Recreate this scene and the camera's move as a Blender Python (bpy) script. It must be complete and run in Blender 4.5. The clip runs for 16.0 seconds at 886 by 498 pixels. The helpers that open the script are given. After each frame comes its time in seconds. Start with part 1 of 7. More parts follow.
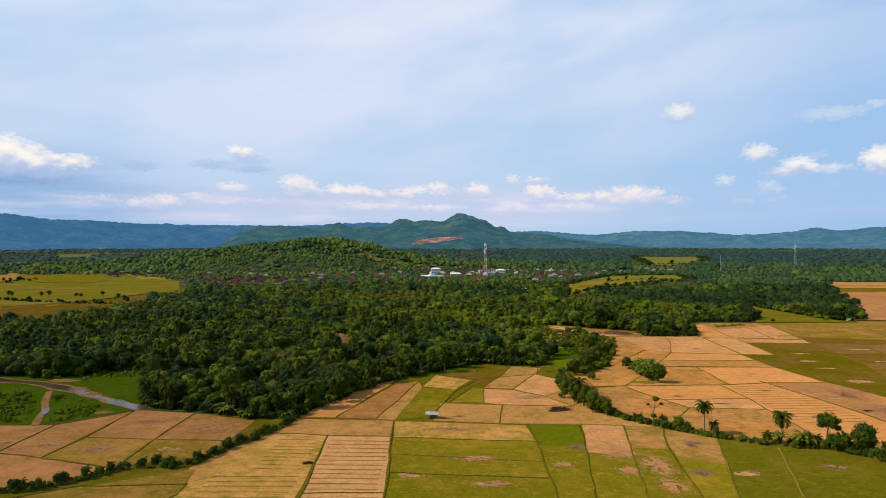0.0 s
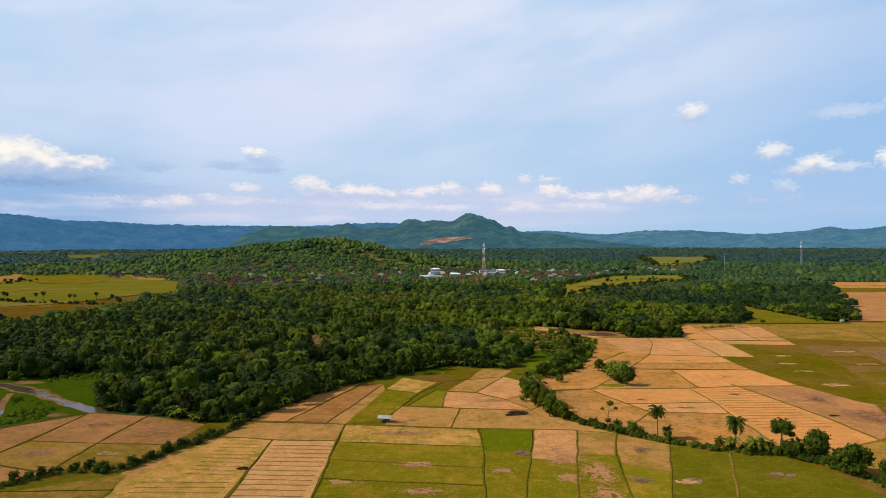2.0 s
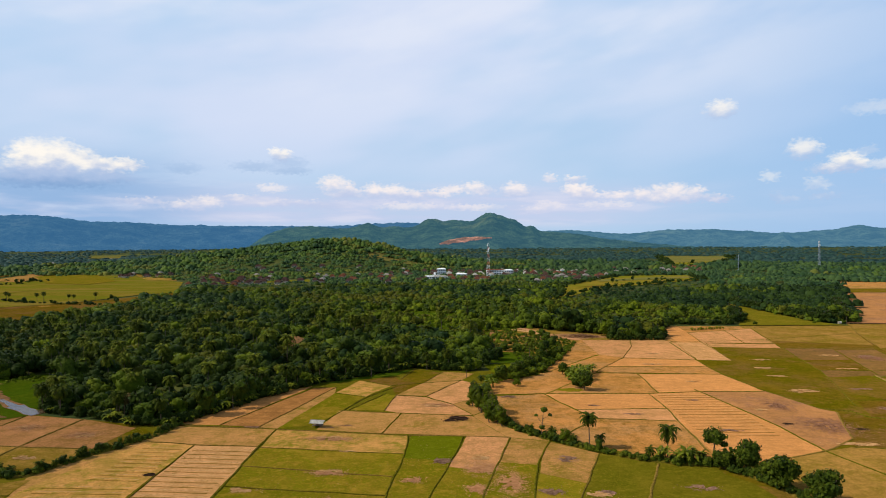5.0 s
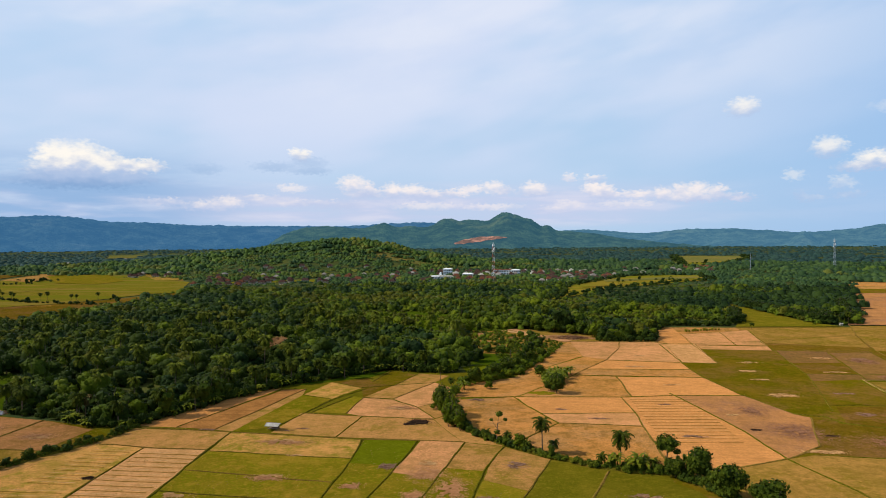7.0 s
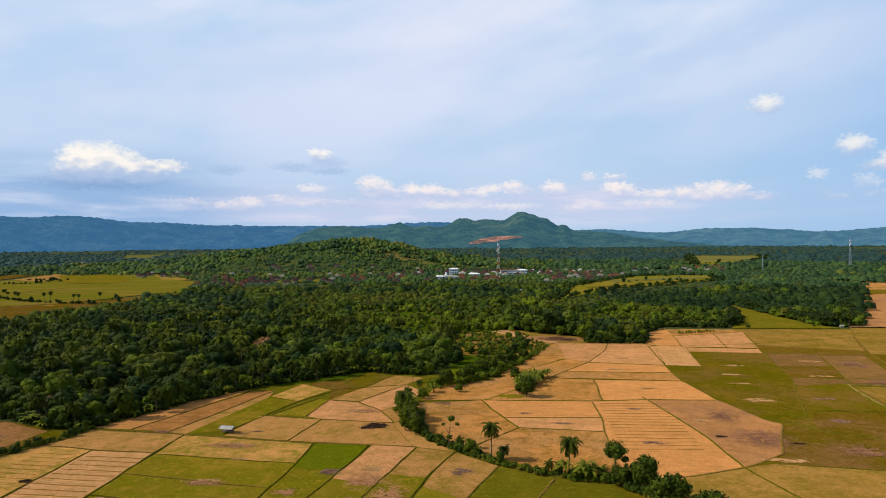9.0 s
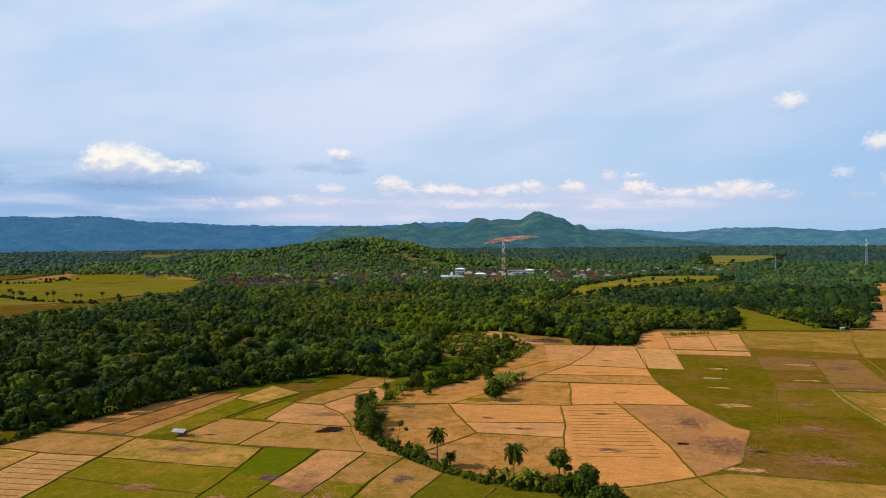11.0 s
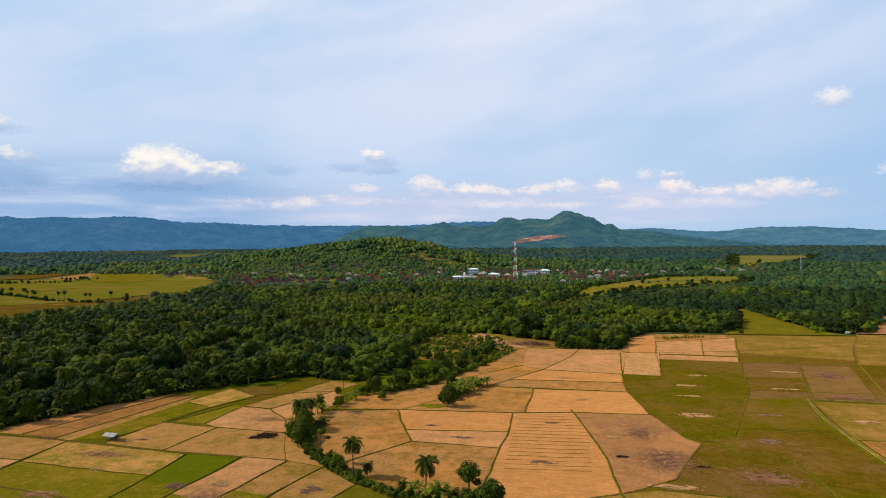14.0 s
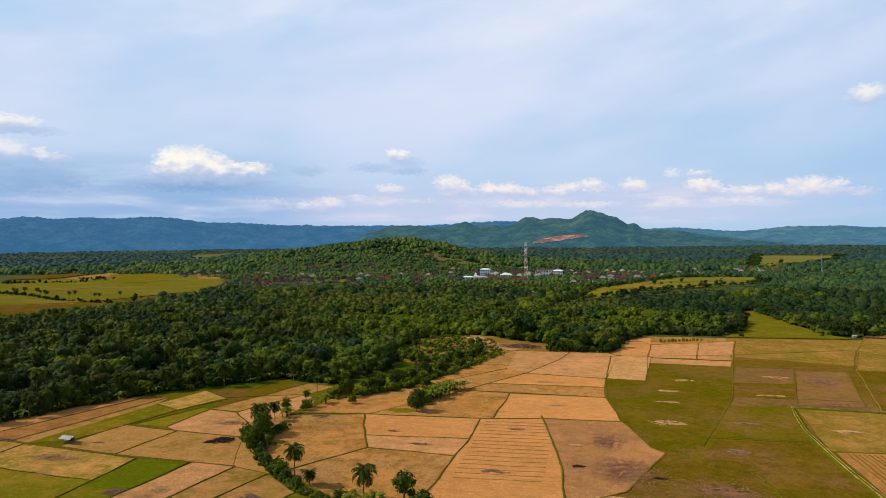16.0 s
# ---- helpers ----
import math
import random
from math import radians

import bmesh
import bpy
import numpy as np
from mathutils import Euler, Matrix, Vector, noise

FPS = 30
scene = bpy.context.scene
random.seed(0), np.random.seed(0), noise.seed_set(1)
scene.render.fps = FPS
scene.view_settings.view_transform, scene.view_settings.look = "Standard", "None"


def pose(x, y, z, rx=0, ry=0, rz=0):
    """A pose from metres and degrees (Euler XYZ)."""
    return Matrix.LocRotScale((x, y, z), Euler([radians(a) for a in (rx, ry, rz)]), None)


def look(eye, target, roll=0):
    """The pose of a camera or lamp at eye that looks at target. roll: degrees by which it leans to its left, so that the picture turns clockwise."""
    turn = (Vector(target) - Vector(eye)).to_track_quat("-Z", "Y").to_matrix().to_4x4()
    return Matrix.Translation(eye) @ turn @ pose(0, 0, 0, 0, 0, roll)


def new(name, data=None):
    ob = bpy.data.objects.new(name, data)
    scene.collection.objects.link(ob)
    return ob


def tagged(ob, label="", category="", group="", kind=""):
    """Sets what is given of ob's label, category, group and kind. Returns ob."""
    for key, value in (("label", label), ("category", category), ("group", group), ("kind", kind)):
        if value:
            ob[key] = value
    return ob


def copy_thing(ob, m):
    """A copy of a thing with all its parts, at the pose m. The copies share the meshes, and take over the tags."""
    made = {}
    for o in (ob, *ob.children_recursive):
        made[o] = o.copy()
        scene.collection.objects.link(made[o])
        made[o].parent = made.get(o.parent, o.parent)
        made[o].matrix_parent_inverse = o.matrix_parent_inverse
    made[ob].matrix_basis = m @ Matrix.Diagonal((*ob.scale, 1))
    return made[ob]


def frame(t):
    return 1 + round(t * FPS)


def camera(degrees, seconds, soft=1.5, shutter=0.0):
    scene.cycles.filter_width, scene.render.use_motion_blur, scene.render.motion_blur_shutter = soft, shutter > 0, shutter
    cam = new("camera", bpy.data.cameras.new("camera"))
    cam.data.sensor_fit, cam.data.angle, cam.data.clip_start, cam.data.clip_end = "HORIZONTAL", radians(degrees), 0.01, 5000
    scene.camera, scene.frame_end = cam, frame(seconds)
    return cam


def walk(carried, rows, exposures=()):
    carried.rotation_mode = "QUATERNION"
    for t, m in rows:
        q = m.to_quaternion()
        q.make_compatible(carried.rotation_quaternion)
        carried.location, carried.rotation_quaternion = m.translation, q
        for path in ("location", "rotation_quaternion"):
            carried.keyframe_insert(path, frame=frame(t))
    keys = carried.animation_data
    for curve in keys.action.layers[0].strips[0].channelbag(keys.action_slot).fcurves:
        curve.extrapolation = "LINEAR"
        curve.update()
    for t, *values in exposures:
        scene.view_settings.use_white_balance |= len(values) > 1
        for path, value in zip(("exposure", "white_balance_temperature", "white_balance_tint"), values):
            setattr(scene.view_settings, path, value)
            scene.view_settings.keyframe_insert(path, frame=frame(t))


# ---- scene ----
cam = camera(66.9, 16.0, 1.0)
# seconds, eye x y z, yaw, pitch, roll in degrees
ROWS = [
    (0.0, -0.02, 0.06, 54.99, 0.023, -0.507, 0.000),
    (0.5, 4.63, 0.94, 55.08, 0.263, -0.506, 0.031),
    (1.0, 9.27, 1.85, 55.17, 0.513, -0.506, 0.061),
    (1.5, 13.90, 2.78, 55.24, 0.780, -0.507, 0.091),
    (2.0, 18.52, 3.75, 55.31, 1.067, -0.509, 0.120),
    (2.5, 23.12, 4.74, 55.37, 1.375, -0.511, 0.147),
    (3.0, 27.72, 5.77, 55.43, 1.706, -0.514, 0.174),
    (3.5, 32.30, 6.84, 55.47, 2.056, -0.518, 0.199),
    (4.0, 36.87, 7.95, 55.52, 2.423, -0.522, 0.223),
    (4.5, 41.43, 9.09, 55.55, 2.805, -0.526, 0.245),
    (5.0, 45.98, 10.28, 55.58, 3.197, -0.530, 0.265),
    (5.5, 50.52, 11.51, 55.61, 3.598, -0.535, 0.284),
    (6.0, 55.05, 12.78, 55.64, 4.002, -0.539, 0.301),
    (6.5, 59.58, 14.10, 55.66, 4.408, -0.544, 0.316),
    (7.0, 64.09, 15.47, 55.68, 4.813, -0.549, 0.329),
    (7.5, 68.59, 16.88, 55.70, 5.217, -0.553, 0.341),
    (8.0, 73.09, 18.34, 55.72, 5.618, -0.557, 0.351),
    (8.5, 77.57, 19.86, 55.74, 6.017, -0.562, 0.360),
    (9.0, 82.05, 21.42, 55.76, 6.415, -0.566, 0.367),
    (9.5, 86.52, 23.03, 55.78, 6.813, -0.569, 0.373),
    (10.0, 90.98, 24.69, 55.80, 7.214, -0.573, 0.378),
    (10.5, 95.43, 26.41, 55.83, 7.621, -0.576, 0.382),
    (11.0, 99.87, 28.17, 55.86, 8.036, -0.580, 0.386),
    (11.5, 104.31, 29.99, 55.89, 8.463, -0.582, 0.389),
    (12.0, 108.74, 31.86, 55.93, 8.905, -0.585, 0.391),
    (12.5, 113.16, 33.77, 55.98, 9.365, -0.588, 0.394),
    (13.0, 117.57, 35.74, 56.03, 9.843, -0.590, 0.397),
    (13.5, 121.98, 37.76, 56.08, 10.340, -0.592, 0.400),
    (14.0, 126.37, 39.82, 56.15, 10.855, -0.594, 0.405),
    (14.5, 130.76, 41.93, 56.22, 11.385, -0.596, 0.411),
    (15.0, 135.15, 44.09, 56.30, 11.922, -0.598, 0.419),
    (15.5, 139.52, 46.29, 56.39, 12.457, -0.600, 0.429),
    (16.0, 143.89, 48.54, 56.49, 12.978, -0.602, 0.441),
]
walk(cam, [(t, pose(x, y, z, 90 + pitch, roll, yaw)) for t, x, y, z, yaw, pitch, roll in ROWS])

# ---------------------------------------------------------------- sky and sun
SUN_ELEVATION, SUN_AZIMUTH = 42.0, 262.0  # degrees; azimuth clockwise from +y
world = bpy.data.worlds.new("sky")
scene.world = world
world.use_nodes = True
WN, WL = world.node_tree.nodes, world.node_tree.links
WN.clear()


def wnode(kind, **settings):
    n = WN.new(kind)
    for key, value in settings.items():
        setattr(n, key, value)
    return n


def wmath(op, a, b=None, c=None, clamp=False):
    n = WN.new("ShaderNodeMath")
    n.operation, n.use_clamp = op, clamp
    for slot, value in zip(n.inputs, (a, b, c)):
        if value is None:
            continue
        if isinstance(value, (int, float)):
            slot.default_value = value
        else:
            WL.new(value, slot)
    return n.outputs[0]


def wmix(fac, a, b):
    n = WN.new("ShaderNodeMix")
    n.data_type = "RGBA"
    for slot, value in ((n.inputs[0], fac), (n.inputs[6], a), (n.inputs[7], b)):
        if isinstance(value, (int, float)):
            slot.default_value = value
        elif isinstance(value, tuple):
            slot.default_value = (*value, 1)
        else:
            WL.new(value, slot)
    return n.outputs[2]


def wramp(value, low, high, to_low=0.0, to_high=1.0):
    n = WN.new("ShaderNodeMapRange")
    n.interpolation_type = "SMOOTHSTEP"
    WL.new(value, n.inputs[0])
    for i, number in enumerate((low, high, to_low, to_high)):
        n.inputs[i + 1].default_value = number
    return n.outputs[0]


def wnoise(vector, scale, detail, rough=0.55):
    n = WN.new("ShaderNodeTexNoise")
    WL.new(vector, n.inputs["Vector"])
    n.inputs["Scale"].default_value, n.inputs["Detail"].default_value, n.inputs["Roughness"].default_value = scale, detail, rough
    return n.outputs[0]


def build_sky():
    sky = wnode("ShaderNodeTexSky", sky_type="NISHITA", sun_disc=False)
    sky.sun_elevation, sky.sun_rotation = radians(SUN_ELEVATION), radians(SUN_AZIMUTH)
    sky.air_density, sky.dust_density, sky.ozone_density = 1.0, 1.2, 2.0
    coord = wnode("ShaderNodeTexCoord")
    split = wnode("ShaderNodeSeparateXYZ")
    WL.new(coord.outputs["Generated"], split.inputs[0])
    az = wmath("ARCTAN2", split.outputs[0], split.outputs[1])
    el = wmath("ARCSINE", split.outputs[2])
    az, el = wmath("MULTIPLY", az, 57.2958), wmath("MULTIPLY", el, 57.2958)

    def flat_vector(sx, sy, offset):
        n = wnode("ShaderNodeCombineXYZ")
        WL.new(wmath("MULTIPLY", az, sx), n.inputs[0])
        WL.new(wmath("MULTIPLY", el, sy), n.inputs[1])
        n.inputs[2].default_value = offset
        return n.outputs[0]

    # clear sky, paler and hazier towards the horizon
    scaled = wnode("ShaderNodeMix", data_type="RGBA", blend_type="MULTIPLY")
    scaled.inputs[0].default_value = 1.0
    WL.new(sky.outputs[0], scaled.inputs[6])
    scaled.inputs[7].default_value = (0.075, 0.075, 0.075, 1)
    blue = wmix(wramp(el, 0.0, 22.0), (0.43, 0.64, 0.88), (0.50, 0.70, 0.95))
    blue = wmix(wramp(az, 4.0, 34.0, 0.0, 0.85), blue, (0.345, 0.56, 0.88))
    base = wmix(wramp(el, 24.0, 60.0, 0.9, 0.0), scaled.outputs[2], blue)
    # high thin veil in broad slanting drifts
    tilt = wmath("ADD", el, wmath("MULTIPLY", az, -0.16))
    slant = wnode("ShaderNodeCombineXYZ")
    WL.new(wmath("MULTIPLY", az, 0.030), slant.inputs[0])
    WL.new(wmath("MULTIPLY", tilt, 0.085), slant.inputs[1])
    slant.inputs[2].default_value = 3.1
    veil = wnoise(slant.outputs[0], 1.0, 4.0, 0.5)
    veil_fac = wmath("MULTIPLY", wramp(veil, 0.34, 0.60), wmath("MULTIPLY", wramp(el, 2.0, 10.0, 0.25, 0.92), wramp(el, 26.0, 55.0, 1.0, 0.25)))
    veil_fac = wmath("MULTIPLY", veil_fac, wramp(az, 34.0, 2.0, 0.10, 1.0))
    base = wmix(veil_fac, base, (0.655, 0.735, 0.925))
    streak = wnoise(slant.outputs[0], 2.1, 4.0, 0.5)
    base = wmix(wmath("MULTIPLY", wramp(streak, 0.44, 0.70), wmath("MULTIPLY", wramp(el, 7.0, 17.0, 0.0, 0.62), wramp(az, 34.0, 10.0, 0.35, 1.0))), base, (0.79, 0.83, 0.945))
    # lilac bank behind the low cumulus, drawn out in level layers
    band = wnoise(flat_vector(0.16, 1.0, 7.7), 1.0, 3.0, 0.5)
    bank = wmath("MULTIPLY", wramp(el, 0.9, 2.2), wmath("MULTIPLY", wramp(el, 5.6, 3.4), wramp(az, 22.0, 6.0, 0.12, 1.0)))
    base = wmix(wmath("MULTIPLY", bank, wramp(band, 0.30, 0.62, 0.55, 1.0)), base, (0.575, 0.635, 0.84))
    base = wmix(wmath("MULTIPLY", wmath("MULTIPLY", bank, wramp(band, 0.48, 0.66)), 0.4), base, (0.80, 0.79, 0.88))
    west = wmath("MULTIPLY", wramp(az, -17.0, -31.0), wmath("MULTIPLY", wramp(el, -0.5, 1.0), wramp(el, 8.5, 4.0)))
    layer = wnoise(flat_vector(0.13, 0.85, 2.2), 1.0, 4.0, 0.55)
    base = wmix(wmath("MULTIPLY", west, wramp(layer, 0.34, 0.60, 0.45, 1.0)), base, (0.31, 0.48, 0.75))
    base = wmix(wmath("MULTIPLY", west, wramp(layer, 0.46, 0.30, 0.0, 0.6)), base, (0.56, 0.68, 0.87))
    # cumulus: heaps of rounded puffs over a level, shaded base; their outline is stirred by two sizes of billow
    stir = wnode("ShaderNodeTexNoise")
    WL.new(flat_vector(0.55, 0.95, 1.3), stir.inputs["Vector"])
    stir.inputs["Detail"].default_value, stir.inputs["Roughness"].default_value = 2.0, 0.45
    push = wnode("ShaderNodeVectorMath", operation="MULTIPLY_ADD")
    WL.new(stir.outputs["Color"], push.inputs[0])
    push.inputs[1].default_value, push.inputs[2].default_value = (1.5, 0.8, 0.0), (-0.75, -0.4, 0.0)
    spot = wnode("ShaderNodeVectorMath", operation="ADD")
    WL.new(flat_vector(1.0, 1.0, 0.0), spot.inputs[0])
    WL.new(push.outputs[0], spot.inputs[1])
    billow = wmath("MULTIPLY", wmath("SUBTRACT", wnoise(flat_vector(0.9, 1.6, 4.4), 1.0, 3.0, 0.5), 0.5), 2.0)

    def heap(puffs):
        """The highest of the puffs at this place: 1 in a puff's middle, 0 on its rim."""
        best = None
        for a, e, w, h in puffs:
            q = wnode("ShaderNodeVectorMath", operation="MULTIPLY_ADD")
            WL.new(spot.outputs[0], q.inputs[0])
            q.inputs[1].default_value, q.inputs[2].default_value = (1 / w, 1 / h, 0.0), (-a / w, -e / h, 0.0)
            d = wnode("ShaderNodeVectorMath", operation="DOT_PRODUCT")
            WL.new(q.outputs[0], d.inputs[0])
            WL.new(q.outputs[0], d.inputs[1])
            r = wmath("SUBTRACT", 1.0, d.outputs["Value"])
            best = r if best is None else wmath("SMOOTH_MAX", best, r, 0.35)
        return best

    def cumulus(col, density, soft, puffs, top=(1.0, 0.95, 0.88), under=(0.46, 0.56, 0.78)):
        low, high = min(e - h for a, e, w, h in puffs), max(e + h for a, e, w, h in puffs)
        mask = wmath("MULTIPLY", wramp(wmath("ADD", heap(puffs), wmath("MULTIPLY", billow, 0.7)), -0.7 - soft, 1.0 + soft), density)
        lit = wramp(wmath("ADD", el, wmath("MULTIPLY", billow, 0.55 * (high - low))), low, low + 0.8 * (high - low))
        return wmix(mask, col, wmix(lit, under, top))

    for density, soft, puffs in SHADES:
        base = cumulus(base, density, soft, puffs, (0.33, 0.49, 0.74), (0.24, 0.40, 0.66))
    for density, soft, puffs in BANK_CLOUDS:
        base = cumulus(base, density, soft, puffs, (1.0, 0.90, 0.86), (0.53, 0.60, 0.81))
    for density, soft, puffs in CLOUDS:
        base = cumulus(base, density, soft, puffs)
    base = cumulus(base, 0.9, 0.25, [(-33.6, 4.95, 3.9, 0.60), (-30.0, 5.15, 2.2, 0.42)], (0.42, 0.54, 0.77), (0.24, 0.39, 0.66))
    back = wnode("ShaderNodeBackground")
    back.inputs[1].default_value = 1.0
    WL.new(base, back.inputs[0])
    out = wnode("ShaderNodeOutputWorld")
    WL.new(back.outputs[0], out.inputs[0])


# each cloud: density, softness, and its puffs as azimuth, elevation, half width, half height in degrees
SHADES = [
    (0.85, 0.2, [(-33.2, 4.74, 4.25, 0.58)]),
    (0.45, 0.4, [(-16.2, 6.76, 1.44, 0.48), (-18.9, 6.33, 1.81, 0.39), (-16.0, 6.05, 1.64, 0.34)]),
    (0.35, 0.4, [(-24.3, 6.00, 1.21, 0.43)]),
    (0.85, 0.5, [(-44.7, 5.00, 3.14, 1.26), (-42.5, 4.84, 1.53, 0.77)]),
    (0.5, 0.5, [(-45.3, 8.34, 2.41, 0.39)]),
]
BANK_CLOUDS = [
    (0.75, 0.35, [(-22.7, 3.23, 1.24, 0.53), (-23.8, 3.04, 2.02, 0.39)]),
    (0.6, 0.4, [(-19.9, 3.71, 1.49, 0.32), (-17.0, 3.33, 2.42, 0.32), (-17.5, 4.57, 1.03, 0.32), (-13.5, 3.20, 2.40, 0.32), (-27.5, 3.30, 1.68, 0.30)]),
    (0.9, 0.25, [(-12.4, 4.98, 1.16, 0.65), (-11.2, 4.68, 0.64, 0.53), (-11.5, 4.15, 1.50, 0.46)]),
    (0.9, 0.25, [(-9.0, 4.37, 0.86, 0.65), (-7.4, 4.29, 1.15, 0.58), (-5.9, 4.08, 1.94, 0.39), (-4.3, 4.19, 1.81, 0.32)]),
    (0.8, 0.3, [(-2.2, 4.58, 1.12, 0.32), (-0.6, 4.68, 0.89, 0.46), (0.2, 4.38, 0.98, 0.39), (3.0, 4.53, 0.96, 0.53), (3.1, 4.16, 1.39, 0.32)]),
    (0.5, 0.4, [(-6.0, 3.10, 2.64, 0.30), (-0.5, 3.00, 2.16, 0.27), (5.7, 3.08, 1.14, 0.39), (4.8, 2.74, 1.37, 0.26), (10.5, 3.12, 2.15, 0.26)]),
    (0.95, 0.2, [(8.4, 4.21, 1.01, 0.58), (7.8, 4.46, 0.80, 0.53), (9.0, 3.92, 0.79, 0.39)]),
    (0.75, 0.3, [(5.8, 5.39, 0.62, 0.39), (7.9, 5.21, 0.91, 0.32)]),
    (0.85, 0.25, [(11.3, 3.88, 1.20, 0.32), (13.3, 3.80, 0.74, 0.53), (14.7, 3.96, 0.73, 0.65), (16.0, 4.11, 0.89, 0.58), (17.4, 3.91, 0.78, 0.53), (18.9, 3.39, 1.09, 0.32), (16.0, 3.52, 3.11, 0.39)]),
]
CLOUDS = [
    (1.0, 0.05, [(-34.3, 6.35, 1.78, 1.33), (-33.0, 6.58, 1.67, 1.12), (-35.1, 6.50, 0.74, 0.94), (-31.7, 6.30, 1.55, 0.89), (-30.2, 5.98, 1.72, 0.67), (-28.6, 6.11, 1.36, 0.49), (-33.6, 5.58, 2.83, 0.83)]),
    (0.95, 0.1, [(-16.8, 7.33, 0.92, 0.49)]),
    (0.8, 0.3, [(-45.8, 8.81, 2.21, 0.49)]),
    (0.8, 0.3, [(-43.8, 6.68, 0.56, 0.39)]),
    (0.6, 0.4, [(-46.0, 6.86, 1.29, 0.67), (-42.9, 6.28, 0.90, 0.39)]),
    (0.8, 0.25, [(19.3, 10.28, 1.15, 0.67)]),
    (0.75, 0.3, [(25.1, 6.89, 1.06, 0.72)]),
    (0.9, 0.2, [(27.8, 5.76, 1.10, 0.67), (27.2, 5.41, 1.46, 0.39), (28.5, 5.51, 0.75, 0.45)]),
    (0.5, 0.3, [(30.3, 5.50, 1.13, 0.39)]),
    (0.95, 0.2, [(33.0, 6.07, 1.14, 0.83), (33.8, 5.61, 1.49, 0.78)]),
    (0.4, 0.4, [(22.8, 4.99, 0.64, 0.39), (25.9, 4.26, 0.78, 0.45), (23.3, 3.38, 0.41, 0.39), (23.9, 3.19, 1.09, 0.22), (26.4, 3.34, 1.04, 0.22)]),
    (0.3, 0.4, [(30.0, 9.53, 1.95, 0.45), (32.8, 9.93, 0.62, 0.28), (30.2, 4.39, 0.32, 0.28), (29.2, 6.51, 0.57, 0.33)]),
]
build_sky()
sun = new("sun", bpy.data.lights.new("sun", "SUN"))
sun.data.energy, sun.data.angle, sun.data.color = 4.2, radians(0.6), (1.0, 0.94, 0.84)
sa, se = radians(SUN_AZIMUTH), radians(SUN_ELEVATION)
SUN_FROM = Vector((math.sin(sa) * math.cos(se), math.cos(sa) * math.cos(se), math.sin(se)))
sun.matrix_world = look(SUN_FROM * 3000, (0, 0, 0))


# ---------------------------------------------------------------- materials
class Mat:
    """A node material with a Principled shader and short ways to make nodes."""

    def __init__(self, name, rough=0.85, spec=0.03):
        self.mat = bpy.data.materials.new(name)
        self.mat.use_nodes = True
        self.n, self.l = self.mat.node_tree.nodes, self.mat.node_tree.links
        self.bsdf = self.n["Principled BSDF"]
        self.bsdf.inputs["Roughness"].default_value = rough
        self.bsdf.inputs["Specular IOR Level"].default_value = spec
        self.bsdf.inputs["Diffuse Roughness"].default_value = rough if spec == 0.0 else 0.0
        self.place = self.n.new("ShaderNodeTexCoord").outputs["Object"]

    def put(self, slot, value):
        if isinstance(value, (int, float)):
            slot.default_value = value
        elif isinstance(value, tuple):
            slot.default_value = (*value, 1) if len(value) == 3 else value
        else:
            self.l.new(value, slot)

    def noise(self, scale, detail=4.0, rough=0.55, stretch=None):
        n = self.n.new("ShaderNodeTexNoise")
        n.inputs["Scale"].default_value, n.inputs["Detail"].default_value, n.inputs["Roughness"].default_value = scale, detail, rough
        place = self.place
        if stretch:
            m = self.n.new("ShaderNodeMapping")
            m.inputs["Scale"].default_value = stretch[:3]
            if len(stretch) > 3:
                m.inputs["Rotation"].default_value = (0, 0, radians(stretch[3]))
            self.l.new(self.place, m.inputs[0])
            place = m.outputs[0]
        self.l.new(place, n.inputs["Vector"])
        return n.outputs[0]

    def ramp(self, value, low, high, a=0.0, b=1.0):
        n = self.n.new("ShaderNodeMapRange")
        n.interpolation_type = "SMOOTHSTEP"
        self.l.new(value, n.inputs[0])
        for i, number in enumerate((low, high, a, b)):
            n.inputs[i + 1].default_value = number
        return n.outputs[0]

    def mix(self, fac, a, b, blend="MIX"):
        n = self.n.new("ShaderNodeMix")
        n.data_type, n.blend_type = "RGBA", blend
        self.put(n.inputs[0], fac), self.put(n.inputs[6], a), self.put(n.inputs[7], b)
        return n.outputs[2]

    def math(self, op, a, b=0.0):
        n = self.n.new("ShaderNodeMath")
        n.operation = op
        self.put(n.inputs[0], a), self.put(n.inputs[1], b)
        return n.outputs[0]

    def island(self):
        return self.n.new("ShaderNodeNewGeometry").outputs["Random Per Island"]

    def each(self):
        return self.n.new("ShaderNodeObjectInfo").outputs["Random"]

    def bump(self, height, strength=0.4, distance=0.1):
        n = self.n.new("ShaderNodeBump")
        n.inputs["Strength"].default_value, n.inputs["Distance"].default_value = strength, distance
        self.l.new(height, n.inputs["Height"])
        self.l.new(n.outputs[0], self.bsdf.inputs["Normal"])

    def color(self, value):
        self.put(self.bsdf.inputs["Base Color"], value)
        return self.mat


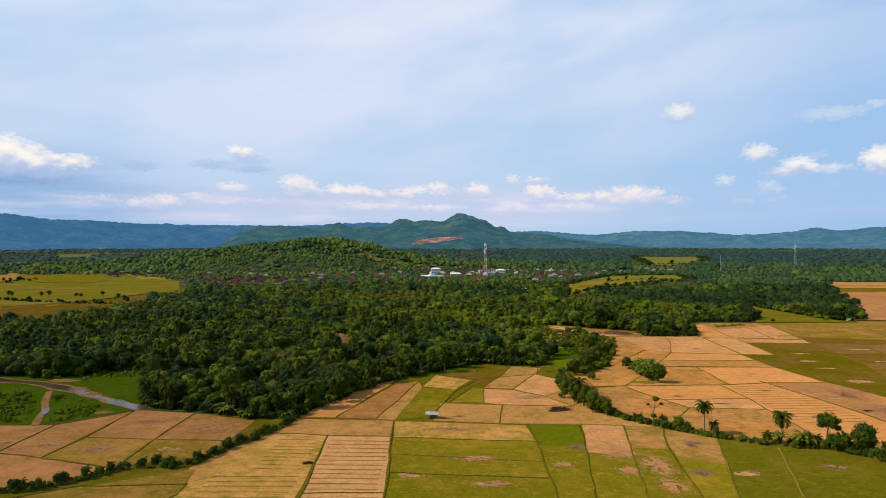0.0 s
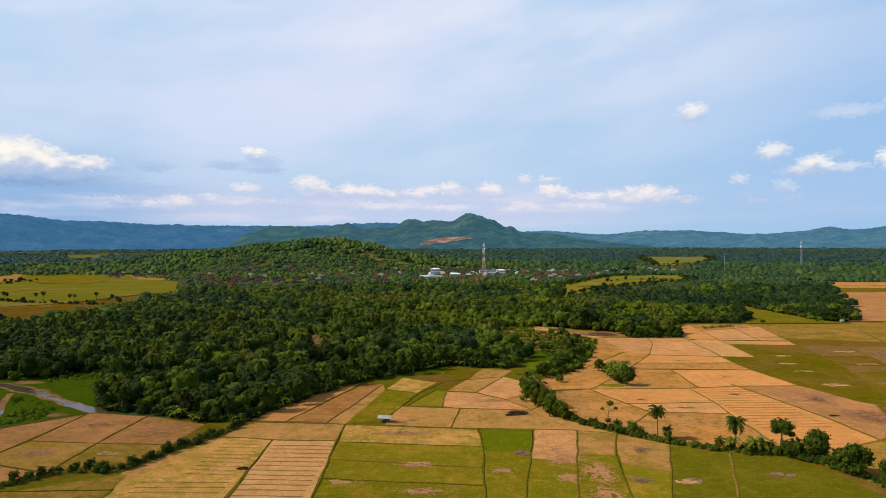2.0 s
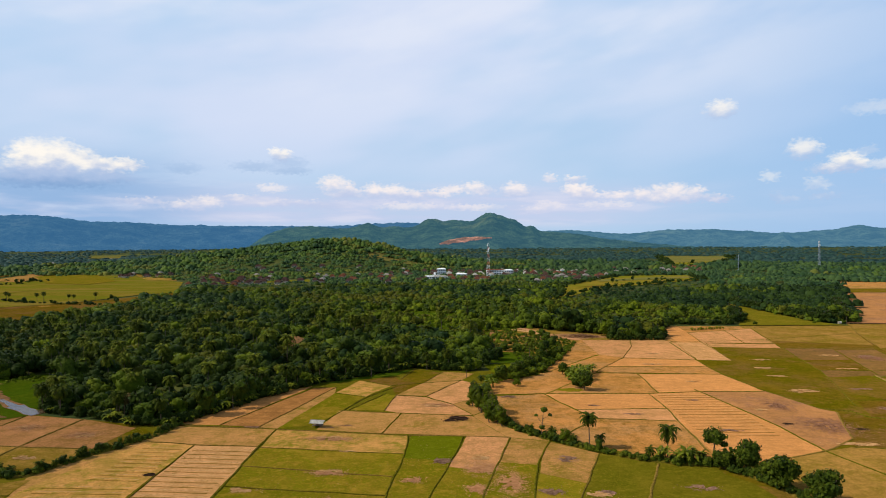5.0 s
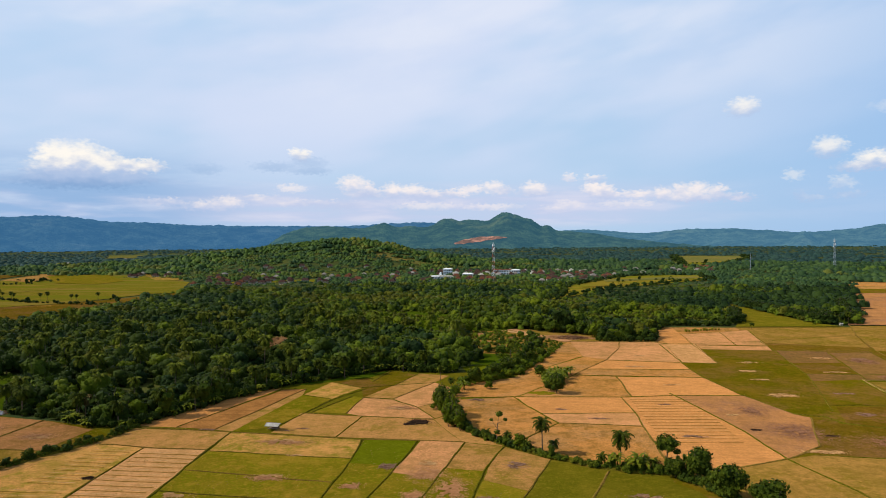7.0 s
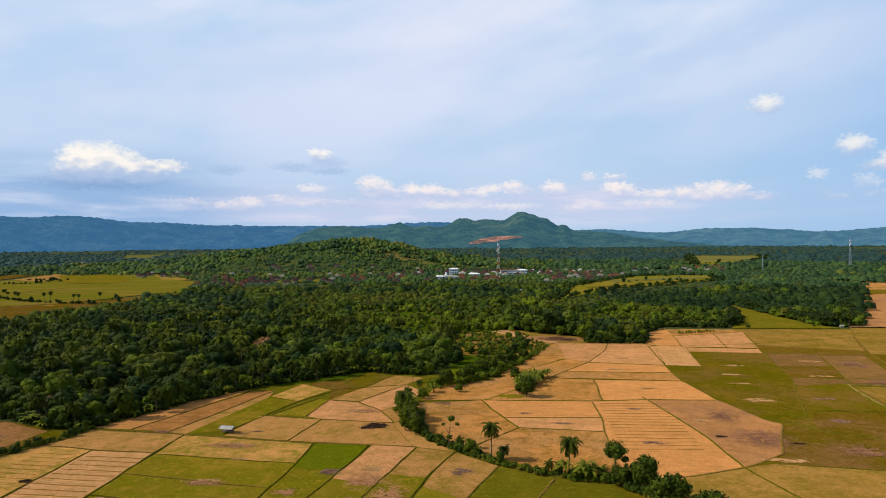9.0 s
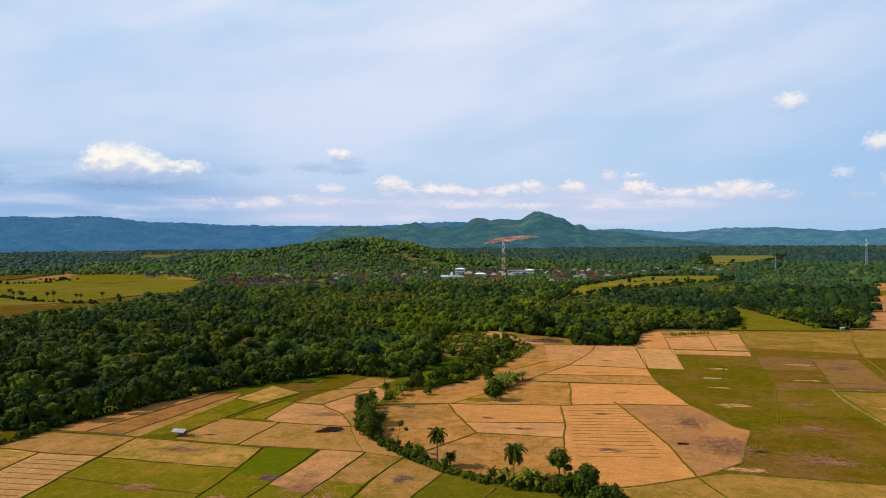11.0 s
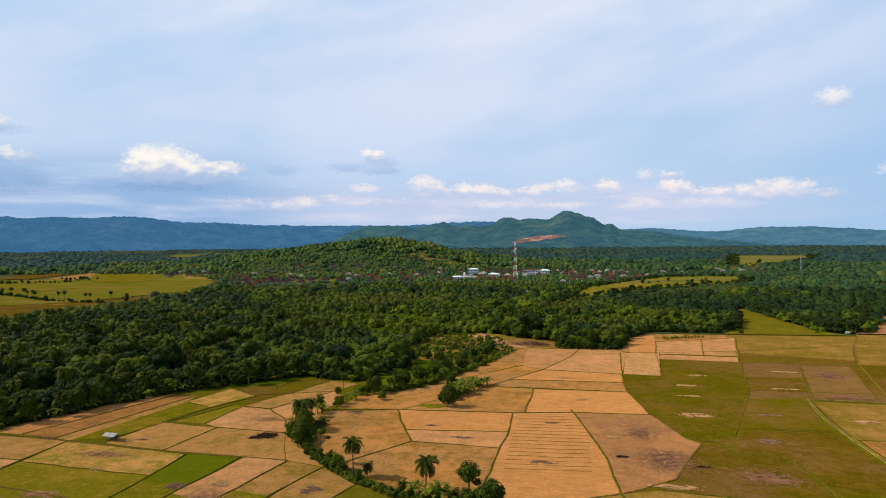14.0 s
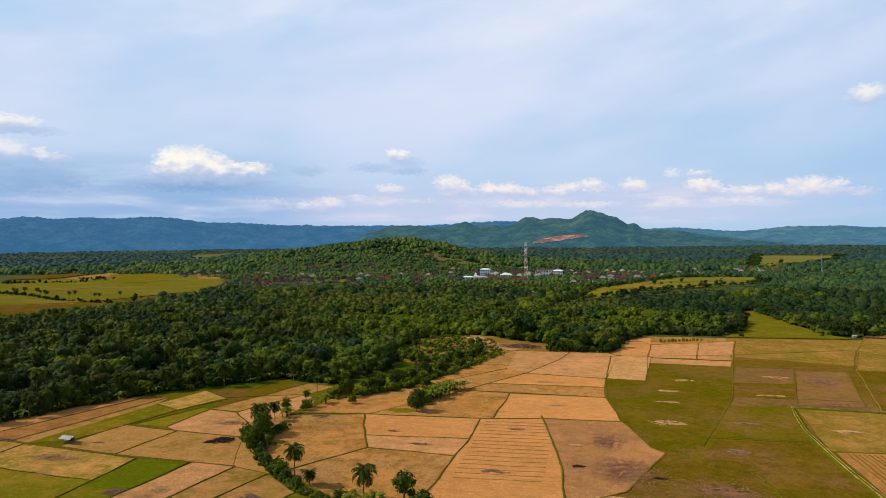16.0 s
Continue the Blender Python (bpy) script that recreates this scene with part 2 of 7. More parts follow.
def field_material(name, dry, fresh, share, patch=0.06, rows=None, bands=False, stain=None):
    """Cropland: bare or straw-covered soil and growth in drifting patches, fine stubble; rows: direction of the drill lines."""
    m = Mat(name, 1.0, 0.0)
    m.bsdf.inputs["Diffuse Roughness"].default_value = 0.4
    dry, fresh = tuple(c * k for c, k in zip(dry, (0.97, 0.91, 0.70))), tuple(c * k for c, k in zip(fresh, (0.97, 0.92, 0.72)))
    big, mid, fine = m.noise(patch, 3), m.noise(0.45, 4, 0.6), m.noise(1.3, 4, 0.8)
    drift = m.math("ADD", m.math("MULTIPLY", big, 0.50), m.math("ADD", m.math("MULTIPLY", mid, 0.28), m.math("MULTIPLY", fine, 0.22)))
    drift = m.math("ADD", drift, m.math("MULTIPLY", m.math("SUBTRACT", m.each(), 0.5), 0.07))
    col = m.mix(m.ramp(drift, 0.5 + share - 0.07, 0.5 + share + 0.08), fresh, dry)
    if stain:
        col = m.mix(m.ramp(m.math("ADD", m.math("MULTIPLY", m.noise(0.035, 3, 0.55), 0.75), m.math("MULTIPLY", mid, 0.25)), 0.47, 0.58, 0.0, 0.85), col, stain)
    col = m.mix(m.ramp(fine, 0.46, 0.64, 0.0, 0.6), col, tuple(0.26 * c + 0.26 * k for c, k in zip(dry, fresh)))
    col = m.mix(m.ramp(m.noise(0.9, 6, 0.8), 0.52, 0.66, 0.0, 0.6), col, tuple(min(1, c * 1.45) for c in dry))
    col = m.mix(m.ramp(m.noise(0.075, 4, 0.6), 0.42, 0.66, 0.0, 0.65), col, tuple(0.45 * c + 0.40 * k for c, k in zip(dry, fresh)))
    col = m.mix(m.ramp(m.noise(0.05, 4, 0.6, (1.0, 1.0, 1.0, 31)), 0.52, 0.66, 0.0, 0.5), col, tuple(min(1, c * 1.12) for c in dry))
    col = m.mix(m.ramp(m.noise(0.22, 5, 0.7), 0.46, 0.60, 0.0, 0.45), col, tuple(c * 0.66 for c in fresh))
    col = m.mix(m.ramp(m.noise(0.33, 5, 0.7), 0.52, 0.64, 0.0, 0.4), col, tuple(min(1, c * 1.3) for c in dry))
    grain = m.noise(2.4, 5, 0.75, (1.0, 0.5, 1.0))
    col = m.mix(m.ramp(grain, 0.50, 0.60, 0.0, 0.34), col, tuple(0.30 * c + 0.22 * k for c, k in zip(dry, fresh)))
    col = m.mix(m.ramp(grain, 0.47, 0.36, 0.0, 0.34), col, tuple(min(1, c * 1.3) for c in dry))
    own = [0.6 * a + 0.4 * b for a, b in zip(dry, fresh)]
    col = m.mix(0.16, col, m.mix(m.each(), tuple(c * 0.55 for c in own), tuple(min(1, c * 1.4) for c in own)))
    if bands:
        col = m.mix(m.ramp(m.noise(1.0, 3, 0.6, (0.005, 0.035, 0.01, 8)), 0.42, 0.58, 0.0, 0.9), col, fresh)
        col = m.mix(m.ramp(m.noise(1.0, 3, 0.6, (0.008, 0.06, 0.02, 4)), 0.52, 0.62, 0.0, 0.6), col, (0.23, 0.150, 0.03))
    if rows is not None:
        stripes = m.noise(1.0, 2, 0.5, (0.02, 1.3, 0.2, rows))
        col = m.mix(m.ramp(stripes, 0.52, 0.66, 0.0, 0.35), col, tuple(c * 0.5 for c in dry))
    m.bump(m.math("ADD", fine, mid), 0.6, 0.15)
    return m.color(col)


def bund_material():
    """Trodden earth dykes: some grassed over, some bare and dry, each along its own length."""
    m = Mat("grassy_bund", 1.0, 0.0)
    own, big, fine = m.each(), m.noise(0.10, 3), m.noise(1.6, 4, 0.7)
    grass = m.mix(m.ramp(fine, 0.40, 0.62), (0.128, 0.110, 0.008), (0.062, 0.054, 0.004))
    bare = m.mix(m.ramp(fine, 0.40, 0.62), (0.22, 0.130, 0.026), (0.12, 0.075, 0.014))
    col = m.mix(m.ramp(m.math("ADD", m.math("MULTIPLY", own, 0.5), m.math("MULTIPLY", big, 0.8)), 0.46, 0.90), grass, bare)
    m.bump(fine, 0.6, 0.2)
    return m.color(col)


def leaf_material(name, dark, light, accent=None, spread=0.12):
    """Foliage: slow drifts of tone from tree to tree, fine dapple of leaf and gap within a crown."""
    m = Mat(name, 0.6)
    tone, dapple = m.noise(spread, 3, 0.6), m.noise(max(1.4, spread * 10), 3, 0.7)
    sway = m.math("ADD", m.math("MULTIPLY", tone, 0.55), m.math("ADD", m.math("MULTIPLY", m.island(), 0.15), m.math("MULTIPLY", dapple, 0.30)))
    sway = m.math("ADD", sway, m.math("MULTIPLY", m.math("SUBTRACT", m.noise(0.02, 2, 0.5), 0.5), 0.45))
    col = m.mix(m.ramp(sway, 0.38, 0.64), dark, light)
    if accent:
        col = m.mix(m.ramp(m.noise(spread * 0.45, 1), 0.60, 0.74, 0.0, 0.6), col, accent)
    col = m.mix(m.math("MULTIPLY", m.each(), 0.35), col, tuple(c * 0.6 for c in light))
    col = m.mix(m.ramp(dapple, 0.50, 0.64, 0.0, 0.45), col, tuple(c * 0.5 for c in dark))
    m.bump(dapple, 0.7, 0.3)
    return m.color(col)


def plain_material(name, a, b, scale=1.0, rough=0.8, metal=0.0):
    m = Mat(name, rough, 0.5 if rough < 0.6 else 0.1 if rough < 0.9 else 0.0)
    m.bsdf.inputs["Metallic"].default_value = metal
    n = m.noise(scale, 4)
    m.bump(m.noise(scale * 6, 3), 0.2, 0.03)
    return m.color(m.mix(m.ramp(n, 0.3, 0.7), a, b))


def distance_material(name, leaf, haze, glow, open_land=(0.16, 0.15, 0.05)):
    """A far wooded slope, the haze of miles of air put in as emission: wooded folds, paler cleared land, single crowns.
    """
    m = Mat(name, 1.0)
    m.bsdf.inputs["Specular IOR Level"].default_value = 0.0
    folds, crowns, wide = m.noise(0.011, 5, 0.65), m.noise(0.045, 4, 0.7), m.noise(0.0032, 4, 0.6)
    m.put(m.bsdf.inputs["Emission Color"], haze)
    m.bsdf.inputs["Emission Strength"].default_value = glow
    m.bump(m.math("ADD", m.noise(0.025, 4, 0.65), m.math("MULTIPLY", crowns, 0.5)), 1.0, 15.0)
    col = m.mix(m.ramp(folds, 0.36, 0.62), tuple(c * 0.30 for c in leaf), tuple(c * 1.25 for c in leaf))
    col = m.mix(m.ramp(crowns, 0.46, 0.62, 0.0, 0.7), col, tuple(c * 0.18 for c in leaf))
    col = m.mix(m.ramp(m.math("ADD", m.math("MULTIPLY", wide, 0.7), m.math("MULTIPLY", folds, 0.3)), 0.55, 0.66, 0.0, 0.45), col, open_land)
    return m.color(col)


TAN, STRAW, PINK = (0.52, 0.232, 0.080), (0.56, 0.272, 0.102), (0.56, 0.262, 0.130)
OLIVE, GREEN, LUSH = (0.102, 0.080, 0.002), (0.090, 0.088, 0.0015), (0.100, 0.120, 0.002)
M = {
    "tan": field_material("dry_rice_stubble", TAN, OLIVE, -0.075, 0.06, None, False, (0.36, 0.19, 0.075)),
    "pink": field_material("bare_pale_soil", PINK, (0.27, 0.17, 0.05), -0.07),
    "straw": field_material("straw_littered_stubble", STRAW, (0.16, 0.165, 0.005), 0.0, 0.2),
    "green": field_material("green_regrowth", (0.165, 0.098, 0.011), GREEN, 0.06, 0.03, None, False, (0.205, 0.098, 0.030)),
    "olive": field_material("yellow_green_regrowth", (0.175, 0.095, 0.017), OLIVE, 0.0, 0.04, None, False, (0.215, 0.098, 0.038)),
    "grass": field_material("weedy_green_paddy", (0.30, 0.175, 0.027), (0.124, 0.134, 0.003), 0.075, 0.07),
    "lush": field_material("bright_green_crop", (0.13, 0.14, 0.010), LUSH, 0.12, 0.08),
    "plow": field_material("ploughed_brown_soil", (0.40, 0.183, 0.064), (0.25, 0.115, 0.038), 0.0, 0.08, 62),
    "grey": field_material("grey_brown_soil", (0.42, 0.195, 0.085), (0.27, 0.135, 0.055), -0.02, 0.04, None, False, (0.20, 0.100, 0.062)),
    "damp": field_material("damp_grey_brown_soil", (0.235, 0.122, 0.046), (0.135, 0.088, 0.022), 0.0, 0.05, None, False, (0.17, 0.082, 0.036)),
    "stripe": field_material("stubble_in_rows", (0.57, 0.295, 0.145), (0.38, 0.215, 0.065), -0.08, 0.07, 4),
    "orange": field_material("orange_stubble_in_rows", (0.57, 0.258, 0.098), (0.46, 0.212, 0.070), -0.05, 0.05, 6),
    "mixed": field_material("weedy_tan_stubble", (0.46, 0.225, 0.092), (0.185, 0.145, 0.010), -0.055, 0.1),
    "weedy": field_material("weedy_olive_tan_stubble", (0.34, 0.180, 0.056), (0.150, 0.116, 0.008), 0.0, 0.06),
    "brown": field_material("dull_brown_soil", (0.39, 0.180, 0.088), (0.22, 0.124, 0.030), -0.05),
    "yellow": field_material("ripe_yellow_rice", (0.27, 0.178, 0.030), (0.140, 0.138, 0.012), 0.0, 0.012, None, True, (0.125, 0.135, 0.008)),
    "pasture": field_material("short_green_pasture", (0.170, 0.130, 0.014), (0.098, 0.098, 0.005), 0.05, 0.04),
    "khaki": field_material("khaki_green_paddy", (0.190, 0.160, 0.060), (0.112, 0.122, 0.032), 0.0, 0.012, None, True, (0.16, 0.14, 0.03)),
    "bund": bund_material(),
    "bank": field_material("grassy_channel_bank", (0.135, 0.115, 0.010), (0.070, 0.076, 0.003), 0.08, 0.15),
    "furrow": field_material("dark_furrow_soil", (0.26, 0.13, 0.035), (0.21, 0.13, 0.02), 0.0, 0.2),
    "meadow": field_material("riverside_meadow", (0.085, 0.098, 0.006), (0.040, 0.084, 0.004), 0.1, 0.05),
    "leaf": leaf_material("broadleaf_foliage", (0.020, 0.036, 0.004), (0.090, 0.120, 0.007), (0.12, 0.105, 0.010)),
    "leaf_deep": leaf_material("deep_blue_green_foliage", (0.009, 0.021, 0.006), (0.032, 0.056, 0.010)),
    "leaf_olive": leaf_material("olive_brown_foliage", (0.036, 0.042, 0.004), (0.100, 0.102, 0.008)),
    "leaf_dark": leaf_material("dense_dark_foliage", (0.012, 0.024, 0.004), (0.046, 0.066, 0.006)),
    "leaf_hedge": leaf_material("hedge_foliage", (0.024, 0.042, 0.004), (0.100, 0.122, 0.008), (0.13, 0.11, 0.01), 0.25),
    "leaf_light": leaf_material("yellow_green_foliage", (0.05, 0.075, 0.004), (0.13, 0.155, 0.006)),
    "tuft": leaf_material("weedy_grass", (0.15, 0.14, 0.006), (0.27, 0.22, 0.02), None, 0.3),
    "frond": leaf_material("palm_fronds", (0.022, 0.036, 0.003), (0.075, 0.088, 0.005), None, 0.6),
    "frond_light": leaf_material("sunlit_palm_fronds", (0.045, 0.062, 0.004), (0.150, 0.160, 0.012), None, 0.6),
    "frond_dry": leaf_material("dry_palm_fronds", (0.10, 0.07, 0.02), (0.20, 0.14, 0.05), None, 0.6),
    # far foliage: distance haze painted in as extra blue, most on the plain
    "far_leaf": leaf_material("hazed_far_foliage", (0.036, 0.070, 0.014), (0.092, 0.138, 0.022), (0.15, 0.13, 0.025), 0.03),
    "far_dark": leaf_material("hazed_dark_foliage", (0.022, 0.048, 0.018), (0.055, 0.092, 0.024), None, 0.03),
    "far_olive": leaf_material("hazed_yellow_foliage", (0.070, 0.085, 0.014), (0.140, 0.145, 0.022), None, 0.03),
    "plain_leaf": leaf_material("hazed_plain_foliage", (0.014, 0.038, 0.034), (0.032, 0.066, 0.048), (0.05, 0.066, 0.038), 0.01),
    "banana": leaf_material("banana_leaves", (0.085, 0.110, 0.006), (0.22, 0.225, 0.016), None, 0.5),
    "channel": plain_material("mossy_tan_concrete", (0.13, 0.085, 0.018), (0.42, 0.265, 0.085), 0.35, 0.9),
    "bark": plain_material("grey_brown_bark", (0.075, 0.055, 0.035), (0.15, 0.115, 0.08), 2.0, 0.9),
    "earth": plain_material("red_brown_earth", (0.19, 0.09, 0.035), (0.33, 0.165, 0.065), 0.3, 0.95),
    "ash": plain_material("burnt_black_straw", (0.018, 0.011, 0.007), (0.065, 0.036, 0.022), 0.7, 0.95),
    "litter": plain_material("pale_straw_litter", (0.42, 0.215, 0.078), (0.56, 0.32, 0.130), 0.9, 0.95),
    "violet": plain_material("grey_ash_and_straw", (0.15, 0.080, 0.048), (0.31, 0.170, 0.100), 1.1, 0.95),
    "soil": plain_material("bare_pink_soil", (0.36, 0.165, 0.066), (0.50, 0.245, 0.105), 0.8, 0.95),
    "stain": plain_material("damp_grey_soil", (0.20, 0.094, 0.048), (0.33, 0.155, 0.080), 0.5, 0.95),
    "tin": plain_material("weathered_tin_roof", (0.24, 0.22, 0.18), (0.42, 0.39, 0.33), 1.2, 0.7),
    "sheet": plain_material("dull_grey_roof_sheet", (0.16, 0.14, 0.115), (0.25, 0.22, 0.185), 0.8, 0.8),
    "brush": plain_material("felled_brushwood", (0.150, 0.072, 0.036), (0.26, 0.135, 0.072), 0.8, 0.95),
    "wood": plain_material("weathered_timber", (0.14, 0.10, 0.07), (0.24, 0.18, 0.12), 3.0, 0.85),
    "tile": plain_material("red_clay_tiles", (0.135, 0.050, 0.026), (0.205, 0.082, 0.046), 0.8, 0.95),
    "tile_old": plain_material("old_brown_tiles", (0.062, 0.034, 0.026), (0.118, 0.064, 0.048), 0.8, 0.95),
    "white": plain_material("white_wall_paint", (0.74, 0.74, 0.72), (0.83, 0.83, 0.82), 0.4, 0.7),
    "cream": plain_material("cream_wall_paint", (0.36, 0.29, 0.20), (0.48, 0.40, 0.30), 0.4, 0.7),
    "glass": plain_material("dark_window_glass", (0.03, 0.04, 0.05), (0.06, 0.07, 0.08), 0.5, 0.2),
    "red_steel": plain_material("red_painted_steel", (0.50, 0.09, 0.05), (0.58, 0.14, 0.08), 0.4, 0.5),
    "white_steel": plain_material("white_painted_steel", (0.72, 0.72, 0.72), (0.80, 0.80, 0.80), 0.4, 0.5),
    "grey_steel": plain_material("galvanised_steel", (0.22, 0.26, 0.30), (0.30, 0.34, 0.38), 0.4, 0.7),
    "concrete": plain_material("weathered_concrete", (0.30, 0.235, 0.13), (0.43, 0.35, 0.21), 1.0, 0.9),
    # slopes and scar emit the haze colour themselves; no real air lies between
    "far_blue": distance_material("hazed_blue_range", (0.022, 0.034, 0.026), (0.034, 0.128, 0.270), 0.95, (0.065, 0.08, 0.055)),
    "far_teal": distance_material("hazed_teal_range", (0.034, 0.050, 0.032), (0.048, 0.150, 0.255), 0.95, (0.075, 0.09, 0.05)),
    "scar": distance_material("hazed_earth_scar", (0.46, 0.20, 0.125), (0.045, 0.060, 0.070), 0.9, (0.42, 0.20, 0.13)),
    "mid_hill": distance_material("hazed_wooded_mountain", (0.032, 0.048, 0.020), (0.026, 0.090, 0.136), 0.95, (0.085, 0.09, 0.03)),
}


def water_material():
    m = Mat("muddy_river_water", 0.22)
    m.bsdf.inputs["Specular IOR Level"].default_value = 0.22
    m.bump(m.noise(0.8, 3), 0.15, 0.05)
    return m.color(m.mix(m.ramp(m.noise(0.08, 3), 0.35, 0.65), (0.045, 0.030, 0.016), (0.085, 0.055, 0.030)))


def ground_material():
    m = Mat("countryside_ground", 0.95)
    big, mid = m.noise(0.0035, 4, 0.6), m.noise(0.05, 4, 0.6)
    col = m.mix(m.ramp(mid, 0.35, 0.65), (0.030, 0.046, 0.012), (0.066, 0.070, 0.014))
    col = m.mix(m.ramp(big, 0.56, 0.66, 0.0, 0.5), col, (0.085, 0.095, 0.016))
    m.bump(m.noise(0.5, 4), 0.6, 0.4)
    return m.color(col)


M["water"], M["ground"] = water_material(), ground_material()


# ---------------------------------------------------------------- mesh helpers
def from_arrays(name, verts, faces, material, parent=None, label="", smooth=False):
    """One mesh from numpy arrays; faces all have the same number of corners."""
    verts, faces = np.asarray(verts, np.float32), np.asarray(faces, np.int32)
    me = bpy.data.meshes.new(name)
    me.vertices.add(len(verts))
    me.vertices.foreach_set("co", verts.ravel())
    me.loops.add(faces.size)
    me.loops.foreach_set("vertex_index", faces.ravel())
    me.polygons.add(len(faces))
    me.polygons.foreach_set("loop_start", np.arange(0, faces.size, faces.shape[1], dtype=np.int32))
    me.polygons.foreach_set("use_smooth", np.full(len(faces), smooth, dtype=bool))
    me.update(calc_edges=True)
    me.materials.append(material)
    ob = new(name, me)
    ob.parent = parent
    if label:
        tagged(ob, label)
    return ob


def part(name, bm, material, parent=None, label="", smooth=False):
    """Links a bmesh as one mesh object under a thing."""
    me = bpy.data.meshes.new(name)
    for f in bm.faces:
        f.smooth = smooth
    bm.to_mesh(me)
    bm.free()
    me.materials.append(material)
    ob = new(name, me)
    ob.parent = parent
    if label:
        tagged(ob, label)
    return ob


def thing(name, x, y, z, label, category, group="", kind="", turn=0.0):
    ob = new(name)
    ob.empty_display_size = 0.5
    ob.matrix_basis = pose(x, y, z, 0, 0, turn)
    return tagged(ob, label, category, group, kind)


def box(bm, x0, y0, z0, x1, y1, z1):
    made = bmesh.ops.create_cube(bm, size=1.0)["verts"]
    for v in made:
        v.co = Vector((x0 if v.co.x < 0 else x1, y0 if v.co.y < 0 else y1, z0 if v.co.z < 0 else z1))
    return made


def rod(bm, a, b, r0, r1=None, sides=6):
    """A tapered bar from a to b."""
    a, b = Vector(a), Vector(b)
    r1 = r0 if r1 is None else r1
    q = (b - a).to_track_quat("Z", "Y")
    rings = []
    for c, r in ((a, r0), (b, r1)):
        rings.append([bm.verts.new(c + q @ Vector((r * math.cos(k * math.tau / sides), r * math.sin(k * math.tau / sides), 0))) for k in range(sides)])
    for k in range(sides):
        bm.faces.new((rings[0][k], rings[0][(k + 1) % sides], rings[1][(k + 1) % sides], rings[1][k]))
    bm.faces.new(rings[1])
    bm.faces.new(rings[0][::-1])


def ss(a, b, v):
    k = np.clip((np.asarray(v, float) - a) / (b - a), 0, 1)
    return k * k * (3 - 2 * k)


def bell(x, y, cx, cy, sx, sy):
    return np.exp(-((np.asarray(x, float) - cx) / sx) ** 2 - ((np.asarray(y, float) - cy) / sy) ** 2)


def height(x, y):
    """The lie of the land: flat paddies, a slow rise, and the wooded hill beside the village."""
    x, y = np.asarray(x, float), np.asarray(y, float)
    z = 6 * ss(450, 900, y) + 7 * ss(900, 1900, y) + 12 * ss(1900, 3200, y)
    z = z + 22 * bell(x, y, -205, 1260, 105, 170) + 34 * bell(x, y, -325, 1290, 200, 200) + 11 * bell(x, y, -60, 1320, 150, 160)
    return z + 14 * bell(x, y, -600, 1450, 260, 220)


# ---------------------------------------------------------------- ground
def build_ground():
    rings = np.concatenate([[0.0], 40 * 1.042 ** np.arange(0, 121)])
    rings = rings[rings < 4750]
    seg = 360
    ang = np.arange(seg) * math.tau / seg
    x = 70 + rings[:, None] * np.cos(ang)[None]
    y = 25 + rings[:, None] * np.sin(ang)[None]
    v = np.stack([x, y, height(x, y)], -1).reshape(-1, 3)
    i = np.arange(len(rings) - 1)[:, None] * seg
    j, k = np.arange(seg)[None], (np.arange(seg)[None] + 1) % seg
    f = np.stack([i + j, i + seg + j, i + seg + k, i + k], -1).reshape(-1, 4)
    tagged(from_arrays("ground", v, f, M["ground"], smooth=True), "green and brown tropical lowland reaching to the mountains", "ground", kind="structure")


build_ground()


def mountain_range(name, crest, radius, span, foot, material, label, rough=18.0, seed=0.0):
    """A far range round the plain: crest(azimuth in degrees) gives the height; slopes are folded into spurs."""
    na, nr = 620, 40
    a = np.linspace(*span, na)
    top = np.array([crest(v) for v in a])
    u = np.linspace(-1.0, 1.0, nr)
    verts = []
    for i, deg in enumerate(a):
        for t in u:
            r = radius + (t - 0.25) * foot
            px, py = 70 + r * math.sin(radians(deg)), 25 + r * math.cos(radians(deg))
            fall = max(0.0, 1 - abs(t - 0.25) / (1.25 if t < 0.25 else 0.75)) ** 0.8
            spur = noise.fractal(Vector((px * 0.0035 + seed, py * 0.0035, 0.3)), 0.9, 2.0, 5)
            edge = ss(span[0], span[0] + 4, deg) * ss(span[1], span[1] - 4, deg)
            z = 20 + (top[i] - 20) * fall + spur * rough * (4 * fall * (1 - fall) + 0.18 * fall)
            z += fall * (4.5 * noise.noise(Vector((px * 0.022, py * 0.022, seed))) + 4.0 * noise.noise(Vector((px * 0.055, py * 0.055, seed))) + 2.5 * noise.noise(Vector((px * 0.13, py * 0.13, seed))))
            verts.append((px, py, 18 + (z - 18) * float(edge) - (6 if t < -0.98 or t > 0.98 else 0)))
    k = np.arange((na - 1) * nr).reshape(na - 1, nr)[:, :-1].ravel()
    faces = np.stack([k, k + nr, k + nr + 1, k + 1], -1)
    return tagged(from_arrays(name, verts, faces, material, smooth=True), label, "mountain", kind="structure")


def humps(*list_of):
    """Sum of rounded humps: (azimuth, width, height)."""
    def crest(a):
        return 20 + sum(h * math.exp(-((a - c) / w) ** 2) for c, w, h in list_of)
    return crest


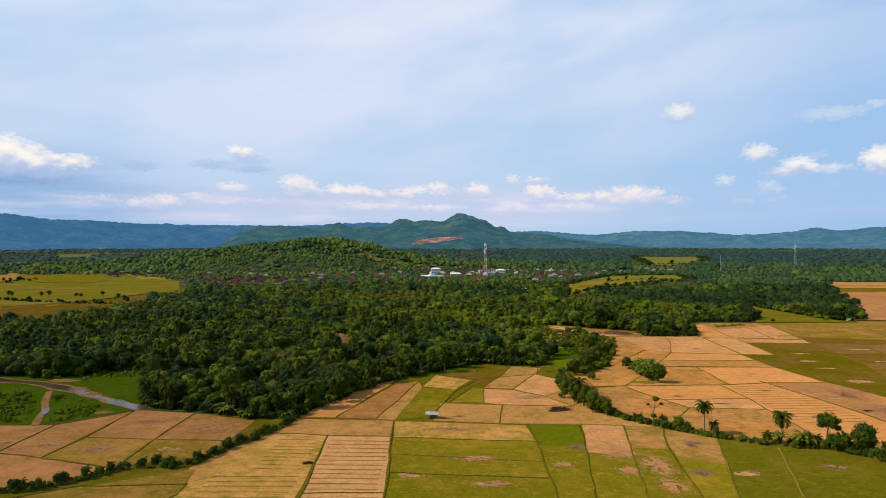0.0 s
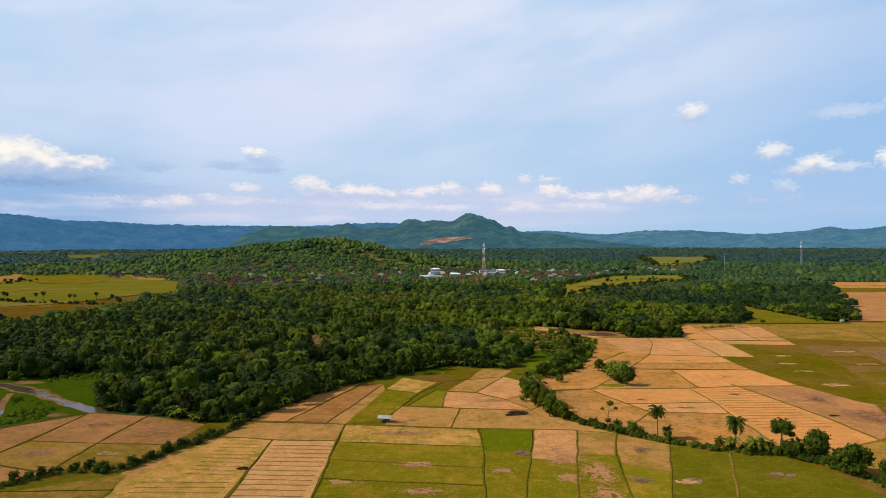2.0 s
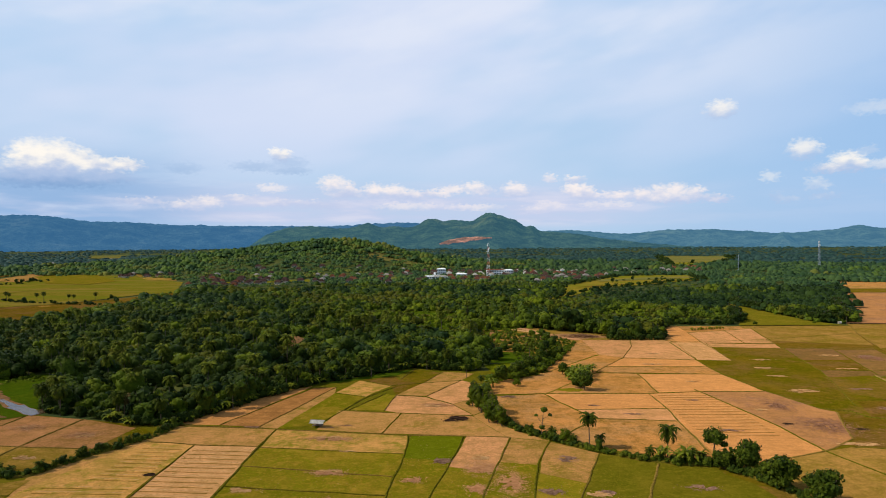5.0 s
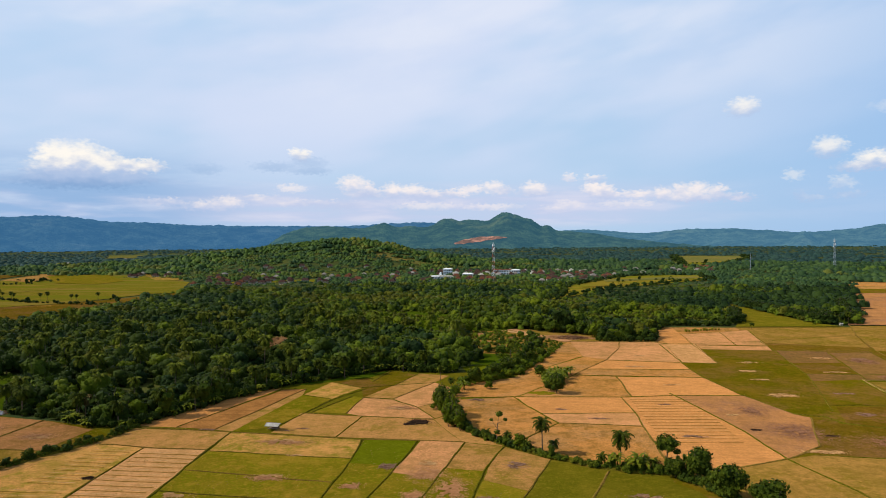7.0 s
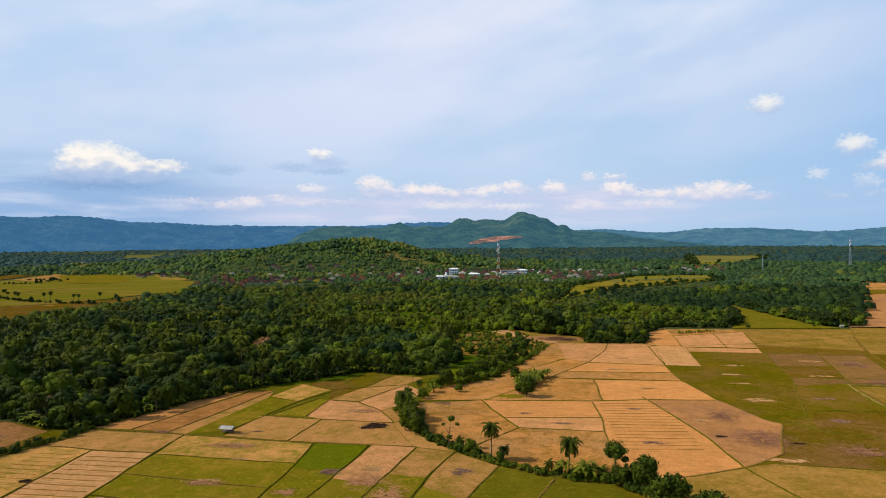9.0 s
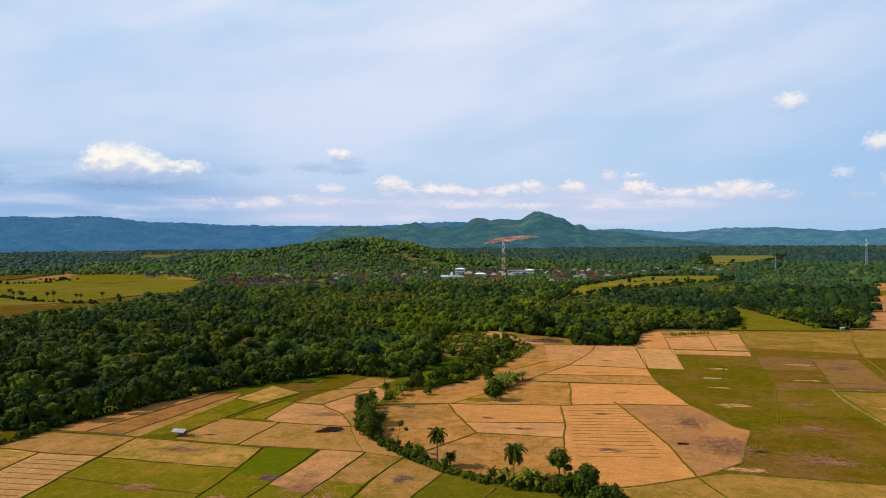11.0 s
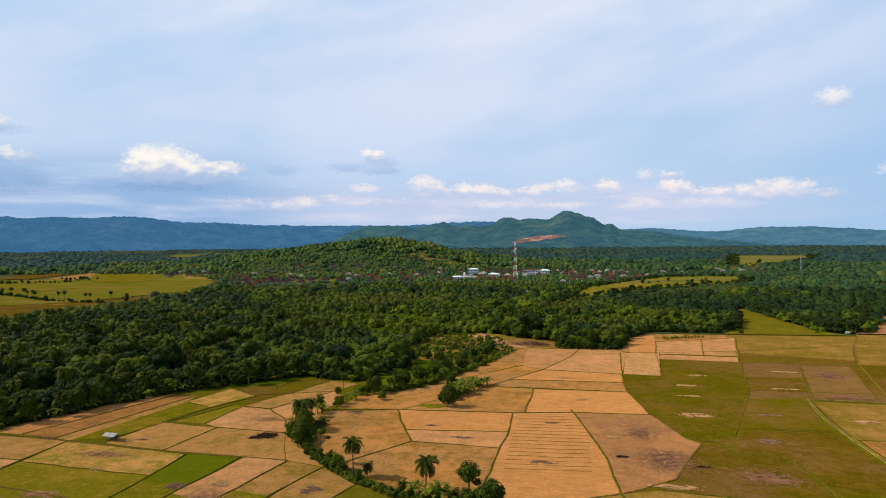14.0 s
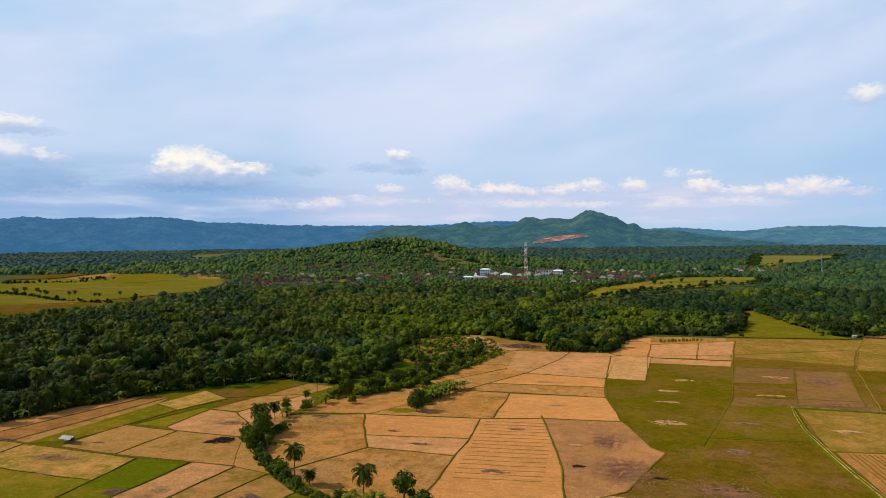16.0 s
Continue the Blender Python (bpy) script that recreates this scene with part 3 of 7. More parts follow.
WEST = humps((-60, 9, 113), (-50, 6, 40), (-43.8, 1.3, 13), (-40.1, 1.3, 7), (-42, 8, 28), (-34.2, 1.6, 7), (-31, 3, -20), (-26, 4, -40), (-20, 5, -48), (-14, 4, -22), (-7, 3, 21), (-3, 4, 19), (-25, 30, 202), (-23.4, 0.25, 5))
EAST = humps((0, 4, 75), (6, 4, 77), (10, 3, 28), (14.5, 2, 31), (17.8, 2.2, 25), (21, 3, 6), (26, 1.5, 22), (28.3, 1.4, 46), (31, 2, 30), (34, 3, 48), (40, 8, 89), (55, 12, 80), (20, 12, 87))
PEAK = humps((-16, 4, 118), (-12, 3, 63), (-10, 1.6, 72), (-9.85, 0.45, 14), (-7.2, 2, 122), (-6.0, 0.6, 22), (-5.35, 0.6, 14), (-5.0, 0.8, 50), (-4.2, 1.1, 122), (-3.2, 0.7, 9), (-0.5, 0.5, 12), (1.5, 0.4, 8), (-2.6, 1.2, 123), (-1.2, 1.2, 109), (0.1, 1, 112), (0.9, 1, 96), (2.2, 1.2, 110), (4.05, 0.45, 22), (3.6, 2, 77), (6.5, 2.5, 61), (10, 4, 46))
# the ranges' blue haze is emission in their materials
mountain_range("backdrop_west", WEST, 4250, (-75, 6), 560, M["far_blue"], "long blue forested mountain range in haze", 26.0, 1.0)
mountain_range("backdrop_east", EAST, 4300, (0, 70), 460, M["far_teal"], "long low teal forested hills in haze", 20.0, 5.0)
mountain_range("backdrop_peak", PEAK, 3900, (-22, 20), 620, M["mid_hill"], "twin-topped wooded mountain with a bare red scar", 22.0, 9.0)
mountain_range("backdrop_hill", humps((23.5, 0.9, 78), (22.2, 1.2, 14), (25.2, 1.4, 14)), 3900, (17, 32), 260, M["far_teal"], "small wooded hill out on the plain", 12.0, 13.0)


def mountain_scar():
    """A quarried strip of red earth across the mountain's near face."""
    verts = []
    for k in range(41):
        u = k / 40
        deg = -3.95 + 4.5 * u
        mid = 50 + 62 * u - 34 * u * u
        half = 13 * math.sin(math.pi * min(1, 0.04 + 0.94 * u ** 0.8)) * (1 + 0.5 * noise.noise(Vector((u * 9, 2, 0)))) + 1
        for z in (mid - half, mid + half * 0.7):
            t = -1.0
            while t < 0.25:
                px, py = 70 + (3900 + (t - 0.25) * 620) * math.sin(radians(deg)), 25 + (3900 + (t - 0.25) * 620) * math.cos(radians(deg))
                fall = max(0.0, 1 - abs(t - 0.25) / 1.25) ** 0.8
                spur = noise.fractal(Vector((px * 0.0035 + 9.0, py * 0.0035, 0.3)), 0.9, 2.0, 5)
                if 20 + (PEAK(deg) - 20) * fall + spur * 22 * (4 * fall * (1 - fall) + 0.18 * fall) > z:
                    break
                t += 0.01
            r = 3900 + (t - 0.25) * 620 - 14
            verts.append((70 + r * math.sin(radians(deg)), 25 + r * math.cos(radians(deg)), z + 1))
    k = np.arange(40) * 2
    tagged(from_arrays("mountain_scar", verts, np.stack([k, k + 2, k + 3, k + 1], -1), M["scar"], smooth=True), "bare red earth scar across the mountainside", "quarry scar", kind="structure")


mountain_scar()


# ---------------------------------------------------------------- fields
FIELD_LABEL = {
    "damp": "damp grey-brown soil with thin weeds",
    "grass": "paddy of yellow-green weeds and scattered straw",
    "tan": "dry tan rice stubble between low grassy bunds", "pink": "bare pinkish-tan soil after the harvest", "straw": "stubble littered with pale straw and green weeds",
    "green": "green regrowth in a harvested paddy", "pasture": "short green pasture in a bay of the wood", "khaki": "khaki-green ripening paddies far out on the plain", "olive": "yellow-green regrowth in a harvested paddy", "lush": "bright green standing crop in a paddy",
    "plow": "ploughed brown soil with long furrows", "grey": "grey-brown damp soil after the harvest", "stripe": "pale tan stubble lying in long rows",
    "orange": "orange-tan stubble with faint drill rows", "weedy": "olive-tan stubble half grown over with weeds", "mixed": "weedy tan stubble with green regrowth", "brown": "dull brown bare soil after the harvest", "yellow": "ripe yellow-green rice field beside the village", "meadow": "green grassy meadow beside the river",
}
LEVEL = [0]
TUFTS = []


def plot(kind, *corners, lift=0.0):
    """One paddy between its bunds: a slightly uneven sheet with wavering edges."""
    LEVEL[0] += 1
    level = 0.05 + (LEVEL[0] * 0.618) % 1.0 * 0.05 + lift
    rim = []
    for a, b in zip(corners, corners[1:] + corners[:1]):
        n = max(2, int(math.dist(a, b) / 4))
        for k in range(n):
            x, y = a[0] + (b[0] - a[0]) * k / n, a[1] + (b[1] - a[1]) * k / n
            w = noise.noise_vector(Vector((x * 0.11, y * 0.11, 0.0))) * 0.45
            rim.append((x + w.x, y + w.y))
    bm = bmesh.new()
    bm.faces.new([bm.verts.new((x, y, float(height(x, y)) + level)) for x, y in rim])
    bmesh.ops.triangulate(bm, faces=bm.faces[:])
    if max(math.dist(a, b) for a in corners for b in corners) > 130 and min(c[1] for c in corners) > 400:
        bmesh.ops.subdivide_edges(bm, edges=bm.edges[:], cuts=4)
        bmesh.ops.triangulate(bm, faces=bm.faces[:])
        for v in bm.verts:
            v.co.z = float(height(v.co.x, v.co.y)) + level + (0.03 if v.co.y < 450 else 0.5)
    ob = part("paddy_field", bm, M[kind])
    for f in ob.data.polygons:
        if f.normal.z < 0:
            f.flip()
    return tagged(ob, FIELD_LABEL[kind], "paddy field", "paddy fields", "structure")


def bund(*points, width=0.8, tall=0.24, material="bund", label="low grassy earth bund between paddies", name="bund"):
    """A raised earth dyke along a line, rounded, uneven, with a ragged grass edge."""
    line = []
    for a, b in zip(points, points[1:]):
        n = max(1, int(math.dist(a, b) / 1.6))
        line += [(a[0] + (b[0] - a[0]) * k / n, a[1] + (b[1] - a[1]) * k / n) for k in range(n)]
    line.append(points[-1])
    profile = ((-1.0, 0.0), (-0.6, 0.75), (0.0, 1.0), (0.6, 0.75), (1.0, 0.0))
    verts = []
    for i, (x, y) in enumerate(line):
        ax, ay = line[max(0, i - 1)]
        bx, by = line[min(len(line) - 1, i + 1)]
        length = math.hypot(bx - ax, by - ay) or 1.0
        nx, ny = -(by - ay) / length, (bx - ax) / length
        w = noise.noise_vector(Vector((x * 0.11, y * 0.11, 0.0))) * 0.45
        z = float(height(x, y))
        for s, h in profile:
            r = noise.noise(Vector((x * 0.9 + s * 3, y * 0.9, 4.0)))
            side = s * width * 0.30 * (1 + 0.8 * r)
            verts.append((x + w.x + nx * side, y + w.y + ny * side, z + 0.03 + h * tall * (1 + 0.4 * r)))
    if material == "bund":
        for x, y in line:
            w = noise.noise_vector(Vector((x * 0.11, y * 0.11, 0.0))) * 0.45
            for n in range(2):
                TUFTS.append((x + w.x + random.uniform(-0.7, 0.7), y + w.y + random.uniform(-0.7, 0.7), float(height(x, y)), random.uniform(0.05, 0.15)))
    k = len(profile)
    i = (np.arange(len(line) - 1)[:, None] * k + np.arange(k - 1)[None]).ravel()
    return tagged(from_arrays(name, verts, np.stack([i, i + k, i + k + 1, i + 1], -1), M[material], smooth=True), label, "bund", "bunds", "structure")


def central_fields():
    plot("mixed", (-47, 209), (-15, 207), (-15, 190), (-47, 193))
    plot("straw", (-47, 193), (-33, 191), (-32, 147), (-31, 118), (-74, 118), (-58, 146), (-57, 160), (-52, 180))
    plot("stripe", (-33, 191), (-15, 190), (-13, 147), (-31, 147))
    plot("stripe", (-31, 147), (-13, 147), (-12, 110), (-31, 110))
    plot("straw", (-15, 207), (25, 202), (26, 185), (-14, 189))
    plot("grass", (-14, 189), (26, 185), (25, 168), (-14, 174))
    plot("grass", (-14, 174), (25, 168), (25, 156), (-13, 160))
    plot("grass", (-13, 160), (25, 156), (24, 110), (-12, 110))
    plot("lush", (26, 202), (41, 202), (38, 180), (26, 182))
    plot("grass", (26, 182), (38, 180), (33, 144), (29, 110), (24, 110))
    plot("pink", (42, 202), (54, 201), (49, 172), (38, 176))
    plot("grass", (38, 176), (49, 172), (44, 144), (38, 110), (29, 110), (33, 144))
    plot("mixed", (54, 201), (65, 198), (60, 178), (50, 180))
    plot("grass", (50, 180), (60, 178), (56, 145), (50, 110), (38, 110), (44, 144))
    plot("mixed", (65, 198), (77, 188), (70, 166), (60, 172), (62, 185))
    plot("grass", (60, 172), (70, 166), (64, 145), (58, 110), (50, 110), (56, 145))
    plot("pasture", (77, 188), (90, 180), (78, 144), (72, 110), (58, 110), (64, 145))
    plot("pasture", (90, 180), (102, 175), (108, 168), (112, 150), (110, 110), (72, 110), (78, 144))
    plot("mixed", (-1, 230), (20, 227), (17, 204), (-3, 207))
    plot("mixed", (20, 227), (43, 225), (53, 202), (17, 204))
    plot("mixed", (43.3, 225), (49, 233), (55, 212), (60, 204), (65, 198.5), (54, 201.5), (53, 202.5)), plot("mixed", (36.5, 240), (44, 249.5), (50, 254), (49.5, 236), (43.5, 226))
    plot("pink", (15, 253), (36, 240), (43, 226), (20, 227), (14, 231))
    plot("grass", (1, 231), (11, 255), (15, 252), (14, 231))
    plot("grass", (-15, 208), (-8, 256), (4, 250), (0, 230), (-4, 213))
    plot("mixed", (-21, 209), (-10, 265), (-8, 256), (-15, 208))
    plot("plow", (-34, 211), (-18, 264), (-10, 265), (-21, 209))
    plot("orange", (-47, 211.5), (-38, 233), (-33, 247), (-27, 260), (-19, 267), (-34, 211))
    plot("straw", (-8, 256), (-3, 279), (11, 269), (4, 250))
    plot("olive", (-3, 279), (10, 287), (13, 280), (23, 274), (15, 253), (11, 269))
    plot("pink", (16, 252.6), (26, 250.5), (35.5, 240.5), lift=-0.02)
    plot("mixed", (15, 253), (26, 251), (38, 280), (23, 274))
    plot("pink", (26, 251), (36, 240), (44, 250), (46, 270), (38, 280))
    plot("green", (13, 281), (17, 303), (29, 296), (23, 274))
    plot("mixed", (23, 274), (30, 298), (43, 294), (38, 280))
    plot("meadow", (-20, 268), (-3, 280), (10, 288), (17, 304), (2, 292))
    # the dykes between them
    bund((-63, 214), (-44, 210), (-15, 207), (25, 202), (41, 202), (54, 201.5))
    bund((-15, 207), (-15, 190), (-14, 174), (-13, 160), (-12, 110), width=1.1)
    bund((-47, 193), (-33, 191), (-15, 190))
    bund((-33, 191), (-32, 170), (-31, 147), (-31, 112))
    bund((-31, 147), (-13, 147), width=0.6)
    bund((-14, 189), (26, 185), width=0.6), bund((-14, 174), (25, 168), width=0.6), bund((-13, 160), (25, 156), width=0.6)
    bund((25, 202), (26, 185), (25, 156), (24, 110))
    bund((41, 202), (38, 178), (33, 144), (29, 110))
    bund((54, 201), (49, 172), (44, 144), (38, 110), width=1.0)
    bund((65, 198), (60, 178), (56, 145), (50, 110), width=1.0)
    bund((77, 188), (64, 145), (58, 110)), bund((90, 180), (78, 144), (72, 110), width=1.2)
    bund((-4, 213), (0, 230), (5, 250), (13, 267), width=1.1)
    bund((20, 227), (17, 204)), bund((-1, 230), (20, 227), (43, 225), width=0.7)
    bund((14, 231), (15, 253)), bund((15, 253), (26, 251), (36, 240), width=0.7)
    bund((26, 251), (38, 280)), bund((-8, 256), (4, 250), width=0.6), bund((-3, 279), (11, 269), (23, 274), (38, 280), width=0.7)
    bund((-21, 209), (-10, 265), width=0.6), bund((-34, 211), (-18, 264), width=0.6), bund((2, 231), (11, 255), width=0.6)
    bund((13, 281), (17, 303), width=0.6), bund((23, 274), (30, 298), width=0.6)


def straw_rows(x0, x1, y0, y1, gap, slant=0.0, width=0.5):
    """Low rows of cut straw and turned soil across a field."""
    y = y0
    while y < y1:
        bund((x0, y), ((x0 + x1) / 2, y + slant * 0.5), (x1, y + slant), width=width, tall=0.13, material="furrow", label="thin row of cut straw and dark soil", name="straw_row")
        mid = y + gap * 0.45
        bund((x0, mid), ((x0 + x1) / 2, mid + slant * 0.5), (x1, mid + slant), width=width * 1.5, tall=0.07, material="litter", label="pale windrow of cut straw on the stubble", name="straw_row")
        y += gap


def furrows():
    """The long planted ridges of the field inside the channel."""
    for k in range(36):
        x = 207.4 + 1.35 * k
        bund((x, 243.0 + 0.03 * k), (x + 0.5, 220), (x + 1.2, 190), (x + 2.0, 150), width=0.6, tall=0.22, material="bund", label="long green planted ridge in ploughed soil", name="planted_ridge")


def west_fields():
    plot("mixed", (-62, 164), (-57.5, 150), (-56.5, 160), (-51.5, 180), (-46.5, 194), (-47, 208), (-50, 196), (-55, 184), (-59, 172))
    plot("brown", (-101, 220), (-80, 216), (-81, 187), (-101, 189))
    plot("brown", (-80, 216), (-58, 207), (-60, 186), (-81, 187))
    plot("weedy", (-101, 189), (-81, 187), (-80, 163), (-103, 171))
    plot("weedy", (-81, 187), (-60, 186), (-62, 172), (-80, 165))
    plot("brown", (-117, 202), (-101, 219), (-103, 171), (-117, 175))
    plot("brown", (-137, 201), (-117, 202), (-117, 175), (-140, 170))
    plot("brown", (-117, 175), (-103, 171), (-80, 163), (-92, 150), (-120, 152))
    plot("olive", (-140, 170), (-117, 175), (-120, 152), (-150, 140))
    plot("weedy", (-60, 163), (-58, 146), (-74, 118), (-110, 110), (-90, 146))
    plot("meadow", (-230, 285), (-150, 284), (-125, 291), (-104, 240), (-99, 222), (-120, 203), (-150, 190), (-230, 215), lift=-0.045)
    plot("meadow", (-147, 274), (-125, 283), (-107, 238), (-118, 238))
    plot("meadow", (-175, 262), (-150, 224), (-137, 207), (-160, 190), (-190, 220))
    plot("meadow", (-133, 226), (-121, 226), (-109, 214), (-118, 206), (-128, 208))
    bund((-101, 220), (-101, 189), (-103, 171)), bund((-80, 216), (-81, 187), (-80, 163), width=1.2)
    bund((-101, 189), (-81, 187), (-60, 186), width=0.9), bund((-117, 202), (-117, 175), (-103, 171)), bund((-137, 201), (-117, 202), (-101, 219), width=0.8)
    bund((-117, 175), (-140, 170)), bund((-103, 171), (-80, 163), width=1.2), bund((-58, 152), (-82, 151), (-98, 140), width=0.7)
    bund((-58, 146), (-74, 118))


def east_fields():
    plot("tan", (50, 252), (69, 257), (82, 223), (68, 201), (56, 214), (48, 240))
    plot("orange", (69, 257), (107, 259), (108, 237), (77, 234))
    plot("pink", (77, 234), (108, 237), (108, 221), (82, 223))
    plot("tan", (82, 223), (107, 221), (107, 183), (90, 184), (76, 195), (68, 201))
    plot("orange", (107, 259), (126, 263), (132, 235), (135, 216), (137, 192), (118, 182), (107, 183), (107, 221))
    plot("grey", (126, 263), (151, 264), (158, 238), (161, 234), (150, 204), (137, 192), (135, 216), (132, 235))
    plot("tan", (95, 298), (112, 296), (111, 260), (71, 258))
    plot("orange", (112, 296), (146, 296), (151, 264), (111, 260))
    plot("tan", (95, 298), (146, 296), (146, 313), (101, 312))
    plot("orange", (101, 312), (146, 313), (147, 330), (114, 335))
    plot("pink", (114, 335), (147, 330), (153, 386), (126, 372))
    plot("stripe", (147.4, 330.4), (162, 328), (169, 387), (153, 386), lift=0.06)
    plot("tan", (48, 256), (70, 258), (95, 299), (114, 336), (105, 345), (70, 292), (50, 278))
    plot("tan", (70, 292.5), (72, 297), (84, 334), (91, 358), (97, 380), (103, 394), (103.8, 345.5))
    plot("pink", (114, 336), (126, 372), (153, 387), (149, 394), (103, 394), (104, 345))
    plot("green", (147, 330), (147, 296), (151, 264), (158, 239), (166, 235), (172, 243), (187, 291), (191, 306), (202, 366), (207, 398), (169, 387), (162, 328))
    plot("green", (187, 291), (206, 295), (203, 256), (181, 222), (168, 228), (167, 235), (172, 243))
    plot("damp", (191, 306), (187, 292), (234, 292), (236, 306))
    plot("olive", (191, 306), (236, 306), (252, 368), (202, 366))
    plot("olive", (161, 234), (167, 228), (181, 221), (182, 201), (182, 193), (169, 193), (145, 196), (150, 204))
    plot("olive", (156, 240), (166, 236.5), (173, 231), (182, 222.5), (167, 227.5), (160.5, 233.5), lift=-0.02)
    plot("weedy", (137, 192), (145, 196), (182, 192), (183, 110), (113, 110), (116, 150), (113, 172), (107, 183), (118, 182))
    plot("green", (181, 222), (203, 256), (204, 232), (205, 110), (183, 110), (182, 193))
    plot("weedy", (208, 291), (260, 288), (258, 246), (204, 245))
    plot("plow", (205, 244), (258, 246), (255, 110), (206, 110))
    plot("tan", (149, 394), (153, 387), (169, 388), (207, 399), (215, 459), (171, 459))
    plot("olive", (202, 366), (252, 368), (272, 426), (207, 398))
    plot("weedy", (207, 399), (272, 426), (287, 463), (215, 459))
    plot("pasture", (215, 460), (287, 464), (274, 470), (269, 520), (265, 556), (259, 600), (250, 598), (231, 488), (226, 470))
    plot("olive", (234, 290), (330, 288), (350, 360), (252, 368))
    plot("weedy", (252, 368), (350, 360), (400, 470), (290, 471), (272, 426))
    plot("grey", (290, 472), (400, 470), (540, 700), (408, 700), (366, 616))
    plot("green", (408, 701), (540, 701), (590, 745), (432, 745))
    plot("mixed", (432, 747), (592, 747), (620, 780), (447, 780))
    plot("tan", (447, 782), (620, 782), (700, 842), (461, 842))
    plot("olive", (330, 288), (600, 270), (700, 470), (400, 470))
    plot("pink", (172, 425), (197, 436), (189, 385), (168, 385), lift=0.07), plot("pink", (197.5, 436), (217, 447), (205, 383), (189.6, 384), lift=0.07), plot("pink", (168, 383), (204, 380), (201, 367), (166, 370), lift=0.07)
    plot("orange", (158, 459), (174.5, 458.5), (172, 430), (156, 429), lift=0.07), plot("orange", (156, 425), (172, 428), (167, 385.5), (155, 385.5), lift=0.07)
    plot("weedy", (218, 443), (279, 449), (254, 378), (208, 394), lift=0.07), plot("damp", (226, 360), (246, 362), (231, 298), (210, 297), lift=0.07), plot("damp", (203, 366), (226, 364), (218, 333), (195, 331), lift=0.07)
    plot("green", (186, 290), (205, 290), (201, 252), (175, 253), lift=0.07), plot("olive", (176, 249), (201, 250), (202, 230), (199, 200), (183, 206), (183, 220), (169, 229), lift=0.07)
    bund((172, 426), (197, 436), (218, 447), width=0.6), bund((197.5, 436), (189.5, 384), width=0.6), bund((218, 447), (205, 383), (201, 366), width=0.7), bund((168, 384), (204, 381.5), width=0.5), bund((172, 428), (167, 385), (163, 330), width=0.6)
    bund((210, 297), (225, 360), width=0.6), bund((231, 298), (247, 362), width=0.6), bund((204, 367), (247, 363), width=0.5), bund((175, 251), (201, 251), width=0.5)
    bund((47, 254), (69, 257), (107, 259), (126, 262.5), (152, 264))
    bund((69, 257), (77, 234), (82, 223), (68, 201), width=1.1)
    bund((82, 223), (107, 221), width=0.7), bund((77, 234), (108, 237), width=0.6)
    bund((107, 259), (108, 237), (107, 221), (106, 190), width=1.0)
    bund((126, 266), (129, 250), (132, 235), (135, 216), (137, 192), width=1.0)
    bund((112, 296), (111, 260), width=1.2), bund((95, 298), (146, 296), width=0.7)
    bund((101, 312), (146, 313), width=0.7), bund((114, 335), (147, 330), (162, 328), width=0.7)
    bund((95, 300), (114, 336), (126, 372), width=0.8)
    bund((150, 386), (147, 330), (147, 296), (151, 264), (158, 239), (166, 235), (168, 228), (181, 221), (183, 211), (183, 195), width=1.0)
    bund((161, 234), (150, 204), (137, 192), (118, 183), width=1.2), bund((145, 196), (169, 193), (183, 192), width=0.8)
    bund((172, 243), (187, 291), (191, 306), (202, 366), (207, 398), width=0.9), bund((137, 192), (143, 170), (150, 110), width=1.2)
    bund((149, 394), (153, 387), (169, 388), (207, 398.5), (272, 426), width=0.8), bund((162, 328), (169, 387), width=0.6)
    bund((202, 366), (252, 368), width=0.8), bund((191, 306), (236, 306), width=0.7)
    bund((103, 394), (149, 394), width=0.8), bund((126, 372), (130, 394), width=0.7), bund((215, 459.5), (288, 463.5), width=0.8)
    bund((234, 292), (252, 368), (272, 426), (292, 474), width=1.0)


# open paddies far out among the woods
FAR_OPEN = [[(-1340, 2320), (-1190, 2320), (-900, 1700), (-980, 1700)], [(375, 1190), (490, 1320), (640, 1600), (760, 1980), (560, 2000), (435, 1480)]]


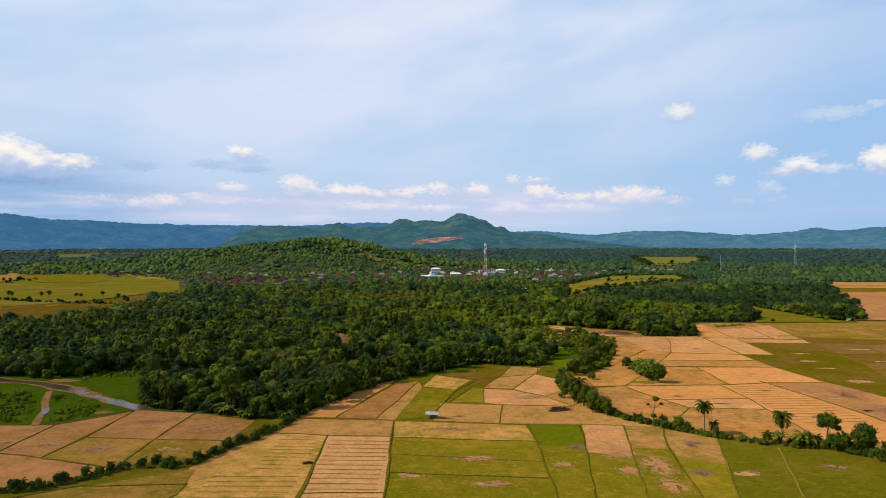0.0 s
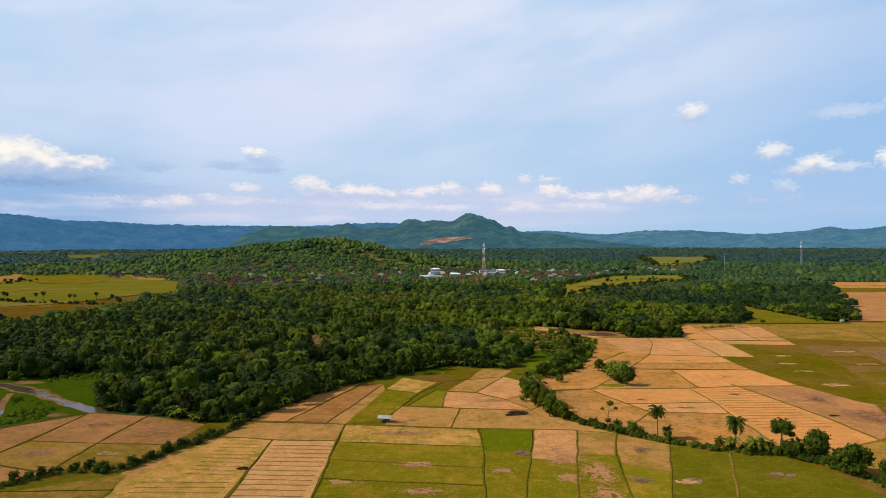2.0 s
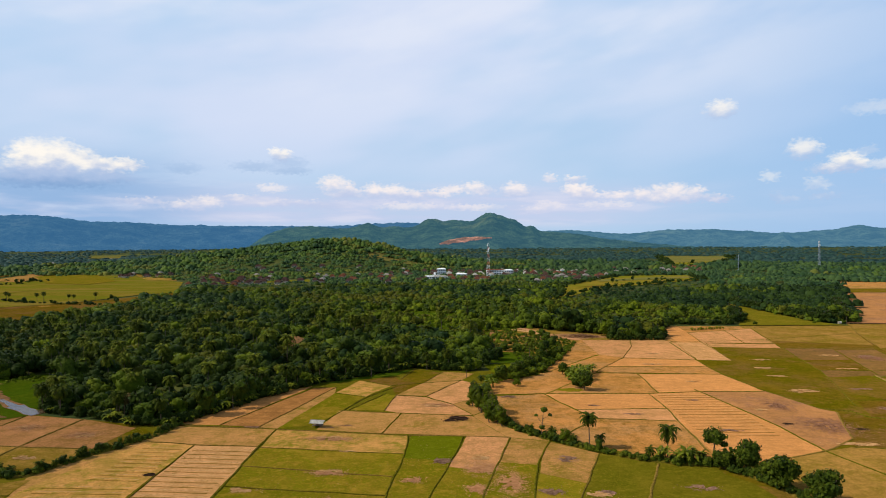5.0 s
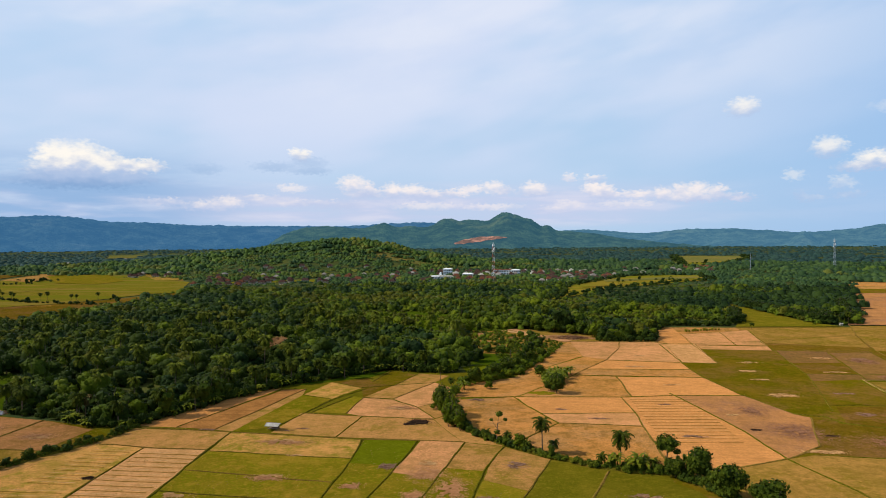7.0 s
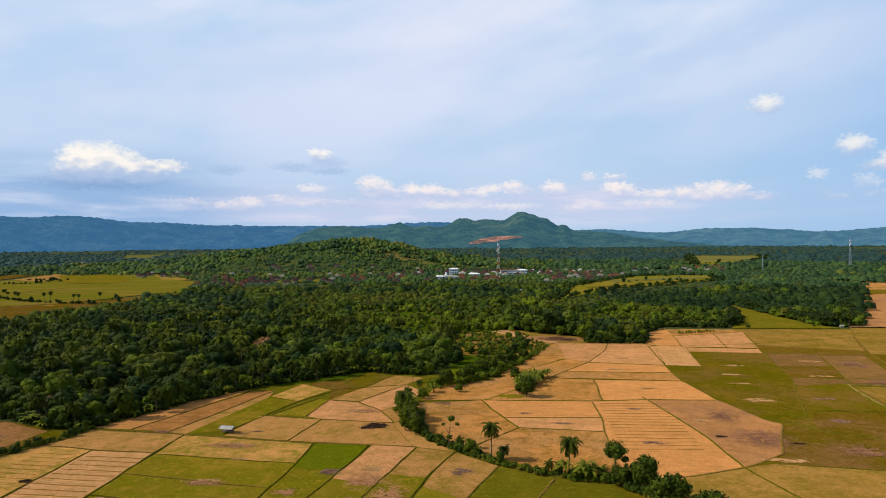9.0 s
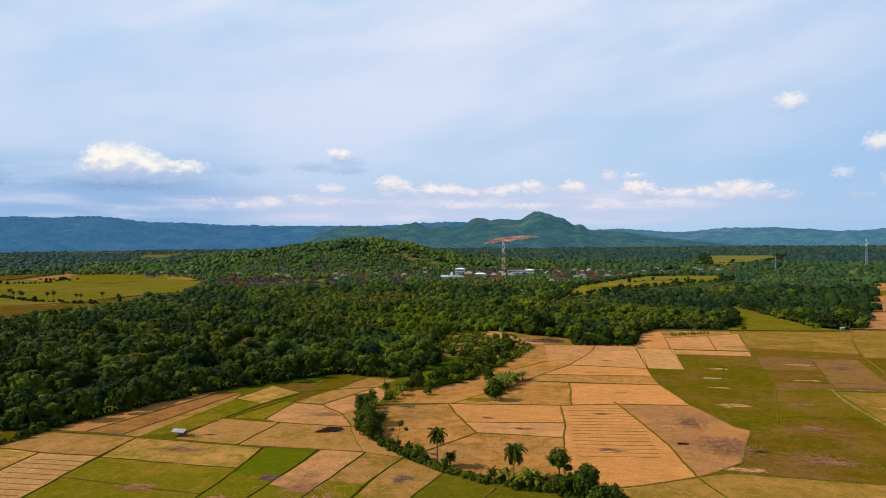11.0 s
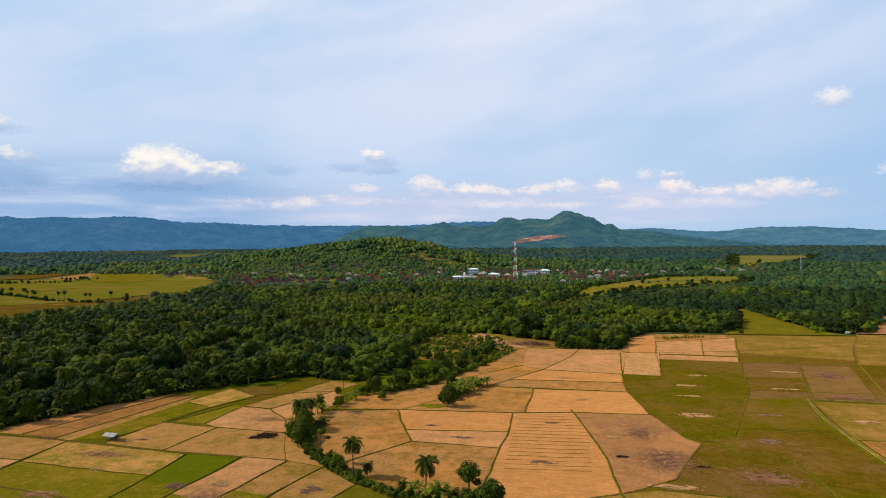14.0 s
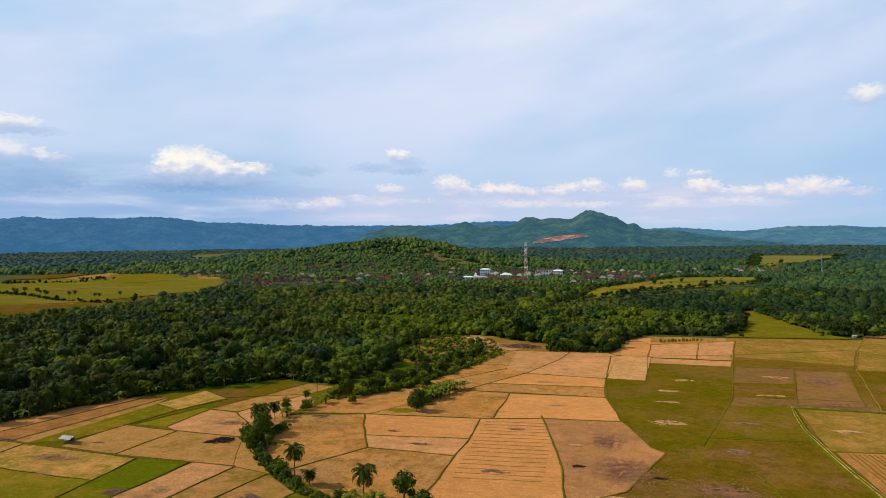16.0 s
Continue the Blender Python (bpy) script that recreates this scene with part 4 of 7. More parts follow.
def far_fields():
    plot("yellow", (112, 640), (140, 784), (189, 876), (241, 981), (293, 1010), (355, 1009), (330, 888), (273, 840), (231, 795), (188, 770), (135, 670))
    plot("khaki", (385, 1225), (445, 1470), (560, 1980), (750, 1965), (640, 1620), (490, 1340))
    plot("yellow", (-600, 900), (-670, 1090), (-552, 1000), (-480, 990), (-400, 905), (-335, 850), (-275, 700), (-300, 690), (-330, 600), (-375, 562), (-640, 560), (-800, 720))
    plot("olive", (-700, 540), (-400, 545), (-330, 575), (-268, 575), (-285, 480), (-330, 462), (-600, 440))
    plot("olive", (-640, 562), (-375, 562), (-330, 600), (-275, 705), (-255, 700), (-262, 570), (-330, 570), (-400, 540), (-640, 530), lift=-0.3)
    plot("straw", (-491, 1019), (-388, 940), (-354, 873), (-401, 886), lift=0.3)
    plot("straw", (-363, 710), (-353, 754), (-334, 727), (-342, 686), lift=0.3), plot("mixed", (-382, 837), (-335, 826), (-321, 764), (-352, 773), lift=0.3), plot("mixed", (-624, 887), (-682, 1059), (-592, 972), (-553, 849), lift=0.3)
    plot("grass", (-627, 987), (-556, 1026), (-433, 867), (-436, 812), (-500, 827), lift=0.3), plot("mixed", (-411, 729), (-348, 791), (-316, 745), (-345, 672), lift=0.3)
    plot("olive", (-760, 1000), (-700, 1060), (-644, 889), (-694, 845), lift=0.3), plot("yellow", (-620, 785), (-533, 824), (-442, 757), (-463, 678), lift=0.25)
    plot("straw", (-383, 552), (-372, 563), (-335, 541), (-364, 534), lift=0.3), plot("straw", (-343, 571), (-335, 582), (-309, 558), (-316, 547), lift=0.3)
    plot("khaki", (196, 886), (281, 950), (338, 962), (326, 930), (267, 892), (194, 852), lift=0.3), plot("green", (150, 760), (180, 790), (226, 812), (270, 862), (320, 900), (322, 888), (262, 842), (188, 778), lift=0.3)
    plot("yellow", (430, 1350), (462, 1470), (590, 1560), (600, 1555), (490, 1370), lift=0.1), plot("khaki", (500, 1700), (545, 1900), (690, 1890), (640, 1720), lift=0.1)
    plot("khaki", (-165, 1150), (-55, 1150), (-48, 1225), (-100, 1240), (-160, 1225), lift=0.5)
    plot("khaki", (-1336, 2299), (-1200, 2299), (-1027, 1951), (-1126, 1951))
    plot("yellow", (-180, 910), (-175, 860), (-280, 830), (-280, 860))


straw_rows(-31.2, -14.8, 149.5, 189, 3.3, -0.6, 0.55), straw_rows(-46, -34.5, 163, 190, 3.0, -0.7, 0.4), straw_rows(-54, -34, 122, 160, 3.2, 0, 0.4)
straw_rows(109.5, 131, 205, 258, 3.4, 1.2, 0.22), furrows(), straw_rows(-29.5, -13.5, 114, 145, 3.4, -0.3, 0.45)
plot("meadow", (50, 320), (67, 322), (70, 348), (54, 352)), plot("lush", (50, 297), (63, 298), (69, 317), (55, 319))
plot("meadow", (-76, 404), (-47, 406), (-40, 328), (-57, 328)), plot("weedy", (44, 340), (70, 334), (98, 366), (104, 396), (114, 402), (78, 452), (30, 440), (38, 405)), plot("meadow", (-40, 442), (66, 436), (76, 452), (20, 542), (-45, 545)), plot("lush", (55, 283), (68, 292), (69, 307), (58, 321), (47, 313))
plot("pasture", (-63, 213), (-47, 236), (-36, 258), (-20, 270), (2, 293), (16, 306), (40, 299), (52, 303), (70, 318), (104, 392), (104, 112), (-112, 112), (-98, 146), (-82, 156), (-62, 166), (-56, 184), (-48, 200), lift=-0.047)
plot("green", (104, 392), (148, 396), (206, 400), (260, 420), (262, 112), (104, 112), lift=-0.049), plot("weedy", (88, 380), (104, 390), (150, 393), (150, 408), (120, 436), (80, 436), (74, 410), lift=-0.06), plot("green", (-150, 200), (-118, 203), (-100, 221), (-60, 211), (-46, 212), (-48, 200), (-56, 184), (-62, 166), (-98, 147), (-112, 112), (-160, 130), lift=-0.049)
central_fields(), west_fields(), east_fields(), far_fields()


# ---------------------------------------------------------------- trees
def rounded_cube():
    """A cube of 24 quads pushed out to a ball."""
    pts, faces, seen = [], [], {}
    for axis in range(3):
        for side in (-1, 1):
            grid = []
            for i in range(3):
                for j in range(3):
                    p = [0, 0, 0]
                    p[axis], p[(axis + 1) % 3], p[(axis + 2) % 3] = side, i - 1, j - 1
                    p = tuple(p)
                    if p not in seen:
                        seen[p] = len(pts)
                        pts.append(p)
                    grid.append(seen[p])
            for i in range(2):
                for j in range(2):
                    q = [grid[3 * i + j], grid[3 * i + j + 1], grid[3 * i + j + 4], grid[3 * i + j + 3]]
                    faces.append(q[::-1] if side * 1 > 0 else q)
    pts = np.array(pts, float)
    return pts / np.linalg.norm(pts, axis=1)[:, None], np.array(faces)


BALL_V, BALL_F = rounded_cube()


TOP_F = np.array([f for f in BALL_F if BALL_V[f][:, 2].mean() > -0.6])
DOME_V = np.array([(math.cos(k * math.tau / 6) * r, math.sin(k * math.tau / 6) * r, z) for r, z in ((1.0, -0.35), (0.72, 0.52)) for k in range(6)] + [(0.0, 0.0, 0.86)])
DOME_F = np.array([(k, (k + 1) % 6, 6 + (k + 1) % 6, 6 + k) for k in range(6)] + [(6, 7, 8, 12), (8, 9, 10, 12), (10, 11, 6, 12)])


def leaf_quad(rng, p, d, size, loose):
    """One spray of leaves at p, lying roughly square to d."""
    nrm = d + loose * rng.standard_normal(3)
    nrm /= np.linalg.norm(nrm)
    u = np.cross(nrm, rng.standard_normal(3))
    u /= np.linalg.norm(u) + 1e-6
    w = np.cross(nrm, u)
    q = size * rng.uniform(0.55, 1.0, 4)
    return np.array([p + u * q[0], p + w * q[1] * 0.75, p - u * q[2], p - w * q[3] * 0.75])


def crown_arrays(rng, radius, tall, lobes, clumps, size, fine=True, bare=0.35):
    """A billowing crown: a main dome with smaller domes on its shoulders, all coated in leaf sprays; base at z 0."""
    centres, radii, squash = [(0, 0, tall * 0.50)], [radius * 0.66], [max(0.86, tall * 0.40 / (radius * 0.66))]
    for i in range(lobes):
        a = i * 2.4 + rng.uniform(-0.6, 0.6)
        r = radius * rng.uniform(0.28, 0.64)
        z = tall * (0.22 + 0.60 * (i + rng.uniform(0, 1)) / lobes * (1.15 - 0.6 * r / radius))
        centres.append((r * math.cos(a), r * math.sin(a), z))
        radii.append(radius * rng.uniform(0.28, 0.48))
        squash.append(0.9)
    verts, faces, n = [], [], 0
    bv, bf = (BALL_V, TOP_F) if fine else (DOME_V, DOME_F)
    core = 0.90 if clumps < 500 else 0.66
    for c, r, up in zip(centres, radii, squash):
        wob = 1 + 0.13 * rng.standard_normal((len(bv), 1))
        v = bv * wob * r * np.array((core, core, core * up)) + np.array(c)
        verts.append(v), faces.append(bf + n)
        n += len(v)
    weights = np.array(radii) ** 2 * np.array(squash)
    weights /= weights.sum()
    for i in range(clumps):
        k = rng.choice(len(centres), p=weights)
        d = rng.standard_normal(3)
        d[2] = abs(d[2]) * 0.9 - bare * 0.6
        d /= np.linalg.norm(d)
        p = np.array(centres[k]) + d * radii[k] * np.array((1, 1, squash[k])) * rng.uniform(0.86 if clumps < 500 else 0.62, 1.14)
        verts.append(leaf_quad(rng, p, d, size * rng.uniform(0.5, 1.25), 0.34))
        faces.append(np.arange(4)[None] + n)
        n += 4
    return np.concatenate(verts), np.concatenate(faces)


def canopy_arrays(rng, crowns, leaves):
    """A patch of far wood one unit wide: small rounded crowns close together, each a dome in a coat of leaf sprays."""
    verts, faces, n = [], [], 0
    for k in range(crowns):
        a, r = k * 2.4 + rng.uniform(-0.5, 0.5), math.sqrt((k + 0.3) / crowns) * 0.95
        size = rng.uniform(0.20, 0.58)
        mid = np.array((r * math.cos(a), r * math.sin(a), size * rng.uniform(0.2, 0.9)))
        v = DOME_V * np.array((1, 1, rng.uniform(0.65, 1.0))) * (1 + 0.13 * rng.standard_normal((len(DOME_V), 1))) * size + mid
        verts.append(v), faces.append(DOME_F + n)
        n += len(v)
        for j in range(leaves):
            d = rng.standard_normal(3)
            d[2] = abs(d[2]) * 1.2 - 0.25
            d /= np.linalg.norm(d)
            verts.append(leaf_quad(rng, mid + d * size * np.array((0.95, 0.95, 0.85)) * rng.uniform(0.8, 1.1), d, size * rng.uniform(0.18, 0.36), 0.35))
            faces.append(np.arange(4)[None] + n)
            n += 4
    return np.concatenate(verts), np.concatenate(faces)


def spread(name, protos, places, material, label, category):
    """Many crowns as one mesh. places: x, y, z, scale, turn, kind."""
    verts, faces, n = [], [], 0
    for x, y, z, s, turn, k in places:
        v, f = protos[int(k) % len(protos)]
        c, q = math.cos(turn) * s, math.sin(turn) * s
        verts.append(np.stack([v[:, 0] * c - v[:, 1] * q + x, v[:, 0] * q + v[:, 1] * c + y, v[:, 2] * s + z], 1))
        faces.append(f + n)
        n += len(v)
    return tagged(from_arrays(name, np.concatenate(verts), np.concatenate(faces), material, smooth=name in ("woodland", "far_woods")), label, category, kind="stuff")


def inside(poly, x, y):
    hit = False
    for (ax, ay), (bx, by) in zip(poly, poly[1:] + poly[:1]):
        if (ay > y) != (by > y) and x < (bx - ax) * (y - ay) / (by - ay) + ax:
            hit = not hit
    return hit


# the wood between the paddies and the village, and its clearings
WOOD = [(-420, 330), (-260, 306), (-210, 287), (-182, 278), (-160, 270), (-150, 276), (-146, 284), (-126, 288), (-108, 242), (-98, 226), (-78, 220), (-58, 211), (-47, 214), (-38, 234), (-33, 248), (-27, 261), (-19, 274), (2, 295),
        (16, 308), (40, 300), (52, 306), (66, 318), (82, 352), (95, 396), (149, 398), (158, 440), (172, 470), (214, 470), (230, 488), (249, 600), (259, 602), (265, 556), (269, 520), (274, 479), (291, 474), (303, 482),
        (366, 614), (414, 711), (447, 780), (461, 842), (800, 842), (900, 1100), (-900, 1100), (-480, 1010), (-400, 915), (-330, 860), (-268, 705), (-268, 590), (-262, 575), (-282, 472), (-420, 440)]
CLEARINGS = [
    [(108, 630), (138, 664), (190, 764), (233, 788), (276, 832), (336, 884), (362, 1014), (290, 1016), (238, 988), (184, 880), (136, 788)],
    [(-72, 402), (-50, 404), (-42, 330), (-54, 330)],
    [(50, 298), (64, 298), (70, 318), (66, 320), (70, 345), (55, 350), (54, 320)],
    [(44, 412), (74, 432), (90, 414), (101, 396), (112, 402), (78, 448), (40, 428)],
    [(-180, 915), (-172, 855), (-285, 825), (-285, 865)],
    [(54, 283), (69, 291), (70, 308), (58, 322), (46, 313)],
    [(66, 428), (84, 402), (90, 378), (100, 370), (106, 392), (120, 398), (116, 420), (96, 432), (78, 450)],
]


SCRUB = [[(48, 345), (72, 335), (96, 365), (101, 396), (74, 430), (42, 410), (40, 370)], [(-40, 440), (64, 432), (74, 450), (20, 540), (-45, 545)], [(140, 440), (175, 480), (215, 490), (160, 560), (120, 500)]]


def wood_here(x, y):
    return inside(WOOD, x, y) and not any(inside(c, x, y) for c in CLEARINGS)


# house plots: x, y, turn, width, depth, roof kind
def village_plan():
    rng = np.random.default_rng(3)
    rows = []

    def cluster(n, x0, x1, y0, y1, roofs, wide=(5.5, 8.5)):
        tries = 0
        while n and tries < 400:
            tries += 1
            x, y = rng.uniform(x0, x1), rng.uniform(y0, y1)
            if any(abs(x - r[0]) < 11 and abs(y - r[1]) < 14 for r in rows) or inside(CLEARINGS[0], x, y):
                continue
            rows.append((x, y, rng.uniform(-12, 12) + (90 if rng.uniform(0, 1) < 0.25 else 0), rng.uniform(*wide), rng.uniform(5.5, 7.0), roofs[rng.integers(0, len(roofs))]))
            n -= 1

    cluster(26, 115, 250, 840, 1010, ("tile_old", "tile_old", "tile_old", "tile", "cream")), cluster(20, -330, -232, 775, 890, ("tile_old", "tile_old", "tile_old", "tile")), cluster(8, -228, -150, 800, 890, ("tile", "tile_old", "tile_old"))
    cluster(10, -125, -15, 825, 910, ("tile", "tile_old", "tile_old")), cluster(6, 8, 60, 870, 905, ("tile", "tile_old")), cluster(5, -200, -130, 925, 960, ("tile", "cream"))
    cluster(30, 50, 200, 975, 1130, ("white", "tile", "tile_old", "tile_old", "tile_old", "cream")), cluster(14, -30, 60, 975, 1060, ("tile", "tile_old", "tile_old", "white")), cluster(9, 360, 450, 1190, 1260, ("tile", "tile", "tile_old"))
    cluster(12, 270, 400, 1090, 1190, ("white", "tile_old", "tile", "cream")), cluster(24, -170, 240, 880, 1080, ("tile", "tile_old", "tile_old", "tile_old", "cream")), cluster(14, -340, -110, 860, 1060, ("tile_old", "tile_old", "tile_old", "tile", "tile_old", "cream"))
    cluster(7, -640, -520, 1040, 1110, ("tile_old", "tile_old", "cream")), cluster(6, 120, 290, 1040, 1110, ("tile_old", "cream")), cluster(8, -900, -640, 1150, 1500, ("tile_old", "cream", "white")), cluster(9, -480, -380, 930, 1010, ("tile_old", "tile_old", "cream"))
    return rows


HOUSES = village_plan()
SPECIAL = [(-13, 955), (-22, 925), (-10, 922), (20, 985), (76, 1030), (90, 1030), (56, 893)]


def near_house(x, y):
    return any(abs(x - h[0] - 0.1 * (y - h[1])) < 5 and -6 < y - h[1] < 5 for h in HOUSES) or any(abs(x - a) < 10 and -40 < y - b < 8 for a, b in SPECIAL)


def before_clearing(x, y):
    """True for the low growth on the near side of a clearing in the wood."""
    out = Vector((x - 110, y - 60)).normalized()
    return any(inside(CLEARINGS[i], x + out.x * k, y + out.y * k) for i in (0, 4) for k in (20, 45, 75, 105, 135))


def grow_woods():
    rng = np.random.default_rng(7)
    near = [crown_arrays(rng, 1.0, 1.55 * rng.uniform(0.8, 1.15), 7, 380, 0.105) for _ in range(9)]
    middle = [crown_arrays(rng, 1.0, 1.4 * rng.uniform(0.8, 1.15), 6, 76, 0.155, False) for _ in range(8)]
    nearer, far, plain = [canopy_arrays(rng, 4, 12) for _ in range(10)], [canopy_arrays(rng, 5, 3) for _ in range(10)], [(v * np.array((1.5, 1.5, 0.7)), f) for v, f in (canopy_arrays(rng, 2, 0) for _ in range(8))]
    stands, front = {}, []
    step = 5.6
    for i in range(-80, 80):
        for j in range(36, 200):
            x, y = (i + rng.uniform(-0.4, 0.4)) * step, (j + rng.uniform(-0.4, 0.4)) * step
            d = math.hypot(x - 70, y - 25)
            if d > 560 or not wood_here(x, y):
                continue
            lump = noise.noise(Vector((x * 0.02, y * 0.02, 2.0)))
            if lump < -0.55:
                continue
            chance = rng.uniform(0, 1)
            s = (4.7 + 2.4 * lump + rng.uniform(-1.2, 1.4)) * (1.45 if chance < 0.13 else 0.62 if chance > 0.72 else 1.0) * (0.95 + 0.35 * noise.noise(Vector((x * 0.006, y * 0.006, 5.0))))
            tone = noise.noise(Vector((x * 0.012, y * 0.012, 21.0)))
            low = any(inside(c, x, y) for c in SCRUB)
            if low:
                if rng.uniform(0, 1) < (0.38 if y < 445 else 0.20):
                    continue
                s = rng.uniform(1.1, 2.4) if y < 445 else s * rng.uniform(0.40, 0.72)
            if near_house(x, y):
                continue
            if y > 480 and before_clearing(x, y):
                if rng.uniform(0, 1) < 0.15:
                    continue
                s *= 0.55
            mound = 2.2 * noise.noise(Vector((x * 0.03, y * 0.03, 14.0)))
            row = (x, y, float(height(x, y)) - s * 0.18 + max(-1.0, mound), max(1.6, s), rng.uniform(0, math.tau), rng.integers(0, 99))
            pick = rng.uniform(0, 1)
            west = x + 70 * tone < -15 if d < 330 else x + 140 * tone < -70 and y < 520 + 100 * tone
            if not all(wood_here(x + a * 7, y + b * 7) for a, b in ((0, -1), (0.8, -0.6), (-0.8, -0.6))) and d < 420:
                front.append(row)
                continue
            if low:
                leaf = "leaf_light" if pick < 0.7 else "leaf_olive"
            elif pick < (0.08 + 0.10 * (tone > 0.25)) * (0.35 if x > 110 else 1.0):
                leaf = "leaf_light"
            elif pick < 0.17 + 0.12 * (lump > 0.3):
                leaf = "leaf_olive"
            elif pick < 0.36:
                leaf = "leaf_deep"
            else:
                leaf = "leaf_dark" if west else "leaf"
            stands.setdefault((d < 330, leaf), []).append(row)
    words = {"leaf": "dense dark green broadleaf trees", "leaf_dark": "dense very dark broadleaf trees", "leaf_light": "yellow-green trees scattered in the dark wood", "leaf_olive": "olive-brown trees scattered in the dark wood", "leaf_deep": "deep blue-green broadleaf trees in the wood"}
    for (by_field, leaf), places in stands.items():
        spread("woodland", near if by_field else middle, places, M[leaf], words[leaf] + (" beside the paddies" if by_field else " before the village"), "woodland")
    rows = [[], [], []]
    d = 560.0
    while d < 3700:
        gap = d * 0.0134
        for k in range(int(1.62 * d / gap)):
            a = -0.93 + 1.62 * (k + rng.uniform(-0.5, 0.5)) / (1.62 * d / gap)
            r = d + rng.uniform(-0.6, 0.6) * gap
            x, y = 70 + r * math.sin(a), 25 + r * math.cos(a)
            if y < 1000 and not wood_here(x, y):
                if not (x < -420 and 250 < y < 440):
                    continue
            if inside(FAR_OPEN[1], x, y):
                continue
            lump = noise.noise(Vector((x * 0.004, y * 0.004, 8.0)))
            if y > 1500 and lump > 0.33:
                continue
            if near_house(x, y) or any(inside(f, x, y) for f in FAR_OPEN):
                continue
            s = min(gap * (0.86 if d < 1000 else 0.72), 10.0) * rng.uniform(0.7, 1.25) * (0.58 if -420 < x < 480 and 740 < y < 1170 else 1.0) * (0.5 if y < 860 and before_clearing(x, y) else 1.0)
            rows[2 if d < 800 else int(d > 1500)].append((x, y, float(height(x, y)) + s * 0.1, s, rng.uniform(0, math.tau), rng.integers(0, 99)))
        d += gap * 1.25
    for k in range(1500):
        x, y = rng.normal(-260, 150), rng.normal(1230, 120)
        if y > 1080 and not (-150 < x < -60 and 1150 < y < 1230):
            s = rng.uniform(5.0, 8.5)
            rows[0].append((x, y, float(height(x, y)) - s * 0.2, s, rng.uniform(0, math.tau), rng.integers(0, 99)))
    for h in HOUSES:
        for k in range(3):
            x, y, s = h[0] + rng.uniform(-10, 10), h[1] - rng.uniform(6, 13), rng.uniform(1.8, 3.6)
            if not inside(CLEARINGS[0], x, y):
                rows[0].append((x, y, float(height(x, y)) - s * 0.1, s, rng.uniform(0, math.tau), rng.integers(0, 99)))
    for k, places in ((2, rows[2]), (0, rows[0])):
        tints = {}
        for row in places:
            drift = noise.noise(Vector((row[0] * 0.009, row[1] * 0.009, 31.0))) + rng.uniform(-0.45, 0.45) - (0.55 if row[0] > 160 else 0.0)
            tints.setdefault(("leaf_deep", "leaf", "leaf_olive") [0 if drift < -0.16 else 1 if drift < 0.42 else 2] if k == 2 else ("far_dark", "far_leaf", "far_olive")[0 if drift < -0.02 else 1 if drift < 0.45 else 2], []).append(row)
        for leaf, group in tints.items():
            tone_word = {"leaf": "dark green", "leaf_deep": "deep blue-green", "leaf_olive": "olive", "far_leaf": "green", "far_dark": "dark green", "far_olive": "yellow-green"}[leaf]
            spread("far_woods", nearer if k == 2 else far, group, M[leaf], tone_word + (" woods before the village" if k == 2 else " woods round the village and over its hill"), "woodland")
    # the plain's leaf colour carries the strongest painted haze
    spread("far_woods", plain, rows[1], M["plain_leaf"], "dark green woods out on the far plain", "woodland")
    return front


def tree_thing(rng, name, tall, radius, leaf, label, clumps=260, lobes=8, stem=0.4, drop=0.0):
    """A broadleaf tree: tapered trunk with limbs, and a crown of leaf clumps."""
    ob = thing(name, 0, 0, 0, label, "tree", "trees at the edge of the wood")
    bm = bmesh.new()
    fork = tall * stem
    lean = Vector((rng.uniform(-0.08, 0.08) * tall, rng.uniform(-0.08, 0.08) * tall, fork))
    rod(bm, (0, 0, -0.3), lean * 0.5, 0.045 * tall * 0.55, 0.035 * tall * 0.55), rod(bm, lean * 0.5, lean, 0.035 * tall * 0.55, 0.028 * tall * 0.55)
    for k in range(5):
        a = k * math.tau / 5 + rng.uniform(-0.4, 0.4)
        rod(bm, lean * rng.uniform(0.8, 1.0), (lean.x + math.cos(a) * radius * 0.6, lean.y + math.sin(a) * radius * 0.6, tall * rng.uniform(0.6, 0.85)), 0.02 * tall * 0.55, 0.006 * tall, 5)
    part("trunk", bm, M["bark"], ob)
    v, f = crown_arrays(rng, radius, tall * (1.08 - stem * 0.75), lobes, clumps, radius * (0.16 if clumps < 500 else 0.115))
    v = v + np.array((lean.x, lean.y, tall * (stem * 0.62 - drop)))
    from_arrays("crown", v, f, M[leaf], ob)
    return ob


